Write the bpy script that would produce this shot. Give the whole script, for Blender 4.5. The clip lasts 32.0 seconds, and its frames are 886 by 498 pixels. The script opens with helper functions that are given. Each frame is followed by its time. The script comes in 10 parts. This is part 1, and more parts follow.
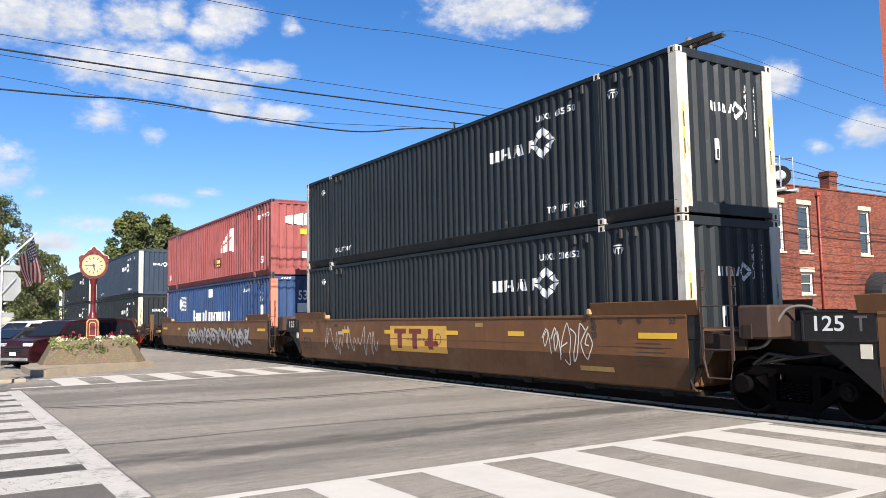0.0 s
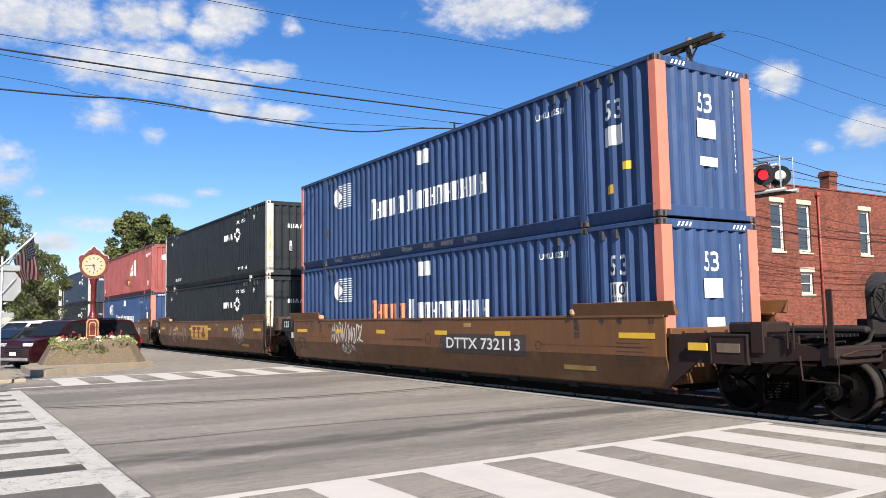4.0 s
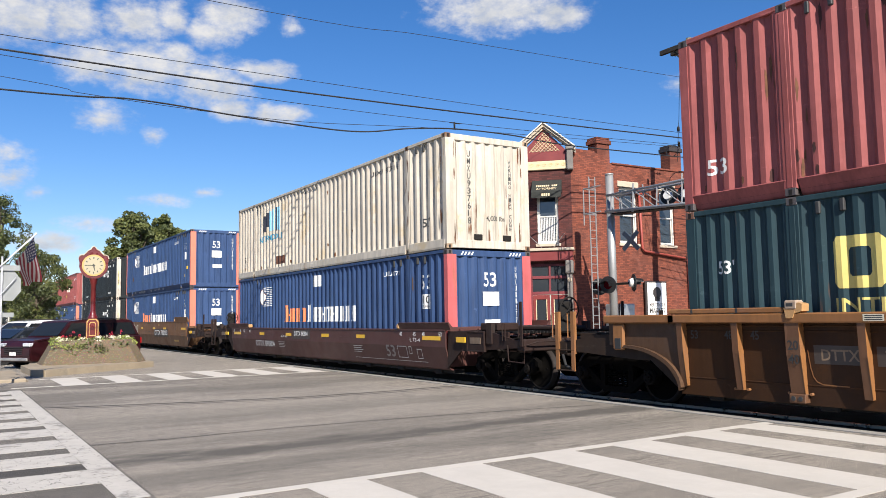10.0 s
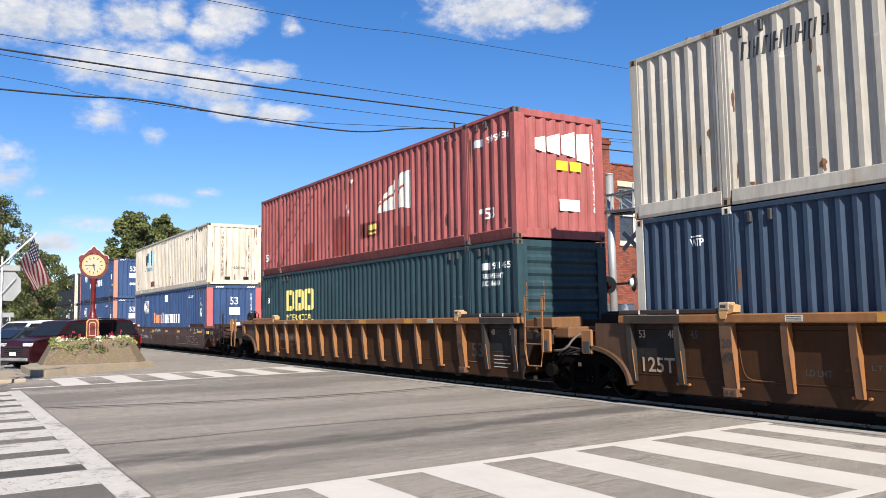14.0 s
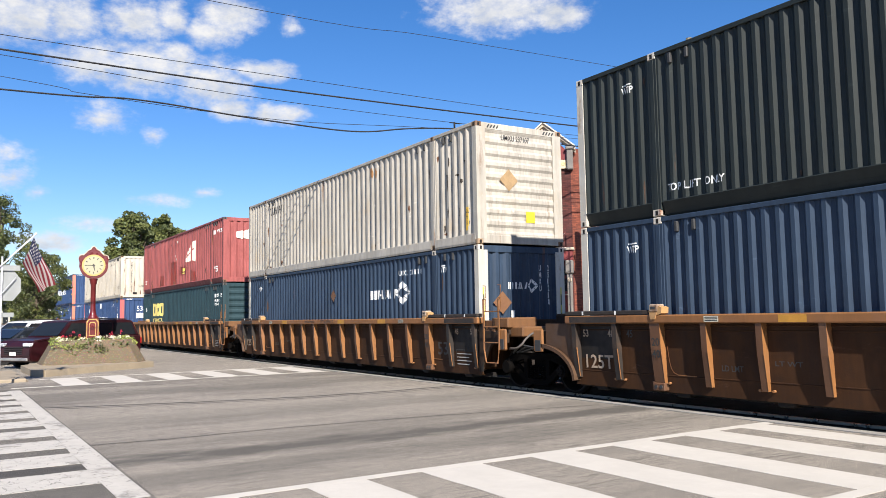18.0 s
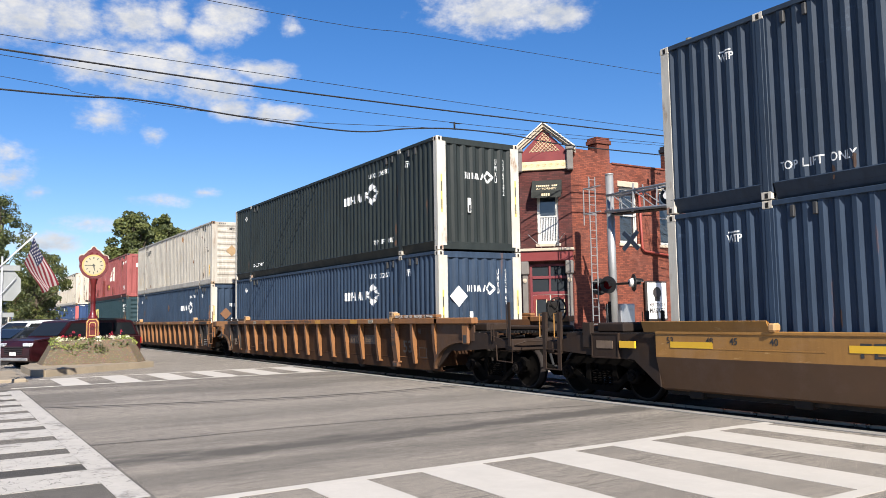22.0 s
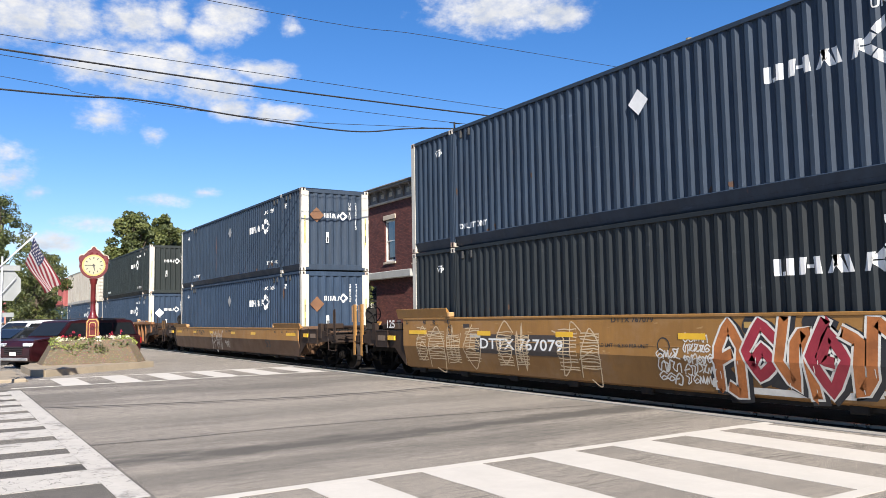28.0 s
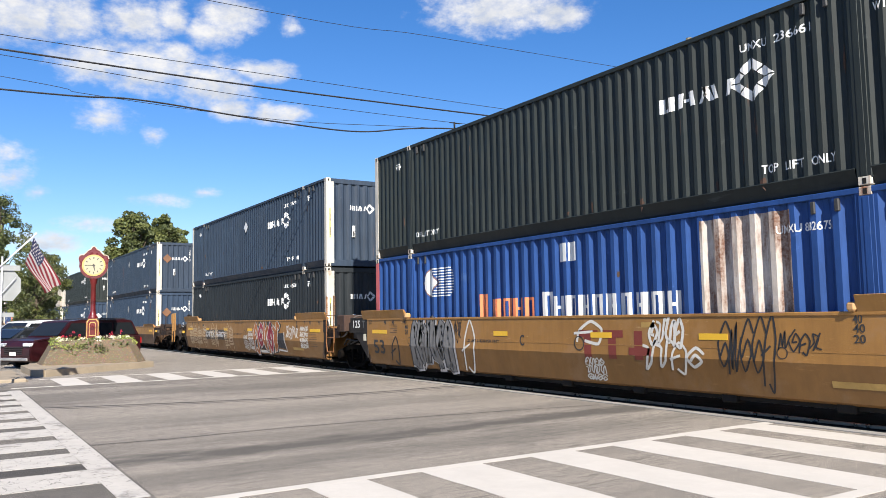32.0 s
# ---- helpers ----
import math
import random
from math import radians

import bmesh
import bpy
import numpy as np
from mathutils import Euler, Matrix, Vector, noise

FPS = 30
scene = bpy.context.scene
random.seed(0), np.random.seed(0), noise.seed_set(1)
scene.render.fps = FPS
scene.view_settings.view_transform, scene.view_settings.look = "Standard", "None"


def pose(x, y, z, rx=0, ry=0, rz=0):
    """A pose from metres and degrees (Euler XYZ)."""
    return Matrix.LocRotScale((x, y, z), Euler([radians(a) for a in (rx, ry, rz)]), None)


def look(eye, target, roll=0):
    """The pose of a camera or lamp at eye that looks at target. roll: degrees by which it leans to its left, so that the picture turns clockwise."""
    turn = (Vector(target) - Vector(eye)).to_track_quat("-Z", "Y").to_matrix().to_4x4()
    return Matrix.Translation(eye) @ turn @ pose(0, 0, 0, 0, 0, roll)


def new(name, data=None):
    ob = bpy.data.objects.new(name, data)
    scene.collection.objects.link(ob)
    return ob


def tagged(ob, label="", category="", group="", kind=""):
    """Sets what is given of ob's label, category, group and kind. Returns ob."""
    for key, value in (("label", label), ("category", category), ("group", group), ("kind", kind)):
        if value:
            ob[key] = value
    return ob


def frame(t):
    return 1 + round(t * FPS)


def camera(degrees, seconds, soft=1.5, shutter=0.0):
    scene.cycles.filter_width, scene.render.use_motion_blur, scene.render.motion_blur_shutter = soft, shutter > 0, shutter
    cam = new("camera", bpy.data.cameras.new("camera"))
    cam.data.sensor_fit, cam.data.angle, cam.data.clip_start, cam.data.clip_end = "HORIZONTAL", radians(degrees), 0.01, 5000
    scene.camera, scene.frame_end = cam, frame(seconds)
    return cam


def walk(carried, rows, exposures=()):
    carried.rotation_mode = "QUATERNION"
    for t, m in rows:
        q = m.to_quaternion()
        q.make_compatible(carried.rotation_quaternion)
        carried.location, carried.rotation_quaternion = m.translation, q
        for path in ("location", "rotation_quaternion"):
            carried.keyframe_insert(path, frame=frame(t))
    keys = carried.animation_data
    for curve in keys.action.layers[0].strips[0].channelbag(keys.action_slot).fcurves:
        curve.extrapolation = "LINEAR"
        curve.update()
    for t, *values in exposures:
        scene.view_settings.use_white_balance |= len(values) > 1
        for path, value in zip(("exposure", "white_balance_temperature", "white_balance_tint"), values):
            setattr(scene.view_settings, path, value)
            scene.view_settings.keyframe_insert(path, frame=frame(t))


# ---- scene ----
# ---------- camera: it stands still on the street corner ----------
cam = camera(58.35, 32.0, soft=0.6)
EYE = Vector((8.988, -10.449, 1.610))
_yaw, _pit = radians(57.652), radians(4.852)
_fw = Vector((-math.sin(_yaw) * math.cos(_pit), math.cos(_yaw) * math.cos(_pit), math.sin(_pit)))
VIEW = look(EYE, EYE + _fw * 20, -0.985)
walk(cam, [(0, VIEW), (32, VIEW)], exposures=[(0, 1.08), (3.5, 1.04), (5.8, 0.91), (8.0, 0.88), (9.2, 0.80), (11.0, 1.02), (12.5, 1.06), (14.0, 1.01), (16.5, 0.98), (18, 1.06), (20, 1.08), (21.2, 0.93), (22.2, 0.97), (23, 1.10), (25, 1.03), (28, 1.10), (30, 1.07), (32, 1.10)])

# ---------- world and sun ----------
SUN_EL, SUN_AZ = radians(36.0), radians(-15.5)  # height; angle from +X towards +Y
TO_SUN = Vector((math.cos(SUN_EL) * math.cos(SUN_AZ), math.cos(SUN_EL) * math.sin(SUN_AZ), math.sin(SUN_EL)))
sun = new("sun", bpy.data.lights.new("sun", "SUN"))
sun.data.energy, sun.data.angle, sun.data.color = 5.0, radians(0.53), (1.0, 0.937, 0.85)
sun.matrix_world = look((0, 0, 60), Vector((0, 0, 60)) - TO_SUN)

# clouds as azimuth, elevation and half sizes in degrees
CLOUDS = [(-86.2, 19.4, 3.4, 2.0), (-83.2, 19.6, 2.2, 1.7), (-78.9, 19.9, 2.7, 1.5), (-76.8, 20.3, 1.6, 1.2), (-73.0, 20.7, 2.6, 1.8), (-74.6, 19.6, 1.5, 1.2), (-68.4, 20.4, 0.9, 0.7),
          (-52.9, 21.6, 6.2, 1.9), (-49.0, 20.9, 2.6, 1.1), (-81.6, 17.0, 3.2, 1.5), (-78.0, 17.0, 3.6, 2.0), (-76.4, 17.9, 1.6, 1.1), (-74.0, 16.2, 3.2, 1.9), (-70.6, 17.2, 2.9, 0.8),
          (-72.6, 14.6, 1.9, 0.9), (-69.4, 14.4, 2.4, 0.9), (-81.0, 13.5, 1.7, 1.0), (-77.9, 12.6, 0.8, 0.6), (-87.0, 10.9, 1.8, 0.7), (-86.6, 9.4, 1.3, 1.0),
          (-85.0, 8.4, 0.7, 0.5), (-74.4, 8.8, 1.0, 0.35), (-77.4, 8.2, 1.9, 0.45), (-81.8, 6.5, 1.9, 0.55), (-84.3, 5.2, 2.2, 0.8), (-34.2, 15.3, 1.5, 1.3), (-40.6, 15.7, 1.1, 0.7),
          (-37.2, 14.6, 1.0, 0.6), (-29.0, 11.4, 2.0, 1.2), (-31.9, 10.6, 0.7, 0.5)]


def build_world():
    w = bpy.data.worlds.new("sky")
    scene.world = w
    w.use_nodes = True
    nt = w.node_tree
    nt.nodes.clear()
    N, K = nt.nodes.new, nt.links.new

    def m(op, a, b=None, c=None, clamp=False):
        n = N("ShaderNodeMath")
        n.operation, n.use_clamp = op, clamp
        for i, v in enumerate((a, b, c)):
            if v is None:
                continue
            if isinstance(v, (int, float)):
                n.inputs[i].default_value = v
            else:
                K(v, n.inputs[i])
        return n.outputs[0]

    sky = N("ShaderNodeTexSky")
    sky.sky_type, sky.sun_disc = "NISHITA", False
    sky.sun_elevation, sky.sun_rotation = SUN_EL, math.pi / 2 - SUN_AZ
    sky.air_density, sky.dust_density, sky.ozone_density = 1.0, 0.40, 3.0
    co = N("ShaderNodeTexCoord")
    nrm = N("ShaderNodeVectorMath")
    nrm.operation = "NORMALIZE"
    K(co.outputs["Generated"], nrm.inputs[0])
    sep = N("ShaderNodeSeparateXYZ")
    K(nrm.outputs[0], sep.inputs[0])
    az = m("MULTIPLY", m("ARCTAN2", sep.outputs[0], sep.outputs[1]), 180 / math.pi)
    el = m("MULTIPLY", m("ARCSINE", sep.outputs[2]), 180 / math.pi)
    # ragged edges: shift the lookup with noise
    vec = N("ShaderNodeCombineXYZ")
    K(az, vec.inputs[0]), K(m("MULTIPLY", el, 1.6), vec.inputs[1])
    no1, no2, no3 = N("ShaderNodeTexNoise"), N("ShaderNodeTexNoise"), N("ShaderNodeTexNoise")
    for n, sc, de in ((no1, 0.50, 4), (no2, 0.30, 4), (no3, 1.1, 4)):
        K(vec.outputs[0], n.inputs["Vector"])
        n.inputs["Scale"].default_value, n.inputs["Detail"].default_value, n.inputs["Roughness"].default_value = sc, de, 0.62
    cover, low = None, None
    for a0, e0, sa, se in CLOUDS:
        da = m("MULTIPLY", m("SUBTRACT", az, a0), 1 / sa)
        de = m("MULTIPLY", m("SUBTRACT", el, e0), 1 / se)
        r = m("SQRT", m("ADD", m("MULTIPLY", da, da), m("MULTIPLY", de, de)))
        v = m("MULTIPLY", m("SUBTRACT", 1.0, r), 1.0 if sa * se > 1.7 else 0.5)
        lo = m("MULTIPLY", m("MAXIMUM", v, 0.0), m("SUBTRACT", 0.15, de))
        cover = v if cover is None else m("MAXIMUM", cover, v)
        low = lo if low is None else m("MAXIMUM", low, lo)
    puff = m("ADD", m("MULTIPLY", m("SUBTRACT", no1.outputs[0], 0.5), 1.25), m("MULTIPLY", m("SUBTRACT", no3.outputs[0], 0.5), 0.5))
    dens = m("ADD", m("MAXIMUM", cover, -1.5), puff)
    ramp = N("ShaderNodeMapRange")
    ramp.interpolation_type = "SMOOTHSTEP"
    K(dens, ramp.inputs["Value"])
    ramp.inputs["From Min"].default_value, ramp.inputs["From Max"].default_value = -0.16, 0.72
    # a few thin veils everywhere else in the dome, and haze towards the horizon
    shade = m("ADD", m("MULTIPLY", low, 0.9), m("MULTIPLY", m("SUBTRACT", no2.outputs[0], 0.42), 2.2), clamp=True)
    tone = N("ShaderNodeMix")
    tone.data_type = "RGBA"
    K(shade, tone.inputs["Factor"])
    tone.inputs["A"].default_value, tone.inputs["B"].default_value = (8.9, 8.85, 8.95, 1), (5.3, 5.8, 6.7, 1)
    mix = N("ShaderNodeMix")
    mix.data_type = "RGBA"
    veil = m("ADD", 0.42, m("MULTIPLY", no3.outputs[0], 0.95), clamp=True)
    K(m("MULTIPLY", ramp.outputs[0], veil), mix.inputs["Factor"])
    deep = N("ShaderNodeHueSaturation")
    deep.inputs["Saturation"].default_value, deep.inputs["Value"].default_value = 1.30, 1.28
    K(sky.outputs[0], deep.inputs["Color"])
    cast = N("ShaderNodeMix")
    cast.data_type, cast.blend_type = "RGBA", "MULTIPLY"
    cast.inputs["Factor"].default_value, cast.inputs["B"].default_value = 1.0, (1.01, 0.985, 1.16, 1)
    K(deep.outputs[0], cast.inputs["A"])
    K(cast.outputs["Result"], mix.inputs["A"]), K(tone.outputs["Result"], mix.inputs["B"])
    bg, out = N("ShaderNodeBackground"), N("ShaderNodeOutputWorld")
    bg.inputs["Strength"].default_value = 0.050
    K(mix.outputs["Result"], bg.inputs["Color"]), K(bg.outputs[0], out.inputs[0])


build_world()

# ---------- materials ----------
MATS = {}


def mat(name, base, rough=0.6, metal=0.0, var=0.12, scale=2.0, bump=0.15, bscale=60.0, streak=None, stcut=0.60, stretch=0.12,
        dirt=None, dcut=0.6, coat=0.0, run=0.0, mode="", arg=1.0, emit=0.0, spec=0.5):
    """A painted or mineral surface: two scales of colour change, streaks that run down, dirt in blotches, fine relief."""
    if name in MATS:
        return MATS[name]
    ma = bpy.data.materials.new(name)
    MATS[name] = ma
    ma.use_nodes = True
    nt = ma.node_tree
    bs = nt.nodes["Principled BSDF"]
    N, K = nt.nodes.new, nt.links.new
    co, oi = N("ShaderNodeTexCoord"), N("ShaderNodeObjectInfo")
    mul = N("ShaderNodeVectorMath")
    mul.operation = "SCALE"
    mul.inputs[0].default_value = (17.0, 29.0, 11.0)
    K(oi.outputs["Random"], mul.inputs["Scale"])
    add = N("ShaderNodeVectorMath")
    K(co.outputs["Object"], add.inputs[0]), K(mul.outputs[0], add.inputs[1])
    P = add.outputs[0]

    def noise(sc, det=4.0, vec=None, rgh=0.6):
        n = N("ShaderNodeTexNoise")
        K(vec or P, n.inputs["Vector"])
        n.inputs["Scale"].default_value, n.inputs["Detail"].default_value, n.inputs["Roughness"].default_value = sc, det, rgh
        return n.outputs[0]

    def rng(v, a, b, c=0.0, d=1.0):
        n = N("ShaderNodeMapRange")
        K(v, n.inputs["Value"])
        for k, x in (("From Min", a), ("From Max", b), ("To Min", c), ("To Max", d)):
            n.inputs[k].default_value = x
        return n.outputs[0]

    def mixc(f, a, b, blend="MIX"):
        n = N("ShaderNodeMix")
        n.data_type, n.blend_type = "RGBA", blend
        for k, v in (("Factor", f), ("A", a), ("B", b)):
            if isinstance(v, tuple):
                n.inputs[k].default_value = v if len(v) == 4 else (*v, 1)
            elif isinstance(v, float):
                n.inputs[k].default_value = v
            else:
                K(v, n.inputs[k])
        return n.outputs["Result"]

    def vmap(sx, sy, sz):
        n = N("ShaderNodeMapping")
        n.inputs["Scale"].default_value = (sx, sy, sz)
        K(P, n.inputs["Vector"])
        return n.outputs[0]

    lo = tuple(c * (1 - var) for c in base)
    hi = tuple(min(1.0, c * (1 + var)) for c in base)
    col = mixc(rng(noise(scale), 0.3, 0.7), lo, hi)
    col = mixc(rng(noise(scale * 9, 3), 0.3, 0.7, 0.0, 0.5), col, tuple(c * (1 - var * 0.9) for c in base))
    height = noise(bscale, 3)
    if mode == "brick":
        br = N("ShaderNodeTexBrick")
        sw = N("ShaderNodeMapping")
        sw.inputs["Rotation"].default_value = (radians(90), 0, 0) if arg > 0 else (radians(90), 0, radians(90))
        K(co.outputs["Object"], sw.inputs["Vector"])
        if arg < 0:  # wall in the YZ plane: take Y, Z
            sp, cb = N("ShaderNodeSeparateXYZ"), N("ShaderNodeCombineXYZ")
            K(co.outputs["Object"], sp.inputs[0])
            K(sp.outputs[1], cb.inputs[0]), K(sp.outputs[2], cb.inputs[1])
            K(cb.outputs[0], br.inputs["Vector"])
        else:
            sp, cb = N("ShaderNodeSeparateXYZ"), N("ShaderNodeCombineXYZ")
            K(co.outputs["Object"], sp.inputs[0])
            K(sp.outputs[0], cb.inputs[0]), K(sp.outputs[2], cb.inputs[1])
            K(cb.outputs[0], br.inputs["Vector"])
        br.inputs["Scale"].default_value = 1.0
        br.inputs["Brick Width"].default_value, br.inputs["Row Height"].default_value = 0.215, 0.075
        br.inputs["Mortar Size"].default_value, br.inputs["Mortar Smooth"].default_value = 0.009, 0.2
        br.inputs["Color1"].default_value = (0.52, 0.50, 0.50, 1)
        br.inputs["Color2"].default_value = (1.22, 1.2, 1.15, 1)
        br.inputs["Mortar"].default_value = (0.50, 0.52, 0.55, 1)
        col = mixc(1.0, col, br.outputs["Color"], "MULTIPLY")
    if mode == "wood":
        col = mixc(rng(noise(6.0, 5, vmap(8, 8, 0.35)), 0.35, 0.7), col, tuple(c * 0.5 for c in base))
    if mode == "speck":  # exposed pebbles
        vo = N("ShaderNodeTexVoronoi")
        K(P, vo.inputs["Vector"])
        vo.inputs["Scale"].default_value = 26.0 * arg
        col = mixc(rng(vo.outputs["Distance"], 0.15, 0.55), mixc(0.65, col, vo.outputs["Color"], "SOFT_LIGHT"), tuple(c * 0.45 for c in base))
        height = vo.outputs["Distance"]
    if mode == "leaf":
        col = mixc(oi.outputs["Random"], col, tuple(c * 1.25 for c in base))
        ge = N("ShaderNodeNewGeometry")
        col = mixc(rng(ge.outputs["Random Per Island"], 0.0, 1.0), col, (base[0] * 1.7, base[1] * 1.35, base[2] * 0.9))
    if run:  # faint streaks of rain-washed dust, and scuffs
        f = rng(noise(7.0, 5, vmap(1.0, 1.0, 0.10), 0.7), 0.42, 0.66, 0.0, run)
        col = mixc(f, col, tuple(c * 0.45 for c in base))
        f = rng(noise(5.0, 6, vmap(0.25, 1.0, 1.0), 0.75), 0.63, 0.70, 0.0, run * 1.3)
        col = mixc(f, col, tuple(c * 1.5 + 0.02 for c in base))
    if dirt:
        f = rng(noise(1.1, 6, None, 0.7), dcut, dcut + 0.14)
        col = mixc(f, col, dirt)
    if streak:
        f = rng(noise(3.2, 5, vmap(1.0, 1.0, stretch), 0.65), stcut, stcut + 0.13)
        f2 = rng(noise(24.0, 4), 0.35, 0.6, 0.55, 1.0)
        mm = N("ShaderNodeMath")
        mm.operation = "MULTIPLY"
        K(f, mm.inputs[0]), K(f2, mm.inputs[1])
        col = mixc(mm.outputs[0], col, streak)
    K(col, bs.inputs["Base Color"])
    K(rng(noise(scale * 3, 3), 0.3, 0.7, max(0.02, rough - 0.08), min(1.0, rough + 0.1)), bs.inputs["Roughness"])
    bs.inputs["Metallic"].default_value = metal
    bs.inputs["Specular IOR Level"].default_value = spec
    bs.inputs["Coat Weight"].default_value = coat
    if bump:
        bu = N("ShaderNodeBump")
        bu.inputs["Strength"].default_value, bu.inputs["Distance"].default_value = bump, 0.01
        K(height, bu.inputs["Height"]), K(bu.outputs[0], bs.inputs["Normal"])
    if emit:
        bs.inputs["Emission Color"].default_value = (*base, 1)
        bs.inputs["Emission Strength"].default_value = emit
    return ma


RUST = (0.20, 0.075, 0.03)
GRIME = (0.05, 0.045, 0.04)
M_WHITE = mat("white_post_paint", (0.72, 0.70, 0.64), 0.5, streak=(0.35, 0.22, 0.12), stcut=0.66)
M_MARK = mat("white_marking_paint", (0.663, 0.663, 0.6375), 0.55, var=0.06)
M_MARKG = mat("grey_marking_paint", (0.42, 0.41, 0.38), 0.6, var=0.15)
M_BLACKMARK = mat("black_marking_paint", (0.03, 0.03, 0.03), 0.6)
M_ORANGEMARK = mat("orange_marking_paint", (0.75, 0.22, 0.09), 0.6)
M_YELLOW = mat("yellow_reflector", (0.68, 0.3995, 0.0255), 0.4, var=0.08)
M_LEMON = mat("yellow_tape", (0.58, 0.47, 0.09), 0.5)
M_STEEL = mat("galvanised_steel", (0.48, 0.49, 0.50), 0.42, 0.8, dirt=(0.25, 0.24, 0.23), dcut=0.6)
M_ALU = mat("cast_aluminium", (0.33, 0.33, 0.325), 0.5, 0.5, bump=0.1)
M_DARKSTEEL = mat("grimy_dark_steel", (0.011, 0.0092, 0.008), 0.8, 0.0, dirt=(0.04, 0.026, 0.018), dcut=0.57, spec=0.3)
# Running gear is near black: the shade under the wagons is in its base.
M_BOGIE = mat("oily_shaded_iron", (0.0040, 0.0034, 0.0030), 0.95, 0.0, dirt=(0.010, 0.0072, 0.0055), dcut=0.58, spec=0.06)
M_TREAD = mat("worn_shaded_rim", (0.018, 0.013, 0.0105), 0.7, 0.0, spec=0.3)
M_RAIL = mat("polished_rail", (0.40, 0.37, 0.34), 0.3, 0.9)
M_ASPHALT = None
M_GLASS = None


def glass(name, tint, rough=0.05):
    ma = bpy.data.materials.new(name)
    ma.use_nodes = True
    bs = ma.node_tree.nodes["Principled BSDF"]
    bs.inputs["Base Color"].default_value = (*tint, 1)
    bs.inputs["Roughness"].default_value = rough
    bs.inputs["IOR"].default_value = 1.5
    bs.inputs["Specular IOR Level"].default_value = 0.8
    bs.inputs["Coat Weight"].default_value = 0.6
    return ma


M_PANE = glass("window_glass", (0.03, 0.035, 0.04))
M_CARGLASS = glass("tinted_car_glass", (0.012, 0.014, 0.016))
M_CARGLASS.node_tree.nodes["Principled BSDF"].inputs["Coat Weight"].default_value = 0.0
M_CARGLASS.node_tree.nodes["Principled BSDF"].inputs["Specular IOR Level"].default_value = 0.3


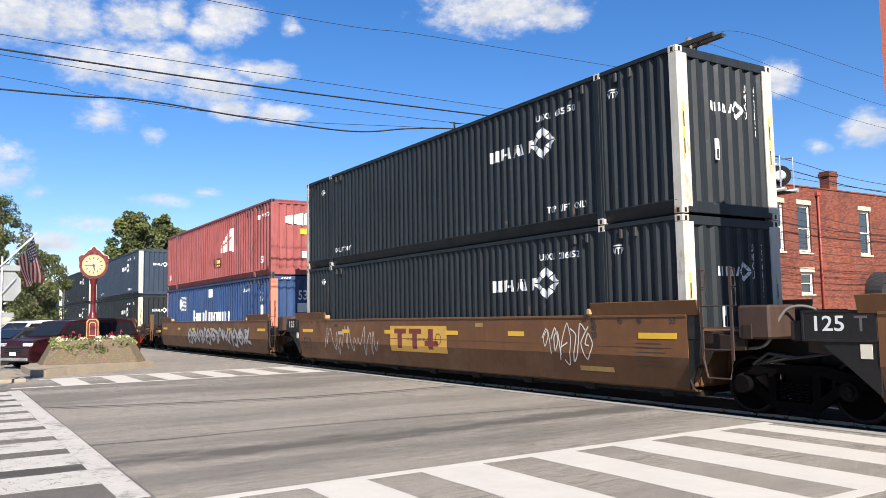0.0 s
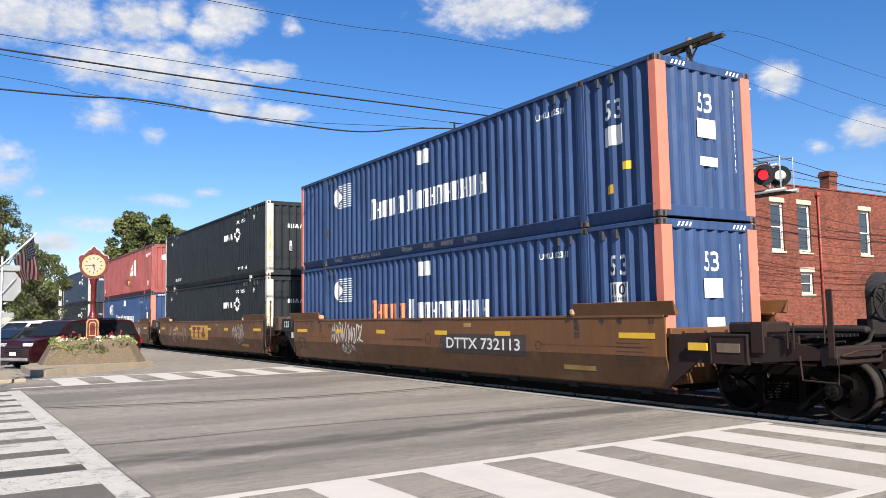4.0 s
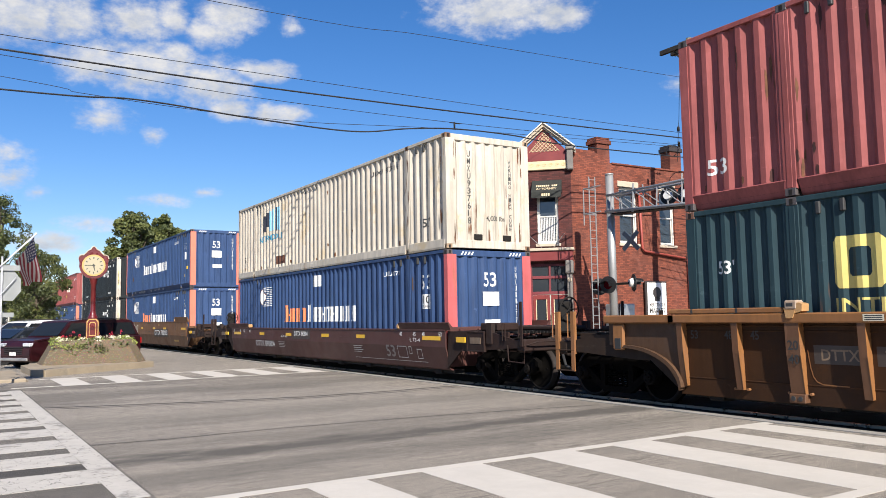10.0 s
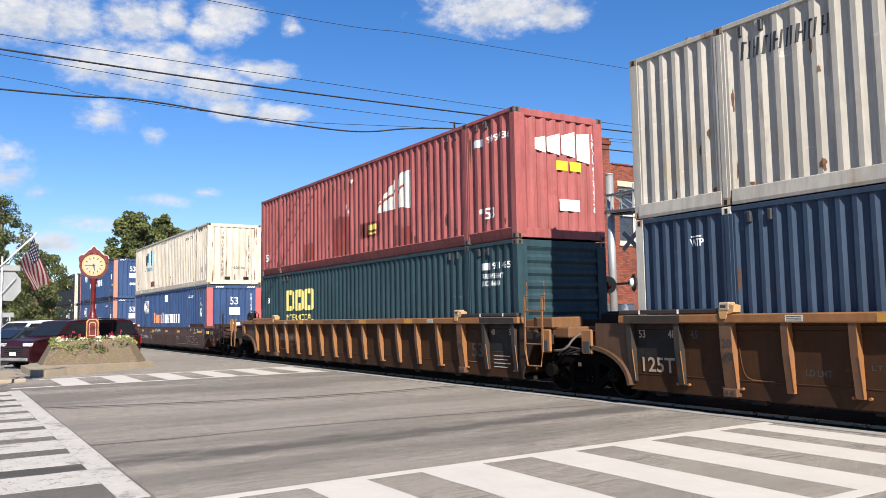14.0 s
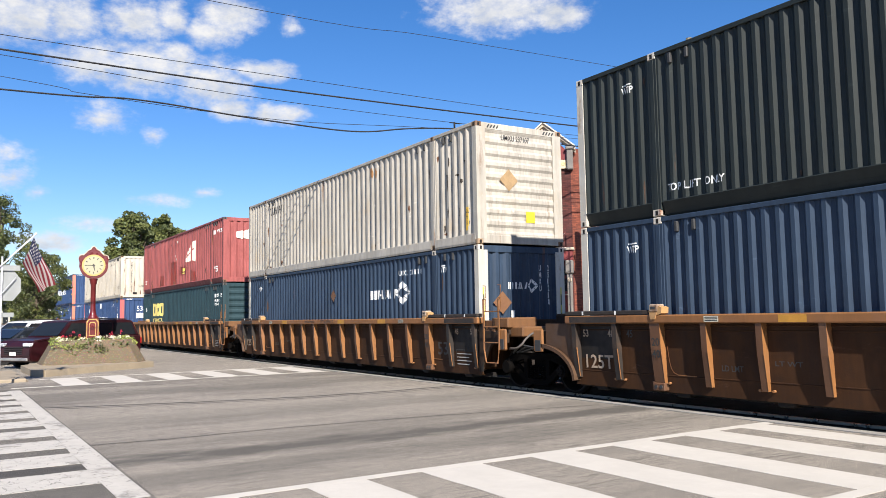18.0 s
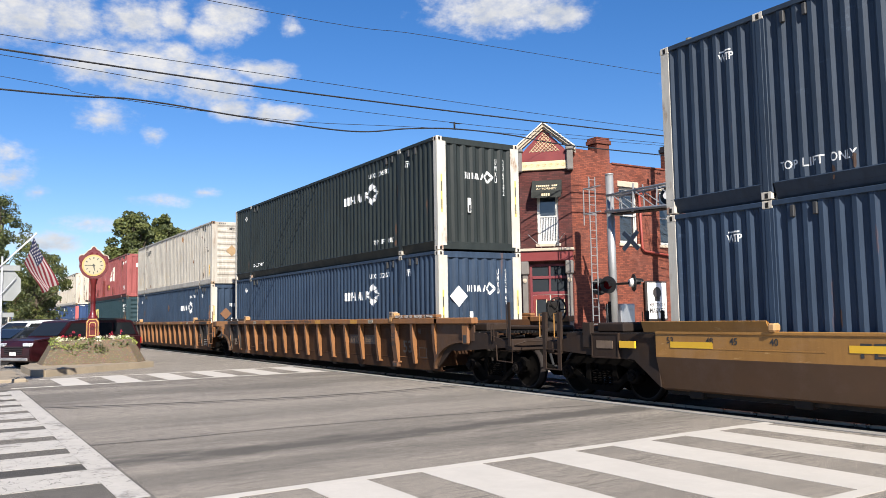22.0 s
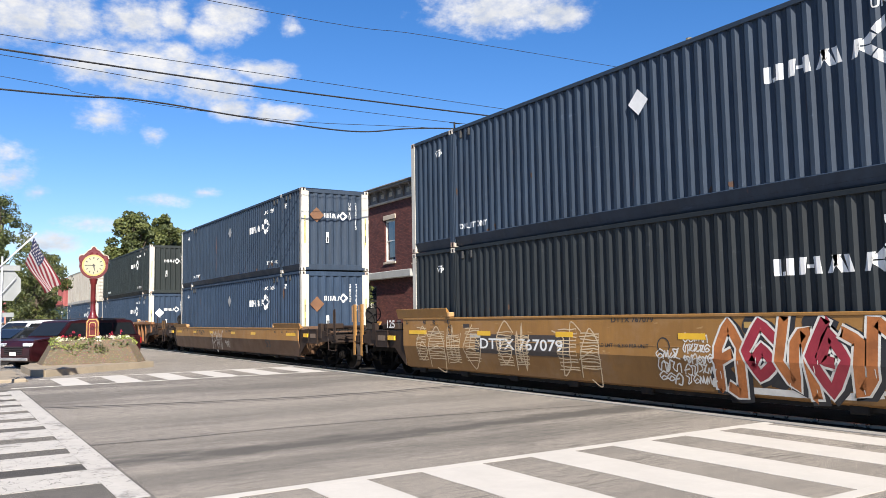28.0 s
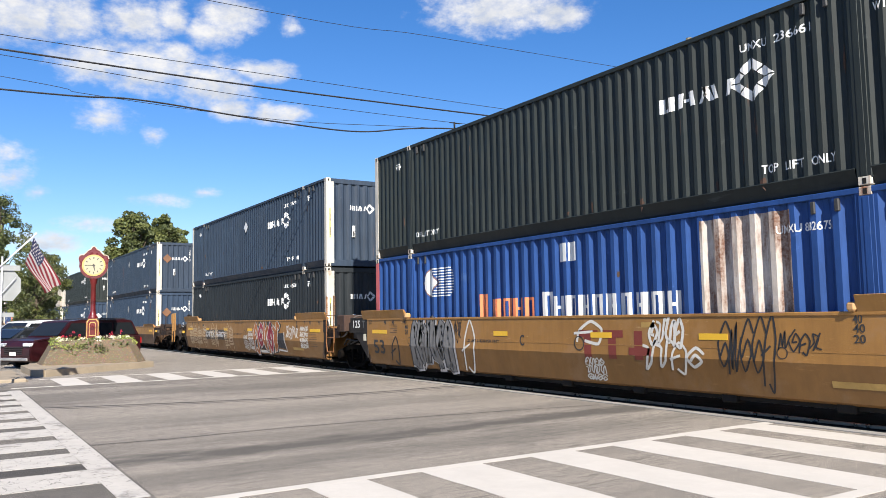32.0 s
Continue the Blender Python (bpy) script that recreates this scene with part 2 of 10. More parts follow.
def asphalt(name, base, patch, wear=0.0):
    ma = bpy.data.materials.new(name)
    ma.use_nodes = True
    nt = ma.node_tree
    bs = nt.nodes["Principled BSDF"]
    N, K = nt.nodes.new, nt.links.new
    co = N("ShaderNodeTexCoord")

    def noise(sc, det=5, rgh=0.6, stretch=(1, 1, 1)):
        mp, n = N("ShaderNodeMapping"), N("ShaderNodeTexNoise")
        mp.inputs["Scale"].default_value = stretch
        K(co.outputs["Object"], mp.inputs["Vector"]), K(mp.outputs[0], n.inputs["Vector"])
        n.inputs["Scale"].default_value, n.inputs["Detail"].default_value, n.inputs["Roughness"].default_value = sc, det, rgh
        return n.outputs[0]

    def rng(v, a, b, c=0.0, d=1.0):
        n = N("ShaderNodeMapRange")
        K(v, n.inputs["Value"])
        for k, x in (("From Min", a), ("From Max", b), ("To Min", c), ("To Max", d)):
            n.inputs[k].default_value = x
        return n.outputs[0]

    def mixc(f, a, b):
        n = N("ShaderNodeMix")
        n.data_type = "RGBA"
        for k, v in (("Factor", f), ("A", a), ("B", b)):
            if isinstance(v, tuple):
                n.inputs[k].default_value = (*v, 1)
            else:
                K(v, n.inputs[k])
        return n.outputs["Result"]

    hi = tuple(c * 1.22 for c in base)
    col = mixc(rng(noise(0.35, 4), 0.35, 0.65), base, hi)
    col = mixc(rng(noise(1.0, 6, 0.65, (0.8, 0.07, 1)), 0.50, 0.68, 0, 0.6), col, patch)  # long stains along the street
    col = mixc(rng(noise(2.5, 6, 0.7), 0.62, 0.72, 0, 0.6), col, patch)
    col = mixc(rng(noise(5, 6, 0.7, (1.7, 0.10, 1)), 0.50, 0.62, 0, 0.6), col, tuple(c * 0.5 for c in base))  # fine drag lines
    col = mixc(rng(noise(3, 6, 0.7, (1.5, 0.15, 1)), 0.56, 0.68, 0, 0.4), col, tuple(min(1, c * 1.25) for c in base))
    col = mixc(rng(noise(14, 6, 0.75, (1, 0.45, 1)), 0.50, 0.60, 0, 0.75), col, tuple(c * 0.45 for c in base))  # ravelled spots
    col = mixc(rng(noise(30, 4, 0.7), 0.56, 0.66, 0, 0.6), col, tuple(min(1, c * 1.45) for c in base))
    col = mixc(rng(noise(110, 2, 0.5), 0.36, 0.62, 0, 0.9), col, tuple(c * 0.35 for c in base))  # stone grain
    col = mixc(rng(noise(160, 2, 0.5), 0.58, 0.68, 0, 0.8), col, tuple(min(1, c * 2.4) for c in base))
    # coarse broken scuffs that follow the side street, in patches
    gate = rng(noise(0.45, 3, 0.6, (1.0, 0.35, 1)), 0.45, 0.60)
    scuff = rng(noise(9, 5, 0.75, (1.5, 0.22, 1)), 0.54, 0.60, 0, 0.8)
    both = N("ShaderNodeMath")
    both.operation = "MULTIPLY"
    K(gate, both.inputs[0]), K(scuff, both.inputs[1])
    col = mixc(both.outputs[0], col, tuple(c * 0.30 for c in base))
    # dark bands of oil and rubber across the junction
    sep = N("ShaderNodeSeparateXYZ")
    K(co.outputs["Object"], sep.inputs[0])
    wob = noise(0.8, 5, 0.7, (1.6, 0.5, 1))
    for xc, half, amount in ((-0.85, 0.55, 1.35), (-1.9, 0.9, 0.55), (0.4, 0.7, 0.6), (-4.4, 1.2, 0.45), (-10.0, 2.2, 0.8), (-13.5, 1.6, 0.7)):
        ab, di, ad = N("ShaderNodeMath"), N("ShaderNodeMath"), N("ShaderNodeMath")
        ad.operation, di.operation, ab.operation = "ADD", "SUBTRACT", "ABSOLUTE"
        K(sep.outputs[0], di.inputs[0])
        di.inputs[1].default_value = xc
        K(di.outputs[0], ab.inputs[0])
        K(ab.outputs[0], ad.inputs[0])
        K(rng(wob, 0.3, 0.7, -0.55 * half, 0.55 * half), ad.inputs[1])
        col = mixc(rng(ad.outputs[0], half * 0.9, half * 0.2, 0.0, amount * wear * 0.62), col, tuple(c * 0.42 for c in patch))
    K(col, bs.inputs["Base Color"])
    bs.inputs["Roughness"].default_value = 0.9
    bu = N("ShaderNodeBump")
    bu.inputs["Strength"].default_value, bu.inputs["Distance"].default_value = 0.5, 0.006
    K(noise(120, 3), bu.inputs["Height"]), K(bu.outputs[0], bs.inputs["Normal"])
    return ma


M_ASPHALT = asphalt("worn_asphalt", (0.285, 0.250, 0.206), (0.125, 0.110, 0.092), 1.0)
M_CONCRETE = mat("pale_concrete", (0.315, 0.2925, 0.255), 0.9, var=0.14, scale=0.8, bump=0.3, bscale=40, dirt=(0.25, 0.23, 0.2))
M_KERB = mat("kerb_concrete", (0.27, 0.22, 0.155), 0.9, var=0.18, scale=1.5, bump=0.4, bscale=30, dirt=(0.2, 0.17, 0.13), dcut=0.55)


# ---------- mesh helpers ----------
def part(name, bm, material, parent=None, label=""):
    """Links a bmesh as one mesh object, under a thing or a part where one is given."""
    me = bpy.data.meshes.new(name)
    bm.normal_update()
    bm.to_mesh(me)
    bm.free()
    for m_ in (material if isinstance(material, (list, tuple)) else [material]):
        me.materials.append(m_)
    ob = new(name, me)
    if parent:
        ob.parent = parent
    if label:
        ob["label"] = label
    return ob


def share(name, mesh, parent, m=None, label=""):
    ob = new(name, mesh)
    ob.parent = parent
    if m is not None:
        ob.matrix_basis = m
    if label:
        ob["label"] = label
    return ob


def thing(name, m, label, category, group="", kind=""):
    ob = new(name)
    ob.empty_display_size = 0.2
    ob.matrix_basis = m
    return tagged(ob, label, category, group, kind)


def B():
    return bmesh.new()


def box(bm, x0, x1, y0, y1, z0, z1, b=0.0, mi=0):
    """A box with chamfered edges."""
    lo, hi = (x0, y0, z0), (x1, y1, z1)
    b = min(b, 0.45 * min(x1 - x0, y1 - y0, z1 - z0))
    if b <= 0:
        v = [bm.verts.new((hi[0] if i & 1 else lo[0], hi[1] if i & 2 else lo[1], hi[2] if i & 4 else lo[2])) for i in range(8)]
        for f in ((0, 2, 3, 1), (4, 5, 7, 6), (0, 1, 5, 4), (2, 6, 7, 3), (0, 4, 6, 2), (1, 3, 7, 5)):
            bm.faces.new([v[i] for i in f]).material_index = mi
        return
    V = {}
    for i in range(8):
        s = (i & 1, i >> 1 & 1, i >> 2 & 1)
        for a in range(3):
            c = []
            for k in range(3):
                e = hi[k] if s[k] else lo[k]
                if k != a:
                    e += -b if s[k] else b
                c.append(e)
            V[i, a] = bm.verts.new(c)
    quads = {0: ((0, 2, 6, 4), (1, 3, 7, 5)), 1: ((0, 1, 5, 4), (2, 3, 7, 6)), 2: ((0, 1, 3, 2), (4, 5, 7, 6))}
    fs = []
    for a, qs in quads.items():
        for q in qs:
            fs.append(bm.faces.new([V[i, a] for i in q]))
    for a in range(3):
        o = [k for k in range(3) if k != a]
        for i in range(8):
            if i >> a & 1:
                continue
            j = i | 1 << a
            fs.append(bm.faces.new([V[i, o[0]], V[j, o[0]], V[j, o[1]], V[i, o[1]]]))
    for i in range(8):
        fs.append(bm.faces.new([V[i, 0], V[i, 1], V[i, 2]]))
    for f in fs:
        f.material_index = mi
    bmesh.ops.recalc_face_normals(bm, faces=fs)


def tube(bm, pts, r, seg=8, mi=0, caps=True, r1=None):
    """A round bar along points."""
    pts = [Vector(p) for p in pts]
    rings = []
    for i, p in enumerate(pts):
        d = (pts[min(i + 1, len(pts) - 1)] - pts[max(i - 1, 0)]).normalized()
        u = d.cross(Vector((0, 0, 1)) if abs(d.z) < 0.95 else Vector((1, 0, 0))).normalized()
        v = d.cross(u)
        rr = r if r1 is None else r + (r1 - r) * i / (len(pts) - 1)
        rings.append([bm.verts.new(p + (u * math.cos(2 * math.pi * k / seg) + v * math.sin(2 * math.pi * k / seg)) * rr) for k in range(seg)])
    for a, c in zip(rings, rings[1:]):
        for k in range(seg):
            f = bm.faces.new((a[k], c[k], c[(k + 1) % seg], a[(k + 1) % seg]))
            f.material_index, f.smooth = mi, seg > 6
    if caps:
        bm.faces.new(rings[0]).material_index = mi
        bm.faces.new(rings[-1][::-1]).material_index = mi


def prism(bm, poly, axis, a, b, mi=0):
    """A 2D outline pushed along an axis ('x': outline in y, z; 'y': in x, z; 'z': in x, y)."""
    def at(p, t):
        return {"x": (t, p[0], p[1]), "y": (p[0], t, p[1]), "z": (p[0], p[1], t)}[axis]
    v0 = [bm.verts.new(at(p, a)) for p in poly]
    v1 = [bm.verts.new(at(p, b)) for p in poly]
    fs = [bm.faces.new(v0), bm.faces.new(v1[::-1])]
    n = len(poly)
    fs += [bm.faces.new((v0[i], v1[i], v1[(i + 1) % n], v0[(i + 1) % n])) for i in range(n)]
    for f in fs:
        f.material_index = mi
    bmesh.ops.recalc_face_normals(bm, faces=fs)


def disc(bm, c, axis, r, depth, seg=24, mi=0, r2=None):
    """A flat round body, centre c, along an axis."""
    d = {"x": Vector((1, 0, 0)), "y": Vector((0, 1, 0)), "z": Vector((0, 0, 1))}[axis]
    c = Vector(c)
    tube(bm, [c - d * depth / 2, c + d * depth / 2], r, seg, mi, True, r2)


_glyphs = {}


def lettering(text, size=1.0, wide=1.0, spacing=1.0):
    """The outline of a text in the built-in font, as plain 2D points and faces, lower left corner at 0, 0, capital height = size."""
    key = (text, spacing)
    if key not in _glyphs:
        cu = bpy.data.curves.new("text", "FONT")
        cu.body, cu.size, cu.resolution_u, cu.space_character, cu.offset = text, 1.0, 3, spacing, 0.014
        ob = bpy.data.objects.new("text", cu)
        scene.collection.objects.link(ob)
        dg = bpy.context.evaluated_depsgraph_get()
        me = bpy.data.meshes.new_from_object(ob.evaluated_get(dg))
        vs = np.array([v.co[:2] for v in me.vertices]) if len(me.vertices) else np.zeros((0, 2))
        fs = [tuple(p.vertices) for p in me.polygons]
        bpy.data.objects.remove(ob), bpy.data.curves.remove(cu), bpy.data.meshes.remove(me)
        if len(vs):
            vs = (vs - vs.min(0)) / 0.69
        _glyphs[key] = (vs, fs)
    vs, fs = _glyphs[key]
    return vs * np.array([size * wide, size]), fs


def flat(bm, verts, faces, place, breaks=(), mi=0, folds=()):
    """Lays a 2D shape on a surface: place(u, v) gives the point. breaks: values of u at which the surface bends."""
    t = bmesh.new()
    vv = [t.verts.new((x, y, 0)) for x, y in verts]
    for f in faces:
        try:
            t.faces.new([vv[i] for i in f])
        except ValueError:
            pass
    if len(verts):
        lo, hi = min(v[0] for v in verts), max(v[0] for v in verts)
        for c in breaks:
            if lo + 1e-4 < c < hi - 1e-4:
                bmesh.ops.bisect_plane(t, geom=t.verts[:] + t.edges[:] + t.faces[:], plane_co=(c, 0, 0), plane_no=(1, 0, 0))
        lo, hi = min(v[1] for v in verts), max(v[1] for v in verts)
        for c in folds:
            if lo + 1e-4 < c < hi - 1e-4:
                bmesh.ops.bisect_plane(t, geom=t.verts[:] + t.edges[:] + t.faces[:], plane_co=(0, c, 0), plane_no=(0, 1, 0))
    mp = {v: bm.verts.new(place(v.co.x, v.co.y)) for v in t.verts}
    for f in t.faces:
        try:
            bm.faces.new([mp[v] for v in f.verts]).material_index = mi
        except ValueError:
            pass
    t.free()


def rect2(x0, x1, y0, y1):
    return [(x0, y0), (x1, y0), (x1, y1), (x0, y1)], [(0, 1, 2, 3)]


def ell2(cx, cy, rx, ry, n=28):
    return [(cx + rx * math.cos(2 * math.pi * k / n), cy + ry * math.sin(2 * math.pi * k / n)) for k in range(n)], [tuple(range(n))]


def ring2(outer, inner):
    n = len(outer)
    return list(outer) + list(inner), [(i, (i + 1) % n, n + (i + 1) % n, n + i) for i in range(n)]


def stroke2(pts, w):
    """A painted line of width w along 2D points."""
    vs, fs = [], []
    P_ = [Vector(p) for p in pts]
    for i, p in enumerate(P_):
        d = (P_[min(i + 1, len(P_) - 1)] - P_[max(i - 1, 0)])
        n = Vector((-d.y, d.x)).normalized() * w / 2 if d.length > 1e-6 else Vector((0, w / 2))
        vs += [tuple(p + n), tuple(p - n)]
    for i in range(len(P_) - 1):
        fs.append((2 * i, 2 * i + 1, 2 * i + 3, 2 * i + 2))
    return vs, fs
# ---------- the train ----------
# Its way: metres gone after t seconds, towards -X.
def gone(t):
    return 5.0036 * t + 0.0020306 * t ** 2 + 0.00043488 * t ** 3 - 0.0000081969 * t ** 4


MOVERS = []      # (thing, x at the start, y, z)
WHEELS = []      # (wheelset part, x, y, z in its bogie)
HL, HW, HH = 8.077, 1.2955, 2.896   # half length, half width and height of a 53 foot container
YC = 1.2955                          # centre line of the track
LOW, UPP = 0.36, 3.276


def corr(x0, x1, pitch, deep):
    """Break points (position, depth) of a corrugated sheet."""
    n = max(1, round((x1 - x0) / pitch))
    p = (x1 - x0) / n
    out = [(x0, 0.0)]
    for i in range(n):
        s = x0 + i * p
        out += [(s + 0.135 * p, 0.0), (s + 0.36 * p, deep), (s + 0.64 * p, deep), (s + 0.865 * p, 0.0)]
    out.append((x1, 0.0))
    return out


class Skin:
    """The near side of a container as a profile along x."""
    def __init__(self, pitch, deep, dents=0):
        self.pts = []
        for a, b in ((-HL + 0.17, -6.24), (-6.02, 6.02), (6.24, HL - 0.17)):
            self.pts += corr(a, b, pitch, deep)
        self.xs = [q[0] for q in self.pts]
        self.ds = [q[1] for q in self.pts]

    def depth(self, x):
        return float(np.interp(x, self.xs, self.ds))

    def place(self, u, v):
        return (u, -HW + 0.018 + self.depth(u) - 0.003, v)


def sheet(bm, pts, z0, z1, y, side):
    """A corrugated sheet from its break points; rows at the foot, the middle and the head, closed at the ends of the waves."""
    rows = []
    for z in (z0, z1):
        rows.append([bm.verts.new((x, (y + d) * side, z)) for x, d in pts])
    for i in range(len(pts) - 1):
        vs = (rows[0][i], rows[0][i + 1], rows[1][i + 1], rows[1][i])
        bm.faces.new(vs if side > 0 else vs[::-1])


def bars_of(bm, word, x0, x1, z0, z1, skin, rng, slant=0.0, fill=0.42, first=1.0):
    """A brand word as plain upright bars, one or two for each sign, with short feet."""
    n = len(word)
    w = (x1 - x0) / n
    for i in range(n):
        a = x0 + i * w
        h = z1 - z0
        if i == 0 and first > 1:
            h *= first
        zb = z0
        kinds = [(0.08, fill), (0.64, fill * 0.62)] if i % 3 != 1 else [(0.12, fill * 0.6), (0.54, fill)]
        for o, f in kinds:
            v, fc = [(a + o * w, zb), (a + (o + f) * w, zb), (a + (o + f) * w + slant * h, zb + h), (a + o * w + slant * h, zb + h)], [(0, 1, 2, 3)]
            flat(bm, v, fc, skin.place, skin.xs)
        t = h * 0.13
        zz = zb + (h - t if i % 2 == 0 else h * 0.45)
        g0, g1 = a + (kinds[0][0] + kinds[0][1]) * w, a + kinds[1][0] * w
        if g1 > g0 + 0.004:
            flat(bm, *rect2(g0, g1, zz, zz + t), skin.place, skin.xs)
        for o, f in kinds:  # short feet
            flat(bm, *rect2(a + (o - 0.05) * w, a + o * w, zb, zb + 0.06 * h), skin.place, skin.xs)


def rhomb(cx, cz, rx, rz):
    return [(cx - rx, cz), (cx, cz - rz), (cx + rx, cz), (cx, cz + rz)]


def diamond_logo(add, cx, cz, rx, rz):
    """A broken double rhombus: four mitred strips with gaps."""
    o, i_ = rhomb(cx, cz, rx, rz), rhomb(cx, cz, rx * 0.52, rz * 0.52)
    for k in range(4):
        a, b, c, d = Vector(o[k]), Vector(o[(k + 1) % 4]), Vector(i_[(k + 1) % 4]), Vector(i_[k])
        for s0, s1 in ((0.04, 0.47), (0.53, 0.96)):
            add([tuple(a.lerp(b, s0)), tuple(a.lerp(b, s1)), tuple(d.lerp(c, s1)), tuple(d.lerp(c, s0))], [(0, 1, 2, 3)])


def text_on(bm, s, x0, x1, z0, h, skin):
    v, f = lettering(s)
    if not len(v):
        return
    wide = (x1 - x0) / v[:, 0].max()
    v = v * np.array([wide, h])
    flat(bm, [(x0 + a, z0 + b) for a, b in v], f, skin.place, skin.xs)


END_KIND = ["vertical"]
END_WAVE = corr(-HW + 0.26, HW - 0.26, 0.30, 0.045)


def on_end(x):
    """Lays a mark on the trailing end wall, along its upright waves where it has them."""
    def f(a, b):
        if END_KIND[0] != "vertical" or x < HL - 0.2:
            return (x, a, b)
        return (HL - 0.017 - float(np.interp(a, [q[0] for q in END_WAVE], [q[1] for q in END_WAVE])), a, b)
    return f


def text_end(bm, s, y0, y1, z0, h, x, mi=0):
    v, f = lettering(s)
    wide = (y1 - y0) / v[:, 0].max()
    v = v * np.array([wide, h])
    flat(bm, [(y0 + a, z0 + b) for a, b in v], f, on_end(x), [q[0] for q in END_WAVE] if END_KIND[0] == "vertical" else (), mi)


def stacked(bm, s, y, z, h, w, x, mi=0):
    for ch in s:
        if ch != " ":
            text_end(bm, ch, y, y + w * (0.35 if ch == "1" else 1), z - h, h, x, mi)
        z -= h * 1.22


CONT_MESH = {}


def cached(key, build, material):
    if key not in CONT_MESH:
        bm = B()
        build(bm)
        me = bpy.data.meshes.new(key[0])
        bm.normal_update()
        bm.to_mesh(me)
        bm.free()
        for m_ in (material if isinstance(material, (list, tuple)) else [material]):
            me.materials.append(m_)
        CONT_MESH[key] = me
    return CONT_MESH[key]


def casting(bm):
    box(bm, -0.09, 0.09, -0.081, 0.081, -0.059, 0.059, 0.008)
    # the lashing slots as dark plugs
    box(bm, -0.028, 0.028, -0.0835, -0.079, -0.045, 0.035, 0.0, 1)
    box(bm, 0.079, 0.0925, -0.028, 0.028, -0.045, 0.035, 0.0, 1)


def container(c, level, paint, post, style, label, number="", pitch=0.245, deep=0.041, end="vertical", cast=None, group="stacked freight containers",
              detail=True, placards=(), castmat=None, tape=True, endmarks=None):
    """A 53 foot container: c is the train coordinate of its trailing end."""
    z = LOW if level == 0 else UPP
    th = thing("freight_container", pose(c - HL, YC, z), label, "container", group)
    MOVERS.append((th, c - HL, YC, z))
    sk = Skin(pitch, deep)
    pn, qn = paint.name, post.name

    def mk_side(side):
        def f(bm):
            sheet(bm, sk.pts, 0.238, HH - 0.07, -HW + 0.018, 1 if side < 0 else -1)
        return f
    share("side_panel", cached(("side_panel", pn, pitch, 0), mk_side(-1), paint), th)
    share("side_panel", cached(("side_panel", pn, pitch, 1), mk_side(1), paint), th)

    def roof(bm):
        box(bm, -HL + 0.15, HL - 0.15, -HW + 0.06, HW - 0.06, HH - 0.05, HH - 0.012)
        for k in range(14):
            x = -HL + 0.7 + k * 1.13
            box(bm, x - 0.16, x + 0.16, -HW + 0.2, HW - 0.2, HH - 0.02, HH - 0.001, 0.008)
    share("roof", cached(("roof", pn), roof, paint), th)

    def floor_(bm):
        box(bm, -HL + 0.15, HL - 0.15, -HW + 0.06, HW - 0.06, 0.09, 0.16)
        for k in range(24):
            x = -HL + 0.5 + k * 0.655
            box(bm, x - 0.05, x + 0.05, -HW + 0.15, HW - 0.15, 0.0, 0.10)
    share("floor", cached(("floor", "x"), floor_, M_DARKSTEEL), th)

    def toprail(bm):
        box(bm, -HL + 0.1, HL - 0.1, -HW + 0.004, -HW + 0.07, HH - 0.085, HH - 0.002, 0.008)

    def botrail(bm):
        # a deep sill, drawn in towards its foot on most
        for a, b in ((-HL + 0.1, -6.2), (-6.0, 6.0), (6.2, HL - 0.1)):
            if pn.startswith(("cream", "pale")):
                prism(bm, [(-HW + 0.012, 0.25), (-HW + 0.002, 0.24), (-HW - 0.012, 0.05), (-HW + 0.0, 0.0), (-HW + 0.10, 0.0), (-HW + 0.08, 0.24)], "x", a, b)
                continue
            prism(bm, [(-HW + 0.012, 0.25), (-HW + 0.002, 0.235), (-HW + 0.085, 0.03), (-HW + 0.11, 0.0), (-HW + 0.13, 0.0), (-HW + 0.08, 0.24)], "x", a, b)
    tr, brl = cached(("top_rail", pn), toprail, paint), cached(("bottom_rail", pn), botrail, paint)
    turn = Matrix.Rotation(math.pi, 4, "Z")
    for me, nm in ((tr, "top_rail"), (brl, "bottom_rail")):
        share(nm, me, th)
        share(nm, me, th, turn)

    def cpost(bm):
        # an L-shaped corner post: narrow on the side, broad on the end
        prism(bm, [(HL - 0.17, -HW + 0.004), (HL - 0.004, -HW + 0.004), (HL - 0.004, -HW + 0.27), (HL - 0.05, -HW + 0.27), (HL - 0.07, -HW + 0.08), (HL - 0.17, -HW + 0.06)], "z", 0.12, HH - 0.118)
    cp = cached(("corner_post", qn), cpost, post)
    share("corner_post", cp, th)
    share("corner_post", cp, th, turn)
    fl = cached(("corner_post", qn, 1), lambda bm: prism(bm, [(HL - 0.17, HW - 0.004), (HL - 0.004, HW - 0.004), (HL - 0.004, HW - 0.27), (HL - 0.05, HW - 0.27), (HL - 0.07, HW - 0.08), (HL - 0.17, HW - 0.06)], "z", 0.12, HH - 0.118), post)
    share("corner_post", fl, th)
    share("corner_post", fl, th, turn)

    def ipost(bm):
        box(bm, -0.105, 0.105, 0.0, 0.08, 0.10, HH - 0.12, 0.006)
        box(bm, -0.045, 0.045, -0.006, 0.03, 0.12, HH - 0.14, 0.004)
    ip = cached(("lift_post", pn), ipost, paint)
    cm = cached(("corner_casting", (castmat or post).name), casting, [castmat or post, M_DARKSTEEL])
    for x in (-6.13, 6.13):
        share("lift_post", ip, th, pose(x, -HW + 0.006, 0))
        share("lift_post", ip, th, pose(x, HW - 0.006, 0, 0, 0, 180))
        if detail:
            for zz in (0.06, HH - 0.06):
                share("corner_casting", cm, th, pose(x, -HW + 0.083, zz))
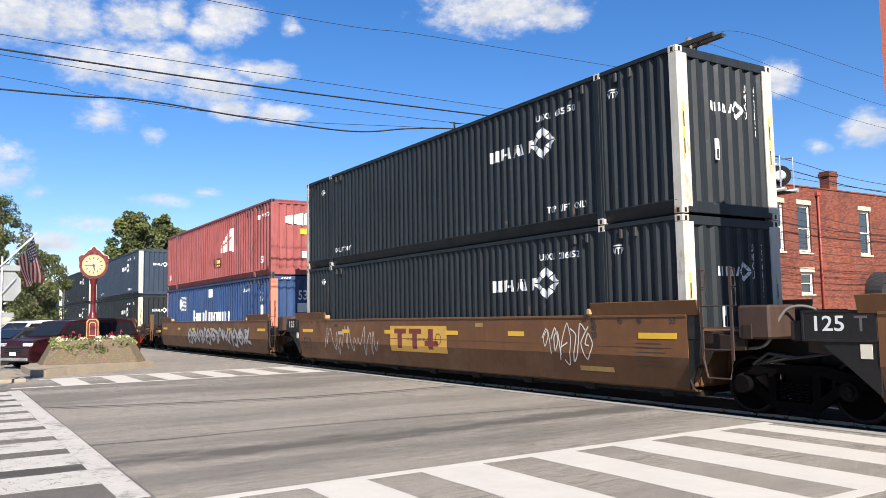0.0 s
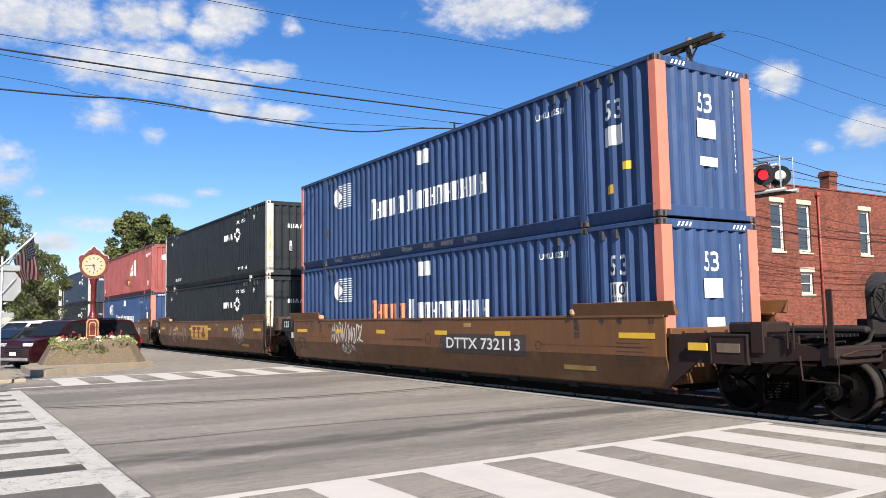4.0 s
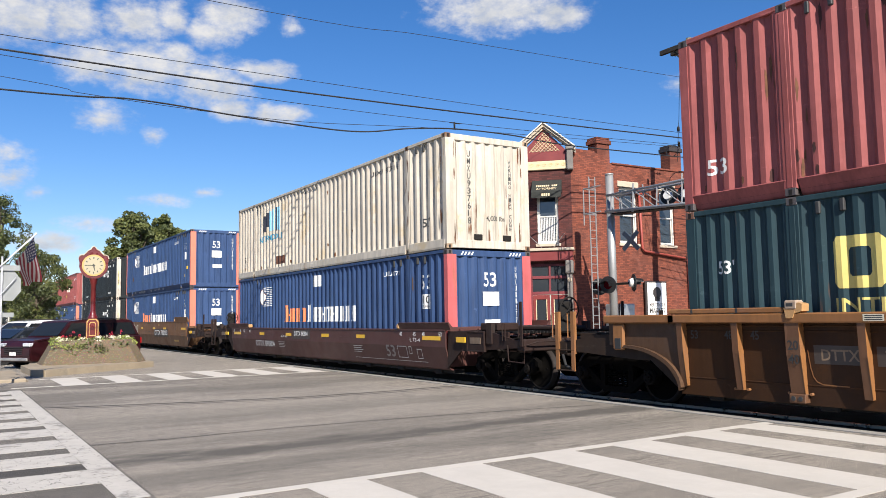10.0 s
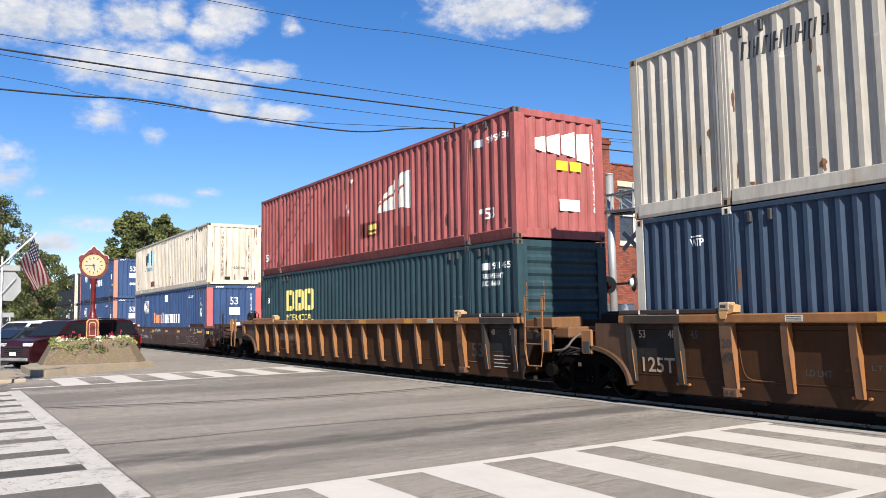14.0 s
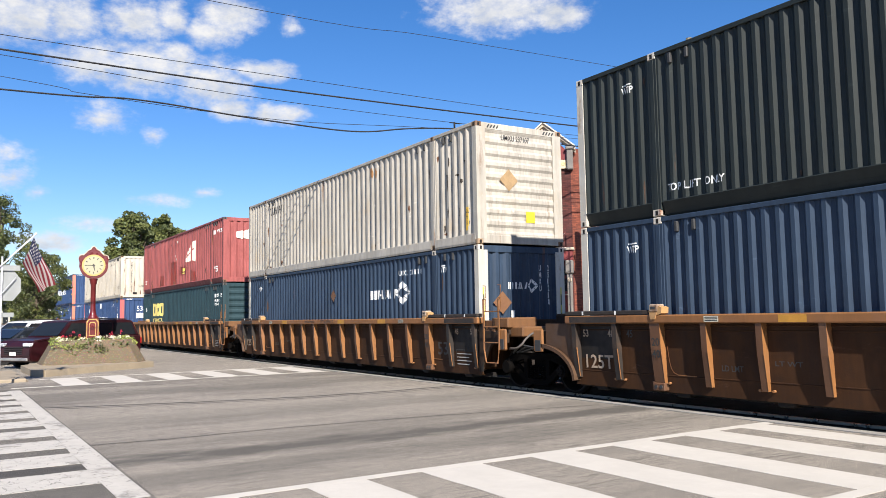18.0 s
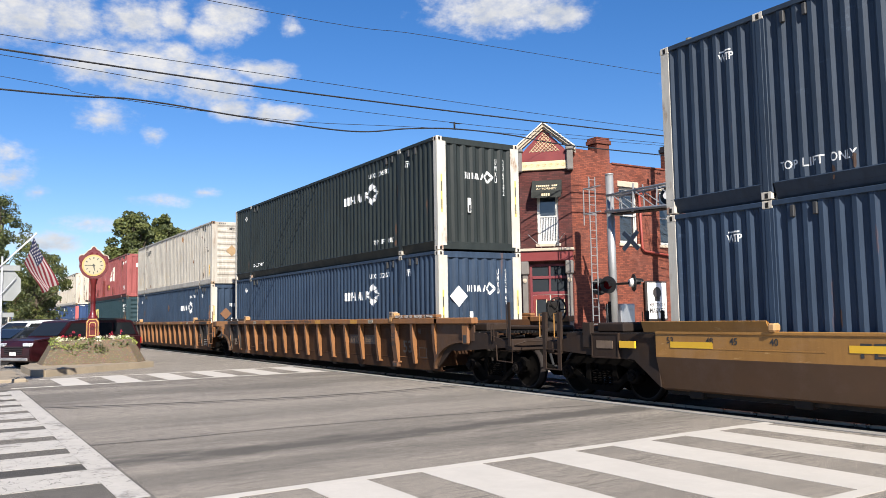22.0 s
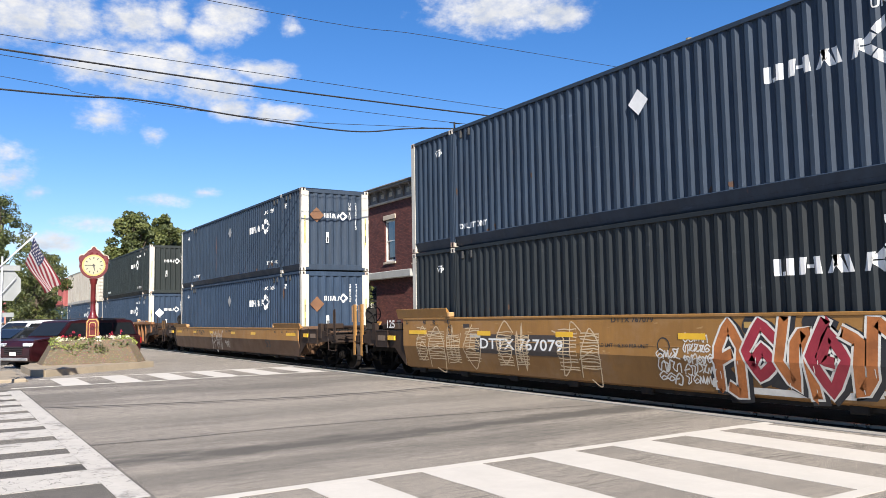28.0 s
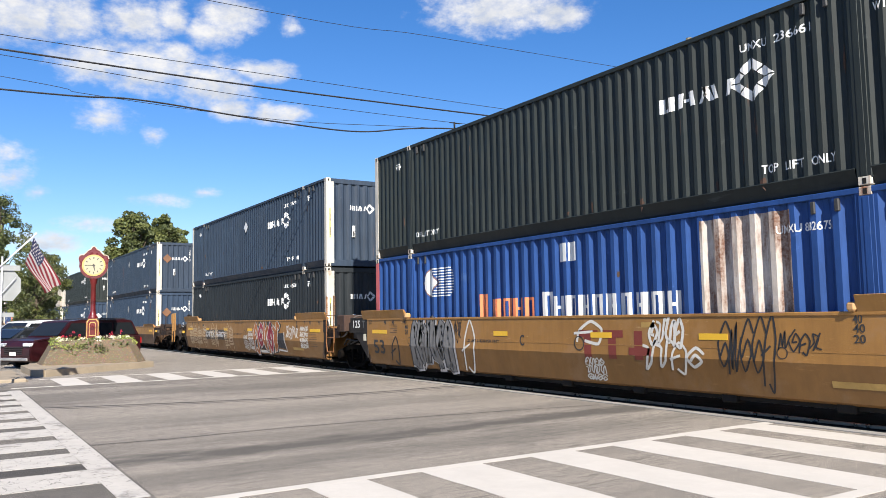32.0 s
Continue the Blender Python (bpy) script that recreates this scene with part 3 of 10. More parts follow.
    if detail:
        for x in (-5.72, -5.36, 5.36, 5.72, 6.62, 6.98):
            share("lashing_bracket", cached(("lashing_bracket", "x"), lambda bm: box(bm, -0.035, 0.035, -0.03, 0.03, -0.09, 0.09, 0.012), M_BLACKMARK), th, pose(x, -HW + 0.02, HH - 0.20))
        for x in (-HL + 0.09, HL - 0.09):
            for y in (-HW + 0.081, HW - 0.081):
                for zz in (0.06, HH - 0.06):
                    share("corner_casting", cm, th, pose(x, y, zz, 0, 0, 0 if y < 0 else 180) if x > 0 and y < 0 else pose(x, y, zz))

    # rust and scuffs along the foot, the head and round the lift posts
    if detail:
        rust_spots(th, sk, pn, int(c * 10) % 997 + level)
    # trailing end: upright or level waves, with head and foot rails
    def endp(bm):
        if end == "vertical":
            pts = corr(-HW + 0.26, HW - 0.26, 0.30, 0.045)
            r0 = [bm.verts.new((HL - 0.02 - d, y, 0.22)) for y, d in pts]
            r1 = [bm.verts.new((HL - 0.02 - d, y, HH - 0.17)) for y, d in pts]
            for i in range(len(pts) - 1):
                bm.faces.new((r0[i], r0[i + 1], r1[i + 1], r1[i]))
        else:
            pts = corr(0.22, HH - 0.14, 0.285, 0.036)
            r0 = [bm.verts.new((HL - 0.02 - d, -HW + 0.26, z_)) for z_, d in pts]
            r1 = [bm.verts.new((HL - 0.02 - d, HW - 0.26, z_)) for z_, d in pts]
            for i in range(len(pts) - 1):
                bm.faces.new((r0[i], r1[i], r1[i + 1], r0[i + 1]))
        box(bm, HL - 0.07, HL - 0.008, -HW + 0.1, HW - 0.1, HH - 0.17, HH - 0.01, 0.01)
        box(bm, HL - 0.09, HL - 0.008, -HW + 0.1, HW - 0.1, 0.02, 0.22, 0.01)
        box(bm, HL - 0.11, HL - 0.08, -HW + 0.05, HW - 0.05, 0.1, HH - 0.1)
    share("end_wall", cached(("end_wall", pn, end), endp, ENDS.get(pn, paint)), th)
    share("end_wall", cached(("end_wall", pn, "lead"), lambda bm: box(bm, -HL + 0.01, -HL + 0.06, -HW + 0.1, HW - 0.1, 0.05, HH - 0.05, 0.01), paint), th)
    END_KIND[0] = end
    marks(th, style, sk, number, detail)
    for px, pz, r, m_ in placards:
        bm = B()
        flat(bm, rhomb(px, pz, r, r), [(0, 1, 2, 3)], lambda u, v: (u, -HW + 0.006, v))
        part("placard", bm, m_, th, "diamond hazard placard")
    if endmarks:
        endmarks(th)
    return th


def rust_spots(th, sk, pn, seed):
    rng = random.Random(seed)
    pale = pn.startswith(("cream", "pale", "faded"))
    m_ = mat("dark_rust", (0.060, 0.030, 0.018), 0.85, var=0.4, scale=6.0) if not pale else mat("brown_rust", (0.13, 0.055, 0.025), 0.85, var=0.5, scale=8.0)
    for k in range(22 if pale else 9):
        where = rng.random()
        if where < 0.45:
            x, z, rx, rz = rng.uniform(-7.7, 7.7), rng.uniform(0.27, 0.42), rng.uniform(0.02, 0.06), rng.uniform(0.03, 0.12)
        elif where < 0.75:
            x, z, rx, rz = rng.choice((-6.4, -5.9, 5.9, 6.4)) + rng.uniform(-0.1, 0.1), rng.uniform(0.3, 2.6), rng.uniform(0.012, 0.03), rng.uniform(0.05, 0.25)
        else:
            x, z, rx, rz = rng.uniform(-7.5, 7.5), rng.uniform(0.5, 2.6), rng.uniform(0.012, 0.035), rng.uniform(0.03, 0.16)
        rust_spot(th, sk, m_, x, z, rx, rz, rng)


def rust_spot(th, sk, m_, x, z, rx, rz, rng):
    n = 14
    o = []
    for i in range(n):
        a = 2 * math.pi * i / n
        q = rng.uniform(0.55, 1.15)
        o.append((x + rx * q * math.cos(a), z + rz * q * math.sin(a) * (1.5 if math.sin(a) < 0 else 0.8)))
    bm = B()
    flat(bm, o, [tuple(range(n))], lambda u, v: (u, sk.place(u, v)[1] - 0.002, v), sk.xs)
    part("rust_spot", bm, m_, th)


def tape_strip(th, m_=None):
    for y in (-HW + 0.13, HW - 0.13):
        bm = B()
        v, f = rect2(y - 0.022, y + 0.022, 0.94, 1.91)
        flat(bm, v, f, lambda a, b: (HL + 0.001, a, b))
        part("caution_tape", bm, M_LEMON, th, "yellow caution tape")
        for k in range(2):
            bm = B()
            z = 1.02 + k * 0.46
            flat(bm, *rect2(y - 0.014, y + 0.014, z, z + 0.26), lambda a, b: (HL + 0.003, a, b))
            part("caution_print", bm, M_BLACKMARK, th)


def marks(th, style, sk, number, detail):
    rng = random.Random(len(number) + 7)
    if style == "diamond":
        bm = B()
        cells = [(2.60, 0.34, 0.0), (2.98, 0.42, 0.02), (3.42, 0.34, 0.1), (3.74, 0.34, -0.06)]
        z0, h = 1.76, 0.25
        for k, (x, w, sl) in enumerate(cells):  # plain slanted bars stand in for the brand word
            for o, q in ((0.0, 0.30), (0.62, 0.30)):
                s = (sl if o == 0 else -sl) * 1.2
                flat(bm, [(x + o * w, z0), (x + (o + q) * w, z0), (x + (o + q) * w + s, z0 + h), (x + o * w + s, z0 + h)], [(0, 1, 2, 3)], sk.place, sk.xs)
            if k < 3:
                flat(bm, *rect2(x + w * 0.36, x + w * 0.58, z0 + (0.0 if k == 0 else 0.09), z0 + (0.06 if k == 0 else 0.14)), sk.place, sk.xs)
        part("logo_word", bm, M_MARK, th, "white slanted bars")
        bm = B()
        diamond_logo(lambda v, f: flat(bm, v, f, sk.place, sk.xs), 4.45, 1.90, 0.42, 0.36)
        part("logo", bm, M_MARK, th, "white broken diamond")
        if number:
            for s_, a_, b_ in ((number.split()[0], 4.28, 4.74), (number.split()[1], 4.86, 5.46)):
                bm = B()
                text_on(bm, s_, a_, b_, 2.36, 0.125, sk)
                part("serial_number", bm, M_MARK, th)
        for x in (6.36, -6.90):
            bm = B()
            text_on(bm, "WTP", x, x + 0.27, 2.33, 0.12, sk)
            flat(bm, *rect2(x + 0.02, x + 0.24, 2.48, 2.505), sk.place, sk.xs)
            part("weight_mark", bm, M_MARK, th)
        for x in (4.56, -5.9):
            for s_, a_, b_ in (("TOP", 0.0, 0.28), ("LIFT", 0.38, 0.70), ("ONLY", 0.80, 1.18)):
                bm = B()
                text_on(bm, s_, x + a_, x + b_, 0.40, 0.125, sk)
                part("lift_notice", bm, M_MARK, th)
        bm = B()  # end: bars, diamond and the number in two columns
        x = HL - 0.014
        for y, sl in ((-0.44, 0.0), (-0.29, 0.0), (-0.14, 0.03), (-0.01, -0.04)):
            for o, s2 in ((0.0, sl), (0.075, -sl)):
                flat(bm, [(y + o, 1.87), (y + o + 0.035, 1.87), (y + o + 0.035 + s2, 2.03), (y + o + s2, 2.03)], [(0, 1, 2, 3)], on_end(x), [q[0] for q in END_WAVE])
        diamond_logo(lambda v, f: flat(bm, v, f, on_end(x), [q[0] for q in END_WAVE]), 0.30, 1.95, 0.17, 0.18)
        part("end_logo", bm, M_MARK, th)
        if number and detail:
            bm = B()
            stacked(bm, number.split()[0], 0.52, 2.45, 0.135, 0.085, x)
            part("end_number", bm, M_MARK, th)
            bm = B()
            stacked(bm, number.split()[-1], 0.76, 2.45, 0.135, 0.085, x)
            part("end_number", bm, M_MARK, th)
            bm = B()
            box(bm, HL - 0.03, HL + 0.002, -0.37, -0.27, 0.98, 1.36, 0.006)
            la = part("document_holder", bm, M_MARK, th, "white document holder with a dark slot")
            bm = B()
            box(bm, HL - 0.01, HL + 0.006, -0.35, -0.29, 1.0, 1.18, 0.004)
            part("slot", bm, M_BLACKMARK, la)
        tape_strip(th)
    if style in ("train", "train_white"):
        bm = B()
        bars_of(bm, "abcde", -3.0, -0.95, 1.15, 1.62, sk, rng, first=1.25, fill=0.36)
        part("logo_word", bm, M_ORANGEMARK if style == "train" else M_MARK, th, "faded painted bars")
        bm = B()
        bars_of(bm, "abcdefghij", -0.77, 2.9, 1.15, 1.62, sk, rng, first=1.2, fill=0.40)
        part("logo_word", bm, M_MARK, th, "white painted bars")
        bm = B()  # a half disc with speed lines
        flat(bm, rhomb(-5.20, 2.1, 0.33, 0.35), [(0, 1, 2, 3)], sk.place, sk.xs)
        part("logo", bm, M_MARK, th, "white diamond with a worn rim")
        bm = B()
        for o_, i_ in ((rhomb(-5.20, 2.1, 0.37, 0.39), rhomb(-5.20, 2.1, 0.335, 0.355)),):
            flat(bm, *ring2(o_, i_), sk.place, sk.xs)
        part("logo_rim", bm, mat("rust_brown_rim", (0.20, 0.10, 0.07), 0.6), th)
        for k in range(11):
            bm = B()
            zz = 1.75 + k * 0.068
            x0_ = -5.20 + 0.38 * max(0.0, 1 - abs(zz + 0.014 - 2.1) / 0.40) + 0.03
            dx = 0.40 * math.sqrt(max(0.05, 1 - ((zz - 2.1) / 0.46) ** 2))
            flat(bm, *rect2(x0_, -4.52 + dx, zz, zz + 0.026), sk.place, sk.xs)
            part("logo_line", bm, M_MARK, th)
        bm = B()
        flat(bm, *rect2(-0.20, 0.05, 2.30, 2.67), sk.place, sk.xs)
        part("notice_panel", bm, M_MARK, th)
        bm = B()
        flat(bm, *rect2(0.08, 0.33, 2.30, 2.67), sk.place, sk.xs)
        part("notice_panel", bm, M_MARK, th)
        bm = B()
        text_on(bm, "53", 6.74, 7.20, 1.94, 0.36, sk)
        part("length_mark", bm, M_MARK, th)
        bm = B()
        flat(bm, *rect2(6.72, 7.22, 1.45, 1.82), sk.place, sk.xs)
        npn = part("notice_panel", bm, M_MARK, th)
        if style == "train":
            for s_, z_, h_ in (("110\"", 1.58, 0.20), ("INSIDE HEIGHT", 1.48, 0.07)):
                bm = B()
                v, f = lettering(s_)
                v = v * np.array([0.42 / v[:, 0].max(), h_])
                flat(bm, [(6.76 + a, z_ + b) for a, b in v], f, lambda u, q: (u, sk.place(u, q)[1] - 0.004, q), sk.xs)
                part("lettering", bm, M_BLACKMARK, npn)
        for q in ((7.2, 7.38, 0.95, 1.1), (6.75, 6.95, 0.55, 0.72)):
            bm = B()
            flat(bm, *rect2(*q), sk.place, sk.xs)
            part("yellow_label", bm, M_YELLOW, th)
        if number:
            bm = B()
            text_on(bm, number, 4.74, 5.6, 2.38, 0.12, sk)
            part("serial_number", bm, M_MARK, th)
        x = HL - 0.014
        bm = B()
        text_end(bm, "53", -0.20, 0.18, 1.98, 0.34, x)
        part("end_mark", bm, M_MARK, th)
        for q in ((-0.24, 0.26, 1.50, 1.85), (-0.2, 0.28, 0.98, 1.15)):
            bm = B()
            flat(bm, *rect2(*q), lambda a, b: (x, a, b))
            part("end_panel", bm, M_MARK, th)
        if number and detail:
            bm = B()
            stacked(bm, "UMXU" + number.split()[-1], 0.78, 2.50, 0.135, 0.085, x)
            part("end_number", bm, M_MARK, th)
        bm = B()  # slanted stripes on the head rail
        for s in (-1, 1):
            for k in range(4):
                y = s * (HW - 0.55) + (k - 1.5) * 0.10
                flat(bm, [(y, HH - 0.13), (y + 0.05, HH - 0.13), (y + 0.10, HH - 0.05), (y + 0.05, HH - 0.05)], [(0, 1, 2, 3)], lambda a, b: (HL - 0.004, a, b))
        part("clearance_stripes", bm, M_MARK, th)
    if style == "fan":
        bm = B()  # a white fan of four sails
        for k, (a, b, za, zb) in enumerate(((1.5, 1.78, 1.30, 1.62), (1.84, 2.2, 1.30, 1.86), (2.26, 2.66, 1.30, 2.08), (2.74, 3.05, 1.30, 2.26))):
            flat(bm, [(a, za), (b, za), (b, zb * 0.5 + 0.72), (a, (za + zb) / 2 - 0.08)], [(0, 1, 2, 3)], sk.place, sk.xs)
            flat(bm, [(a, (za + zb) / 2), (b, zb * 0.5 + 0.80), (b, zb + 0.02), (a, zb - 0.16)], [(0, 1, 2, 3)], sk.place, sk.xs)
        flat(bm, [(3.08, 1.28), (3.5, 1.22), (3.5, 2.3), (3.08, 2.2)], [(0, 1, 2, 3)], sk.place, sk.xs)
        part("logo", bm, mat("cream_logo_paint", (0.75, 0.70, 0.58), 0.6), th, "cream fan of sails")
        bm = B()
        bars_of(bm, "abc", 0.93, 1.48, 0.86, 1.02, sk, rng, fill=0.5)
        flat(bm, *rect2(0.95, 1.46, 0.74, 0.79), sk.place, sk.xs)
        part("small_logo", bm, M_LEMON, th, "small yellow bars")
        bm = B()
        flat(bm, *rect2(0.5, 1.75, 0.66, 1.10), lambda u, v: (u, sk.place(u, v)[1] + 0.003, v), sk.xs)
        part("repaint_patch", bm, mat("repainted_maroon", (0.21, 0.052, 0.046), 0.5), th, "darker repainted patch")
        bm = B()
        flat(bm, *rect2(6.42, 6.86, 2.24, 2.42), sk.place, sk.xs)
        part("number_panel", bm, M_MARK, th)
        bm = B()
        text_on(bm, number.split()[-1], 6.98, 7.86, 2.27, 0.15, sk)
        part("serial_number", bm, M_MARK, th)
        for q in (6.88, -7.6):
            bm = B()
            text_on(bm, "53", q, q + 0.38, 0.52, 0.25, sk)
            part("length_mark", bm, M_MARK, th)
        bm = B()
        x = HL - 0.014
        for a, b, z0, z1, z2 in ((-0.72, -0.42, 2.0, 2.25, 2.32), (-0.38, 0.0, 1.98, 2.3, 2.42), (0.05, 0.45, 1.96, 2.38, 2.5), (0.5, 0.9, 1.85, 2.45, 2.5)):
            flat(bm, [(a, z0), (b, z0 - 0.06), (b, z2), (a, z1)], [(0, 1, 2, 3)], lambda p, q: (x, p, q))
        part("end_logo", bm, mat("cream_logo_paint", (0.75, 0.70, 0.58)), th, "cream fan of sails")
        bm = B()
        flat(bm, *rect2(-0.12, 0.22, 1.58, 1.80), lambda a, b: (x, a, b))
        flat(bm, *rect2(0.28, 0.62, 1.58, 1.80), lambda a, b: (x, a, b))
        part("end_patch", bm, M_YELLOW, th)
        bm = B()
        flat(bm, *rect2(-0.05, 0.55, 0.66, 0.92), lambda a, b: (x, a, b))
        part("weight_panel", bm, M_MARK, th)
        bm = B()
        stacked(bm, "UMXU", 0.98, 2.5, 0.15, 0.09, x + 0.002)
        stacked(bm, number.split()[-1], 0.98, 1.72, 0.15, 0.09, x + 0.002)
        part("end_number", bm, M_MARK, th)
    if style == "rings":
        m_ = mat("pale_yellow_paint", (0.60, 0.49, 0.15), 0.6)
        bm = B()  # three rounded blocks with slots stand in for the brand word
        for k in range(3):
            cx = -5.6 + 0.42 + k * 0.86
            n = 20
            o = [(cx + 0.40 * max(-0.92, min(0.92, 1.25 * math.cos(2 * math.pi * i / n))), 1.90 + 0.38 * max(-0.95, min(0.95, 1.25 * math.sin(2 * math.pi * i / n)))) for i in range(n)]
            i_ = [(cx + (a - cx) * (0.42 if k != 1 else 0.36), 1.90 + (b - 1.90) * (0.55 if k != 1 else 0.28)) for a, b in o]
            flat(bm, *ring2(o, i_), sk.place, sk.xs)
        part("logo", bm, m_, th, "three pale yellow slotted blocks")
        bm = B()
        text_on(bm, "INTERMODAL", -5.55, -3.10, 1.20, 0.20, sk)
        part("lettering", bm, m_, th)
        bm = B()
        flat(bm, *rect2(6.66, 7.05, 2.28, 2.44), sk.place, sk.xs)
        text_on(bm, number.split()[-1], 7.12, 7.76, 2.29, 0.14, sk)
        part("serial_number", bm, M_MARK, th)
        for s_, a, b, z_, h_ in (("TARE WEIGHT", 6.66, 7.5, 2.08, 0.11), ("(KG) 4600", 6.66, 7.4, 1.88, 0.11), ("53'", -7.5, -7.2, 1.84, 0.2)):
            bm = B()
            text_on(bm, s_, a, b, z_, h_, sk)
            part("tare_mark", bm, M_MARK, th)
    if style == "blue_word":
        teal, sky_ = mat("teal_logo_paint", (0.05, 0.22, 0.33), 0.6, var=0.3), mat("light_blue_logo_paint", (0.22, 0.50, 0.66), 0.6, var=0.25)
        for a, b, z0, z1 in ((-5.58, -5.40, 1.62, 2.40), (-5.22, -5.05, 1.72, 2.30), (-4.50, -4.30, 1.66, 2.42), (-4.22, -4.0, 1.66, 2.46), (-3.9, -3.62, 1.66, 2.5), (-3.5, -3.36, 1.62, 2.48), (-3.3, -3.14, 1.62, 2.48)):
            bm = B()
            flat(bm, *rect2(a, b, z0, z1), sk.place, sk.xs)
            part("logo_bar", bm, sky_, th, "faded light blue bar")
        for q in ((-5.15, -4.80, 1.68, 2.3), (-4.80, -4.55, 1.85, 2.4), (-3.75, -3.66, 1.62, 2.5)):
            bm = B()
            flat(bm, *rect2(*q), lambda u, v: (u, sk.place(u, v)[1] - 0.002, v), sk.xs)
            part("logo_block", bm, mat("black_navy_paint", (0.02, 0.022, 0.035), 0.6), th, "dark navy block")
        bm = B()
        text_on(bm, "INTERMODAL", -5.60, -3.16, 1.30, 0.22, sk)
        part("lettering", bm, teal, th, "teal lettering")
        bm = B()
        bm.free()
        for s_, a, b, z_, h_, nm in (("53'", -7.30, -6.94, 0.62, 0.22, "length_mark"), ("53'", 6.9, 7.26, 0.62, 0.22, "length_mark"), ("WARNING HIGH CUBE", -1.2, 0.1, 2.60, 0.10, "warning_print"), (number, 4.0, 5.6, 2.38, 0.14, "serial_number")):
            bm = B()
            text_on(bm, s_, a, b, z_, h_, sk)
            part(nm, bm, M_BLACKMARK, th)
        bm = B()
        flat(bm, *rect2(-3.72, -2.84, 0.36, 0.66), sk.place, sk.xs)
        part("repaint_patch", bm, mat("brown_patch", (0.09, 0.035, 0.02), 0.6, var=0.5, scale=6), th, "rusty brown patch")
        x = HL - 0.014
        bm = B()
        stacked(bm, number.replace(" ", ""), -0.62, 2.5, 0.155, 0.095, x)
        part("end_number", bm, M_BLACKMARK, th)
        bm = B()
        stacked(bm, "WARNING HIGH CUBE", 0.66, 2.35, 0.09, 0.06, x)
        part("warning_print", bm, M_BLACKMARK, th)
        bm = B()
        text_end(bm, "4,000 lbs", -0.05, 0.5, 0.72, 0.12, x)
        part("end_number", bm, M_BLACKMARK, th)
        bm = B()
        for y in (-0.35, 0.55):
            box(bm, HL - 0.02, HL + 0.004, y - 0.13, y + 0.13, 0.24, 0.38, 0.01)
        part("fork_pocket", bm, M_DARKSTEEL, th)
    if style == "faded":
        bm = B()
        bars_of(bm, "abcdefgh", -5.75, -4.25, 2.24, 2.52, sk, rng, slant=0.12, fill=0.24)
        part("logo_word", bm, M_BLACKMARK, th, "faded dark script bars")
        bm = B()
        for x in (7.52,):
            flat(bm, *rect2(x, x + 0.14, 0.35, 0.75), sk.place, sk.xs)
        part("caution_tape", bm, M_YELLOW, th)
        x = HL - 0.016
        bm = B()
        text_end(bm, number, -0.55, 0.3, 2.50, 0.13, x)
        part("end_number", bm, M_BLACKMARK, th)
        bm = B()
        flat(bm, rhomb(-0.35, 1.55, 0.27, 0.27), [(0, 1, 2, 3)], lambda a, b: (x + 0.006, a, b))
        part("placard_holder", bm, mat("weathered_placard", (0.30, 0.20, 0.10), 0.6, var=0.3), th)
        bm = B()
        flat(bm, *rect2(0.15, 0.42, 0.55, 0.82), lambda a, b: (x + 0.004, a, b))
        part("weight_panel", bm, M_YELLOW, th)
        bm = B()
        for s in (-1, 1):
            for k in range(4):
                y = s * (HW - 0.45) + (k - 1.5) * 0.09
                flat(bm, [(y, HH - 0.13), (y + 0.045, HH - 0.13), (y + 0.09, HH - 0.05), (y + 0.045, HH - 0.05)], [(0, 1, 2, 3)], lambda a, b: (HL - 0.004, a, b))
        part("clearance_stripes", bm, M_BLACKMARK, th)


def end_placard(color, y=-0.35, z=1.55):
    def f(th):
        bm = B()
        flat(bm, rhomb(y, z, 0.27, 0.27), [(0, 1, 2, 3)], lambda a, b: (HL - 0.006, a, b))
        part("placard_holder", bm, color, th, "diamond placard")
    return f


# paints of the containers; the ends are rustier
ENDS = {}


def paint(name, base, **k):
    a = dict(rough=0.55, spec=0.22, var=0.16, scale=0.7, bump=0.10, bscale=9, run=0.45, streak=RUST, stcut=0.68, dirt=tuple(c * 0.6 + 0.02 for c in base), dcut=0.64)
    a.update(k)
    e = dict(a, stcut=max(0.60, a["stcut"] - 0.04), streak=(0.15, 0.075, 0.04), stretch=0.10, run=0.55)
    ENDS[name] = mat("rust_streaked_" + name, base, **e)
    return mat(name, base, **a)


P_BLACK = paint("charcoal_container_paint", (0.0130, 0.0168, 0.0195), spec=0.32, dirt=(0.024, 0.029, 0.032))
P_GREEN = paint("green_black_container_paint", (0.0172, 0.0225, 0.0212), spec=0.32, dirt=(0.024, 0.030, 0.028))
P_NAVY = paint("navy_container_paint", (0.0245, 0.039, 0.062), spec=0.36, dirt=(0.034, 0.047, 0.064))
P_SLATE = paint("slate_blue_container_paint", (0.029, 0.0475, 0.079), dirt=(0.052, 0.070, 0.10))
P_BLUE = paint("blue_container_paint", (0.0333, 0.0648, 0.1512), dirt=(0.052, 0.083, 0.142), streak=(0.10, 0.075, 0.06), stcut=0.66)
P_BLUE2 = paint("bright_blue_container_paint", (0.0187, 0.0595, 0.1997), dirt=(0.05, 0.10, 0.22), streak=(0.12, 0.09, 0.07), stcut=0.68)
P_CREAM = paint("cream_container_paint", (0.5084, 0.4592, 0.3813), streak=(0.22, 0.12, 0.05), stcut=0.61, dirt=(0.42, 0.34, 0.22), dcut=0.56)
P_PALE = paint("pale_grey_container_paint", (0.3995, 0.3697, 0.3187), streak=(0.17, 0.10, 0.06), stcut=0.60, dirt=(0.34, 0.29, 0.22), dcut=0.56)
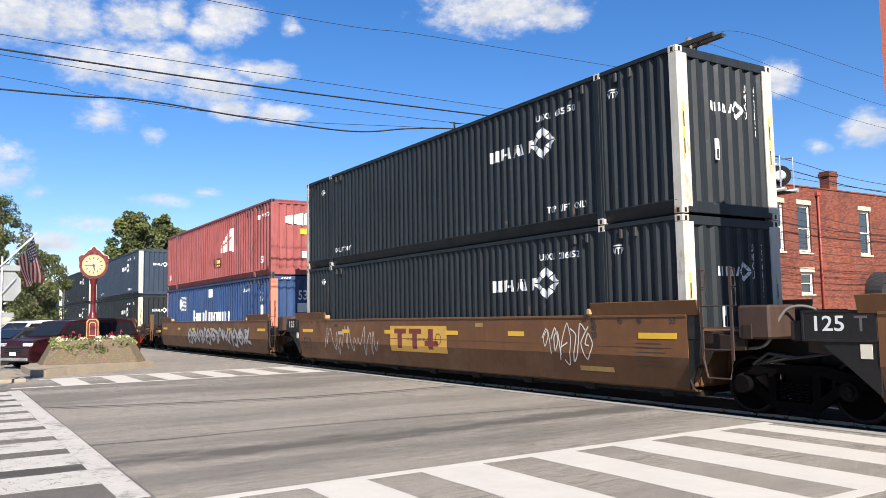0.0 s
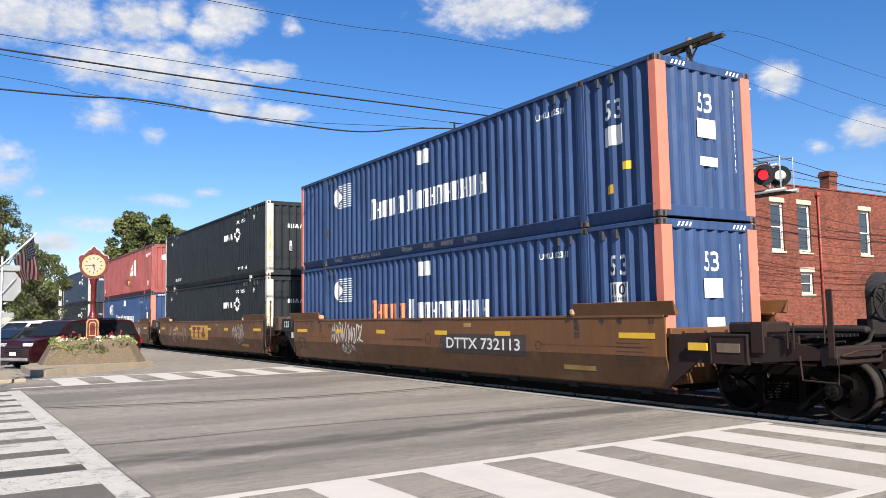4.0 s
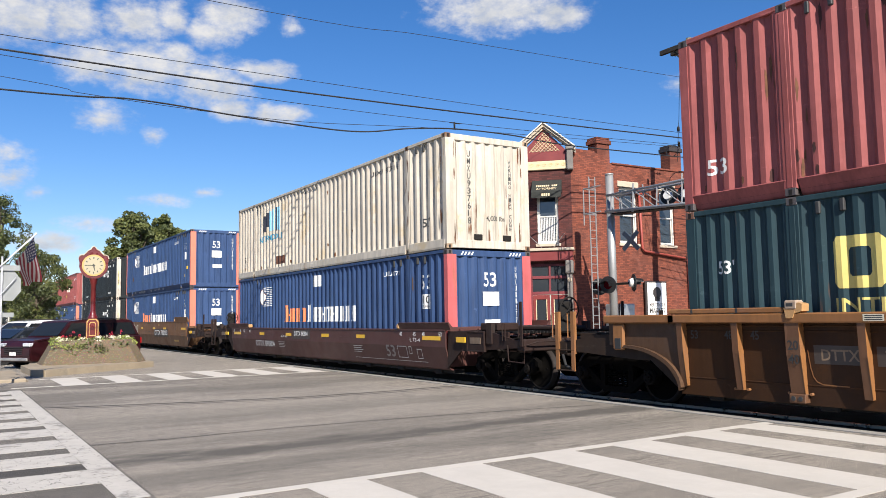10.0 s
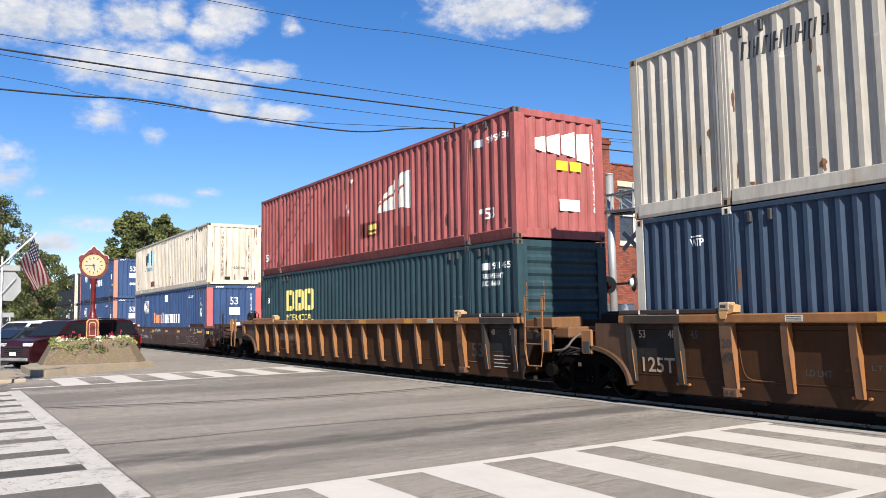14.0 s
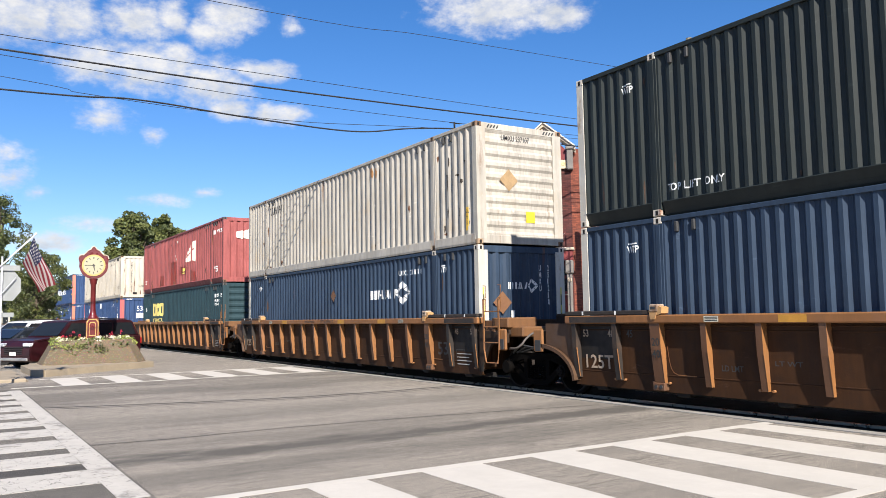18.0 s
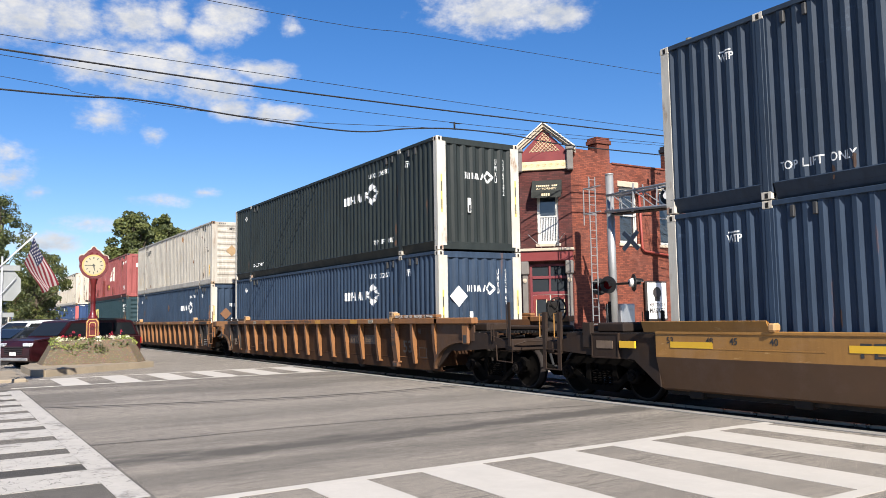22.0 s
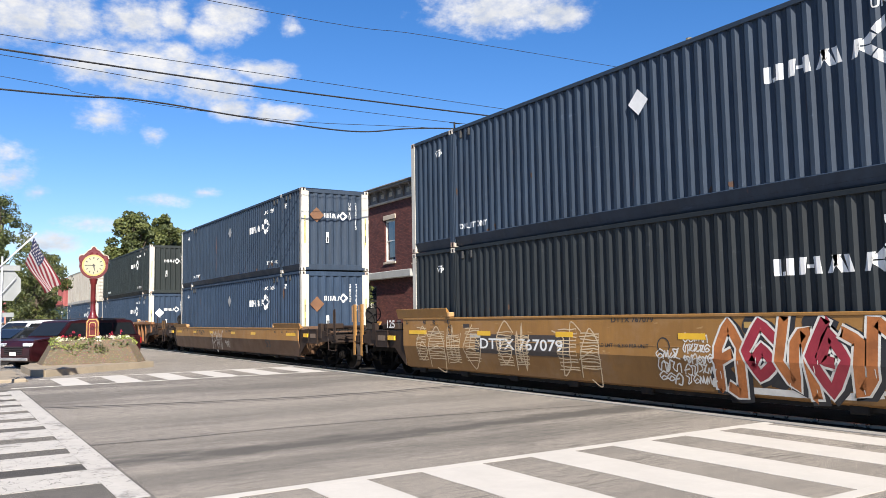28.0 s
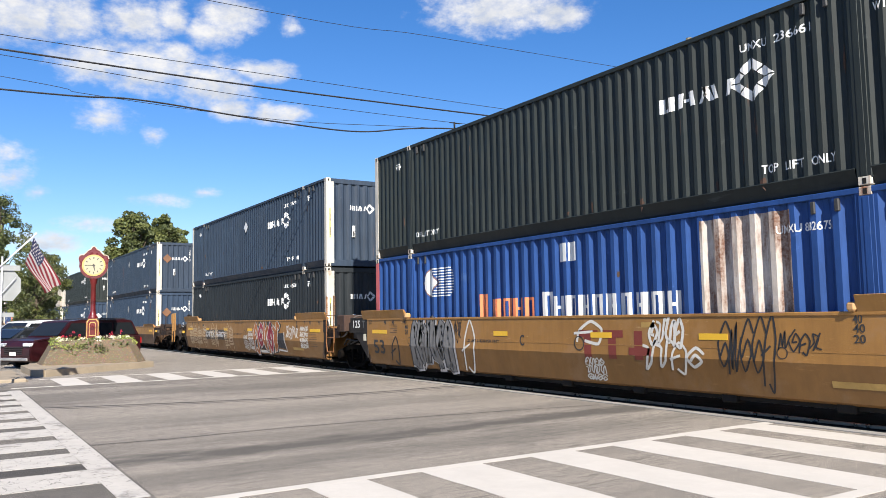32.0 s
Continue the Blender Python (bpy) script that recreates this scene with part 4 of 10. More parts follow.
P_RED = paint("faded_red_container_paint", (0.29, 0.085, 0.08), streak=(0.12, 0.04, 0.03), stcut=0.60, dirt=(0.22, 0.06, 0.055), dcut=0.55, scale=1.2)
P_TEAL = paint("dark_teal_container_paint", (0.0216, 0.0464, 0.056), dirt=(0.032, 0.055, 0.062))
S_WHITE = mat("white_corner_post", (0.48, 0.452, 0.392), 0.5, var=0.12, run=0.3, streak=(0.22, 0.13, 0.07), stcut=0.585, stretch=0.35, dirt=(0.42, 0.38, 0.31), dcut=0.55)
S_SALMON = mat("salmon_corner_post", (0.595, 0.17, 0.1105), 0.5, var=0.1, streak=(0.3, 0.10, 0.06), stcut=0.62)
S_PINKRED = mat("red_corner_post", (0.476, 0.102, 0.102), 0.5, var=0.15, run=0.3, streak=(0.25, 0.10, 0.06), stcut=0.6)
CASTW = mat("scuffed_white_casting", (0.55, 0.50, 0.42), 0.6, streak=RUST, stcut=0.52, var=0.2)
CASTR = mat("rusty_cream_casting", (0.30, 0.21, 0.13), 0.7, var=0.3, scale=5.0, streak=(0.10, 0.045, 0.02), stcut=0.45, dirt=(0.14, 0.07, 0.035), dcut=0.48)
CASTD = mat("dark_casting", (0.07, 0.06, 0.06), 0.6, streak=RUST, stcut=0.55)

# ---------- wagons ----------
def wheelset_mesh():
    bm = B()
    tube(bm, [(0, -0.98, 0), (0, 0.98, 0)], 0.085, 12)
    for s in (-1, 1):
        y = s * 0.745
        prof = [(0.10, 0.10), (0.16, 0.07), (0.36, 0.035), (0.42, 0.065), (0.455, 0.065)]
        ringa, ringb = [], []
        seg = 28
        outer = [(0.09, 0.09), (0.15, 0.05), (0.35, 0.025), (0.40, 0.06), (0.455, 0.06), (0.458, -0.045), (0.49, -0.06), (0.49, -0.078), (0.40, -0.08), (0.35, -0.03), (0.15, -0.05), (0.09, -0.09)]
        rows = [[bm.verts.new((r * math.cos(2 * math.pi * k / seg), y + s * o, r * math.sin(2 * math.pi * k / seg))) for k in range(seg)] for r, o in outer]
        for i in range(len(rows) - 1):
            for k in range(seg):
                f = bm.faces.new((rows[i][k], rows[i + 1][k], rows[i + 1][(k + 1) % seg], rows[i][(k + 1) % seg]))
                f.material_index = 1 if i in (3, 4) else 0
                f.smooth = True
        for k in range(5):  # hub bolts, so that the turning shows
            a = 2 * math.pi * k / 5
            box(bm, 0.2 * math.cos(a) - 0.02, 0.2 * math.cos(a) + 0.02, y + s * 0.03 - 0.02, y + s * 0.03 + 0.02, 0.2 * math.sin(a) - 0.02, 0.2 * math.sin(a) + 0.02)
    me = bpy.data.meshes.new("wheelset")
    bmesh.ops.recalc_face_normals(bm, faces=bm.faces[:])
    bm.to_mesh(me)
    bm.free()
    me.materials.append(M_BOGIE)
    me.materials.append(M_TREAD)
    return me


def frame_mesh():
    """One cast side frame: arched top bar, sloping arms, spring seat, windows left open."""
    bm = B()
    y0, y1 = -0.06, 0.06
    top = [(-1.12, 0.62), (-0.95, 0.70), (-0.5, 0.80), (0.5, 0.80), (0.95, 0.70), (1.12, 0.62), (1.12, 0.50), (0.9, 0.53), (0.48, 0.66), (-0.48, 0.66), (-0.9, 0.53), (-1.12, 0.50)]
    prism(bm, top, "y", y0, y1)
    for s in (-1, 1):
        prism(bm, [(s * 0.92, 0.54), (s * 0.78, 0.60), (s * 0.26, 0.24), (s * 0.40, 0.18)], "y", y0, y1)
        prism(bm, [(s * 0.30, 0.66), (s * 0.42, 0.66), (s * 0.42, 0.24), (s * 0.30, 0.24)], "y", y0, y1)
    prism(bm, [(-0.42, 0.26), (0.42, 0.26), (0.36, 0.15), (-0.36, 0.15)], "y", y0, y1)
    me = bpy.data.meshes.new("side_frame")
    bm.to_mesh(me)
    bm.free()
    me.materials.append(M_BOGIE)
    return me


def spring_mesh():
    bm = B()
    for x in (-0.2, -0.067, 0.067, 0.2):
        n = 40
        tube(bm, [(x + 0.052 * math.cos(6 * 2 * math.pi * k / n), 0.052 * math.sin(6 * 2 * math.pi * k / n), 0.26 + 0.27 * k / n) for k in range(n + 1)], 0.016, 5)
    me = bpy.data.meshes.new("spring")
    bm.to_mesh(me)
    bm.free()
    me.materials.append(M_BOGIE)
    return me


def bearing_mesh():
    bm = B()
    disc(bm, (0, 0, 0), "y", 0.13, 0.20, 18)
    disc(bm, (0, -0.12, 0), "y", 0.085, 0.06, 14)
    for k in range(3):
        a = 2 * math.pi * k / 3
        disc(bm, (0.05 * math.cos(a), -0.155, 0.05 * math.sin(a)), "y", 0.016, 0.03, 6)
    me = bpy.data.meshes.new("bearing")
    bm.to_mesh(me)
    bm.free()
    me.materials.append(mat("greasy_shaded_bearing", (0.0065, 0.0052, 0.0046), 0.8, 0.0, spec=0.1))
    return me


ME_WHEEL, ME_FRAME, ME_SPRING, ME_BEAR = wheelset_mesh(), frame_mesh(), spring_mesh(), bearing_mesh()


def bogie(parent, x):
    bm = B()
    box(bm, -0.22, 0.22, -0.95, 0.95, 0.48, 0.72, 0.03)        # bolster
    disc(bm, (0, 0, 0.76), "z", 0.3, 0.1, 18)
    for s in (-1, 1):
        tube(bm, [(s * 0.45, -0.7, 0.42), (s * 0.45, 0.7, 0.42)], 0.05, 8)
        for q in (-1, 1):
            box(bm, s * 0.40 - 0.05, s * 0.40 + 0.05, q * 0.74 - 0.05, q * 0.74 + 0.05, 0.33, 0.5, 0.02)
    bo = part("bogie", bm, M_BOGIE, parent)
    bo.matrix_basis = pose(x, 0, 0)
    for s in (-1, 1):
        share("side_frame", ME_FRAME, bo, pose(0, s * 1.0, 0))
        share("spring", ME_SPRING, bo, pose(0, s * 1.0, 0))
        for dx in (-0.89, 0.89):
            share("bearing", ME_BEAR, bo, pose(dx, s * 1.05, 0.47, 0, 0, 0 if s < 0 else 180))
    for dx in (-0.89, 0.89):
        w = share("wheelset", ME_WHEEL, bo, pose(dx, 0, 0.462))
        WHEELS.append((w, dx, 0, 0.462))


def ladder(bm, x0, x1, z0, z1, y, rungs, r=0.022):
    for x in (x0, x1):
        tube(bm, [(x, y + 0.06, z1), (x, y, z1 + 0.03), (x, y, z0)], r, 6)
    for k in range(rungs):
        z = z0 + (z1 - z0) * k / (rungs - 1)
        tube(bm, [(x0, y, z), (x1, y, z)], r * 0.8, 6)


def well_place(z1):
    def f(u, v):
        y = -1.506 if v > 0.87 else -1.506 + (0.87 - v) * 0.2346
        return (u, y, v)
    return f


def scrawl(rng, x0, x1, z0, z1, n):
    """One long nervous line, as of a spray can."""
    pts = []
    x = x0
    for i in range(n):
        x = x0 + (x1 - x0) * (i + rng.uniform(-0.9, 0.9)) / n
        z = (z0 if i % 2 else z1) + (rng.uniform(0, 0.45) * (z1 - z0)) * (1 if i % 2 else -1)
        pts.append(Vector((x, z)))
    out = []
    for i in range(1, len(pts) - 2):
        for k in range(6):
            t = k / 6
            p0, p1, p2, p3 = pts[i - 1:i + 3]
            out.append(tuple(0.5 * ((2 * p1) + (p2 - p0) * t + (2 * p0 - 5 * p1 + 4 * p2 - p3) * t * t + (3 * p1 - p0 - 3 * p2 + p3) * t ** 3)))
    return out


def spray(th, kind, x0, x1, z0, z1, seed, m_, place, width=0.03, n=16, label="sprayed graffiti lines"):
    rng = random.Random(seed)
    bm = B()
    for k in range(kind):
        lay(bm, *stroke2(scrawl(rng, x0, x1, z0, z1, n), width), place, 0.003 + 0.001 * k)
    # lift each line a little over the last so that crossings stay clean
    return part("graffiti", bm, m_, th, label)


# skeletons of quick hand strokes in a unit box
STROKES = [[[(0, 0), (0.12, 0.9), (0.34, 0.15), (0.52, 1.05), (0.7, 0.05), (1.05, 0.8)]],
           [[(1.1, 0.75), (0.55, 1.05), (0.0, 0.55), (0.45, 0.1), (1.0, 0.35), (0.6, 0.62), (0.2, 0.3)]],
           [[(-0.15, 0.9), (0.35, 0.75), (0.2, -0.1), (0.62, 0.2), (0.75, 1.1), (1.2, 0.9)]],
           [[(0, -0.15), (0.1, 0.6), (0.5, 1.05), (0.95, 0.6), (0.8, -0.25), (0.35, -0.1)], [(-0.1, 0.3), (0.6, 0.5)]],
           [[(0.0, 0.55), (0.35, 0.95), (0.7, 0.6), (0.4, 0.25), (0.25, 0.6), (0.65, 0.85), (1.1, 0.1)]],
           [[(0.3, 1.15), (0.05, 0.4), (0.5, -0.05), (0.6, 0.7), (0.95, 0.95), (1.1, -0.2)]],
           [[(-0.1, 0.1), (0.4, 0.5), (0.15, 1.0), (0.8, 0.85), (0.55, 0.2), (1.15, 0.05)], [(0.3, 0.05), (0.9, 1.1)]],
           [[(0.5, 1.1), (-0.05, 0.5), (0.5, -0.1), (1.05, 0.45), (0.55, 0.9), (0.3, 0.45), (0.7, 0.4)]]]


def tag(th, x0, x1, z0, z1, n, seed, m_, width=0.03, lean=0.12, place=None, label="sprayed graffiti tag", rise=0.0, word=None):
    """A row of quick sprayed signs; each stroke lies a hair above the last."""
    rng = random.Random(seed)
    pl = place or well_place(0)
    up = 0.004
    w = (x1 - x0) / n
    for i in range(n):
        bm = B()
        k = word[i] if word else rng.randrange(len(STROKES))
        a, z = x0 + i * w, z0 + rise * i + rng.uniform(-0.04, 0.04) * (z1 - z0)
        h = (z1 - z0) * rng.uniform(0.85, 1.1)
        for st in STROKES[k]:
            p = [(a + (u * 0.98 + rng.uniform(-0.06, 0.06)) * w + lean * v * h, z + (v + rng.uniform(-0.05, 0.05)) * h) for u, v in st]
            sm = []
            for j in range(len(p) - 1):  # soft corners
                q0, q1, q2, q3 = Vector(p[max(0, j - 1)]), Vector(p[j]), Vector(p[j + 1]), Vector(p[min(len(p) - 1, j + 2)])
                for s_ in range(5):
                    t = s_ / 5
                    c = 0.5 * ((2 * q1) + (q2 - q0) * t * 0.6 + (-0.6 * q0 * 2 + 0.0 * q1 + 0.6 * q2 * 2) * 0 + (3 * (q2 - q1) * 2 - 2 * 0.6 * (q2 - q0) - 0.6 * (q3 - q1)) * t * t + (0.6 * (q2 - q0) + 0.6 * (q3 - q1) - 2 * 2 * (q2 - q1)) * t ** 3)
                    sm.append((c.x, c.y))
            sm.append(p[-1])
            lay(bm, *stroke2(sm, width * rng.uniform(0.85, 1.15)), pl, up)
            up += 0.0005
        part("graffiti", bm, m_, th, label)


def hatch(th, x0, x1, z0, z1, seed, m_, rows=12, width=0.022, place=None):
    """A letter block filled with loose sideways strokes."""
    rng = random.Random(seed)
    bm = B()
    pl = place or well_place(0)
    pts = []
    for q in range(rows):
        z = z0 + (z1 - z0) * (q + 0.5) / rows
        row = [(x0 + (x1 - x0) * f + rng.uniform(-0.03, 0.03), z + rng.uniform(-0.02, 0.02)) for f in (0.0, 0.35, 0.7, 1.0)]
        pts += row if q % 2 == 0 else row[::-1]
    lay(bm, *stroke2(pts, width), pl, 0.007)
    part("graffiti", bm, m_, th, "pale hatched graffiti")


def fat_piece(th, glyphs, x0, x1, z0, z1, paints, rim, body_w, place=None, shadow=None, seed=0):
    """Fat outlined graffiti signs: black shade, pale rim, then the coloured fill, layer over layer."""
    pl = place or well_place(0)
    rng = random.Random(seed)
    n = len(glyphs)
    w = (x1 - x0) / n
    layers = {}
    up = 0.004
    for i, k in enumerate(glyphs):
        a = x0 + i * w
        for f, m_, dx, dz in ((1.75, shadow, 0.05, -0.03), (1.45, rim, 0, 0), (1.0, paints[i % len(paints)], 0, 0)):
            if m_ is None:
                continue
            for st in STROKES[k]:
                p = [(a + dx + (0.08 + u * 0.9) * w, z0 + dz + (0.08 + v * 0.84) * (z1 - z0)) for u, v in st]
                sm = []
                for j in range(len(p) - 1):
                    for s_ in range(4):
                        t = s_ / 4
                        sm.append((p[j][0] * (1 - t) + p[j + 1][0] * t, p[j][1] * (1 - t) + p[j + 1][1] * t))
                sm.append(p[-1])
                ends = [tuple(Vector(sm[0]) + (Vector(sm[0]) - Vector(sm[1])).normalized() * body_w * (f - 1) * 0.5)] + sm + [tuple(Vector(sm[-1]) + (Vector(sm[-1]) - Vector(sm[-2])).normalized() * body_w * (f - 1) * 0.5)]
                layers.setdefault((i, m_.name), (B(), m_))
                lay(layers[(i, m_.name)][0], *stroke2(ends, body_w * f), pl, up)
                up += 0.0006
    for k in range(n * 2):  # drips
        x = x0 + (x1 - x0) * rng.random()
        layers[("drip", k)] = (B(), rim)
        z = z0 + rng.uniform(-0.02, 0.5) * (z1 - z0)
        lay(layers[("drip", k)][0], *rect2(x, x + 0.012, z - rng.uniform(0.05, 0.12), z), pl, up)
        up += 0.0003
    for nm, (bm, m_) in layers.items():
        part("graffiti", bm, m_, th, "fat outlined graffiti piece")


def blob(rng, cx, cz, rx, rz, n=22):
    ph = [rng.uniform(0, 6.28) for _ in range(3)]
    return [(cx + rx * math.cos(a) * (1 + 0.16 * math.sin(3 * a + ph[0]) + 0.08 * math.sin(5 * a + ph[1])), cz + rz * math.sin(a) * (1 + 0.14 * math.sin(2 * a + ph[2]) + 0.10 * math.sin(4 * a + ph[0]))) for a in (2 * math.pi * k / n for k in range(n))]


def lay(bm, v, f, place, up):
    """Lays a shape on a wagon's side, over its fold."""
    flat(bm, v, f, lambda a, b: (place(a, b)[0], place(a, b)[1] + 0.0035 - up * 0.45, place(a, b)[2]), folds=(0.87,))


def well_wagon(c, kind, z1, body, lower, lead, trail, label, text="", textx=None, flange=0.22, seed=0):
    """A double-stack well unit; c: train coordinate of its container's trailing end; lead and trail: 'joint' or 'coupler'."""
    th = thing("well_wagon", pose(c - HL, YC, 0), label, "rail wagon", "coupled wagons of the freight train")
    MOVERS.append((th, c - HL, YC, 0.0))
    E0 = HL + 0.17
    for s in (-1, 1):
        if kind == "smooth":
            bm = B()
            xe = E0
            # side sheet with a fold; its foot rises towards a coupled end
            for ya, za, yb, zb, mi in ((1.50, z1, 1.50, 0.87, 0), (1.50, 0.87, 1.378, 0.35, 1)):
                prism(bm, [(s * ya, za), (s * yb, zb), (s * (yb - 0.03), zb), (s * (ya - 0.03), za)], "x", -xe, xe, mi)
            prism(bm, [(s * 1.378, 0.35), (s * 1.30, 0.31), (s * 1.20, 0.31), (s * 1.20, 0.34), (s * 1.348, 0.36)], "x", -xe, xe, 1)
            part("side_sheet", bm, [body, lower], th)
            bm = B()
            box(bm, -xe, xe, min(s * 1.515, s * 1.40), max(s * 1.515, s * 1.40), z1 - 0.05, z1 + 0.004, 0.01)
            part("top_chord", bm, body, th)
            for e in (-1, 1):
                bm = B()
                a, b = sorted((e * (HL - 2.03), e * (HL + 0.42)))
                prism(bm, [(s * 1.508, z1 - 0.02), (s * 1.575, z1 + flange), (s * 1.545, z1 + flange + 0.008), (s * 1.48, z1 - 0.02)], "x", a, b)
                xk = e * (HL - 2.03)
                for xx in (xk, e * (HL - 0.8), e * (HL + 0.40)):
                    prism(bm, [(s * 1.50, z1), (s * 1.545, z1 + flange), (s * 1.40, z1 + 0.0)], "x", xx - 0.012, xx + 0.012)
                part("guide_flange", bm, body, th)
                bm = B()  # the corner lock that ends the guide
                box(bm, xk - 0.13 if e > 0 else xk, xk if e > 0 else xk + 0.13, min(s * 1.56, s * 1.40), max(s * 1.56, s * 1.40), z1, z1 + 0.13, 0.03)
                part("guide_lock", bm, mat("worn_tan_casting", (0.42, 0.24, 0.10), 0.6, dirt=(0.2, 0.1, 0.05)), th)
            for x, w in ((-4.6, 0.5), (-1.9, 0.5), (1.2, 0.55), (3.7, 0.55), (7.6, 0.85), (-7.5, 0.85)):
                bm = B()
                zq = 1.22 if z1 > 1.5 else z1 - 0.22
                a, b = sorted((s * 1.503, s * 1.507))
                box(bm, x - w / 2, x + w / 2, a, b, zq - 0.05, zq + 0.05)
                part("reflector", bm, M_YELLOW, th, "yellow reflector strip")
            # pressed weld lines
            bm = B()
            for x0, x1_, zz in ((-7.9, -5.2, 1.02), (-4.5, 4.4, 1.04), (5.0, 7.9, 1.02)):
                a, b = sorted((s * 1.500, s * 1.504))
                box(bm, x0, x1_, a, b, zz, zz + 0.018)
            part("weld_seam", bm, body, th)
        else:
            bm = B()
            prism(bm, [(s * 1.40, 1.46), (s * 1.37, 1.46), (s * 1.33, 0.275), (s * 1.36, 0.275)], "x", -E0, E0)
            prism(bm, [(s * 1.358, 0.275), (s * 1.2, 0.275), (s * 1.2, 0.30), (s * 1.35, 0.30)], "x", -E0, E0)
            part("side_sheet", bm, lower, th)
            bm = B()
            a, b = sorted((s * 1.545, s * 1.36))
            box(bm, -E0 - 0.1, E0 + 0.1, a, b, 1.43, 1.575, 0.02)
            part("top_chord", bm, body, th)
            bm = B()  # beads under the chord and along the foot
            for zz, a0, a1 in ((1.375, 1.39, 1.41), (1.30, 1.39, 1.405)):
                box(bm, -E0, E0, min(s * a0, s * a1), max(s * a0, s * a1), zz, zz + 0.025, 0.006)
            part("upper_bead", bm, lower, th)
            bm = B()
            box(bm, -E0, E0, min(s * 1.35, s * 1.376), max(s * 1.35, s * 1.376), 0.545, 0.565, 0.005)
            part("foot_seam", bm, lower, th)
            xs = [-8.12, -7.05] + [-6.08 + k * 1.0133 for k in range(13)] + [7.05, 8.12]
            for i, x in enumerate(xs):
                bm = B()
                main = abs(abs(x) - 6.08) < 0.05
                wide = 0.11 if main else 0.055
                foot = 0.42
                prism(bm, [(s * 1.525, 1.44), (s * 1.38, 1.44), (s * 1.352, foot), (s * 1.435, foot), (s * 1.505, 0.98)], "x", x - wide, x + wide)
                for fc in bm.faces:  # brighter paint on the flanks stands for the sun on them
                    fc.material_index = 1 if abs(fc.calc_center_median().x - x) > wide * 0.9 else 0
                dark_end = (lead if x < 0 else trail) == "joint"
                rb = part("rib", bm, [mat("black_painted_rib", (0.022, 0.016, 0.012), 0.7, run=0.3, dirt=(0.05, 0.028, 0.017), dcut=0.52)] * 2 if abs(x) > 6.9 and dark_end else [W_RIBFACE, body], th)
                bm = B()  # a bright strip by the arris, sunlight put into the colour
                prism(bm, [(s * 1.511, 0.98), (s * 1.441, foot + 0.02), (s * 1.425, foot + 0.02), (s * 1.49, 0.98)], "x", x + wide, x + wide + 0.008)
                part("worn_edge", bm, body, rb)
                if main:
                    bm = B()
                    box(bm, x - 0.13, x + 0.13, min(s * 1.345, s * 1.47), max(s * 1.345, s * 1.47), 0.30, 0.43, 0.012)
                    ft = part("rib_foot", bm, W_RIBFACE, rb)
                    for dx in (-0.055, 0.055):
                        bm = B()
                        disc(bm, (x + dx, s * 1.472, 0.365), "y", 0.034, 0.012, 14)
                        part("lashing_hole", bm, M_BLACKMARK, rb)
                if main or i % 3 == 1:
                    bm = B()
                    for dx in (-wide - 0.05, wide + 0.07):
                        disc(bm, (x + dx, s * 1.385, 0.43), "y", 0.022, 0.06, 8)
                    part("bolt", bm, body, rb)
            for x0, x1, side_ in ((-5.93, -5.35, 1), (5.93, 6.6, 1)):  # doubler plates with a rounded corner
                bm = B()
                pts = [(x0, 1.05), (x0 + 0.03, 0.80), (x0 + 0.06, 0.68), (x0 + 0.11, 0.61), (x0 + 0.2, 0.575), (x1, 0.565)]
                v, f = stroke2(pts, 0.016)
                flat(bm, v, f, lambda u, q: (u, s * (1.359 + (q - 0.275) * 0.034 + 0.006), q))
                part("weld_bead", bm, body, th)
            for e in (-1, 1):
                x = e * (HL - 2.03)
                a, b = sorted((s * 1.56, s * 1.38))
                bm = B()
                box(bm, x - 0.11, x + 0.09, a, b, 1.62, 1.755, 0.02)
                lk = part("corner_lock", bm, mat("worn_pale_casting", (0.36, 0.27, 0.20), 0.6, var=0.3, scale=4.0, dirt=(0.16, 0.09, 0.05), dcut=0.52), th, "worn pale corner casting")
                bm = B()
                box(bm, x - 0.075, x + 0.035, min(s * 1.562, s * 1.55), max(s * 1.562, s * 1.55), 1.665, 1.715, 0.004)
                part("slot", bm, M_BLACKMARK, lk)
                bm = B()
                prism(bm, [(x - 0.09, 1.575), (x - 0.13, 1.65), (x - 0.06, 1.64), (x + 0.04, 1.64), (x + 0.10, 1.72), (x + 0.17, 1.70), (x + 0.16, 1.60), (x + 0.08, 1.575)], "y", a + 0.01, b)
                prism(bm, [(x - 0.10, 1.60), (x - 0.08, 1.50), (x + 0.02, 1.50), (x + 0.06, 1.60)], "y", s * 1.545, s * 1.565)
                part("lock_jaw", bm, mat("worn_tan_casting", (0.42, 0.24, 0.10), 0.6, dirt=(0.2, 0.1, 0.05)), lk)
                joint = (lead if e < 0 else trail) == "joint"
                bm = B()
                x0, x1 = sorted((x + e * 0.14, e * (HL + 0.25)))
                box(bm, x0, x1, min(s * 1.54, s * 1.38), max(s * 1.54, s * 1.38), 1.58, 1.66, 0.015)
                gr = part("guide_rail", bm, mat("black_painted_rib", (0.022, 0.016, 0.012), 0.7) if joint else body, th)
                for k in range(2):
                    bm = B()
                    u = e * (HL - 0.25 - 0.85 * k)
                    box(bm, u - 0.02, u + 0.02, min(s * 1.542, s * 1.538), max(s * 1.542, s * 1.538), 1.585, 1.655)
                    part("paint_stripe", bm, M_MARK if joint else M_BLACKMARK, gr)
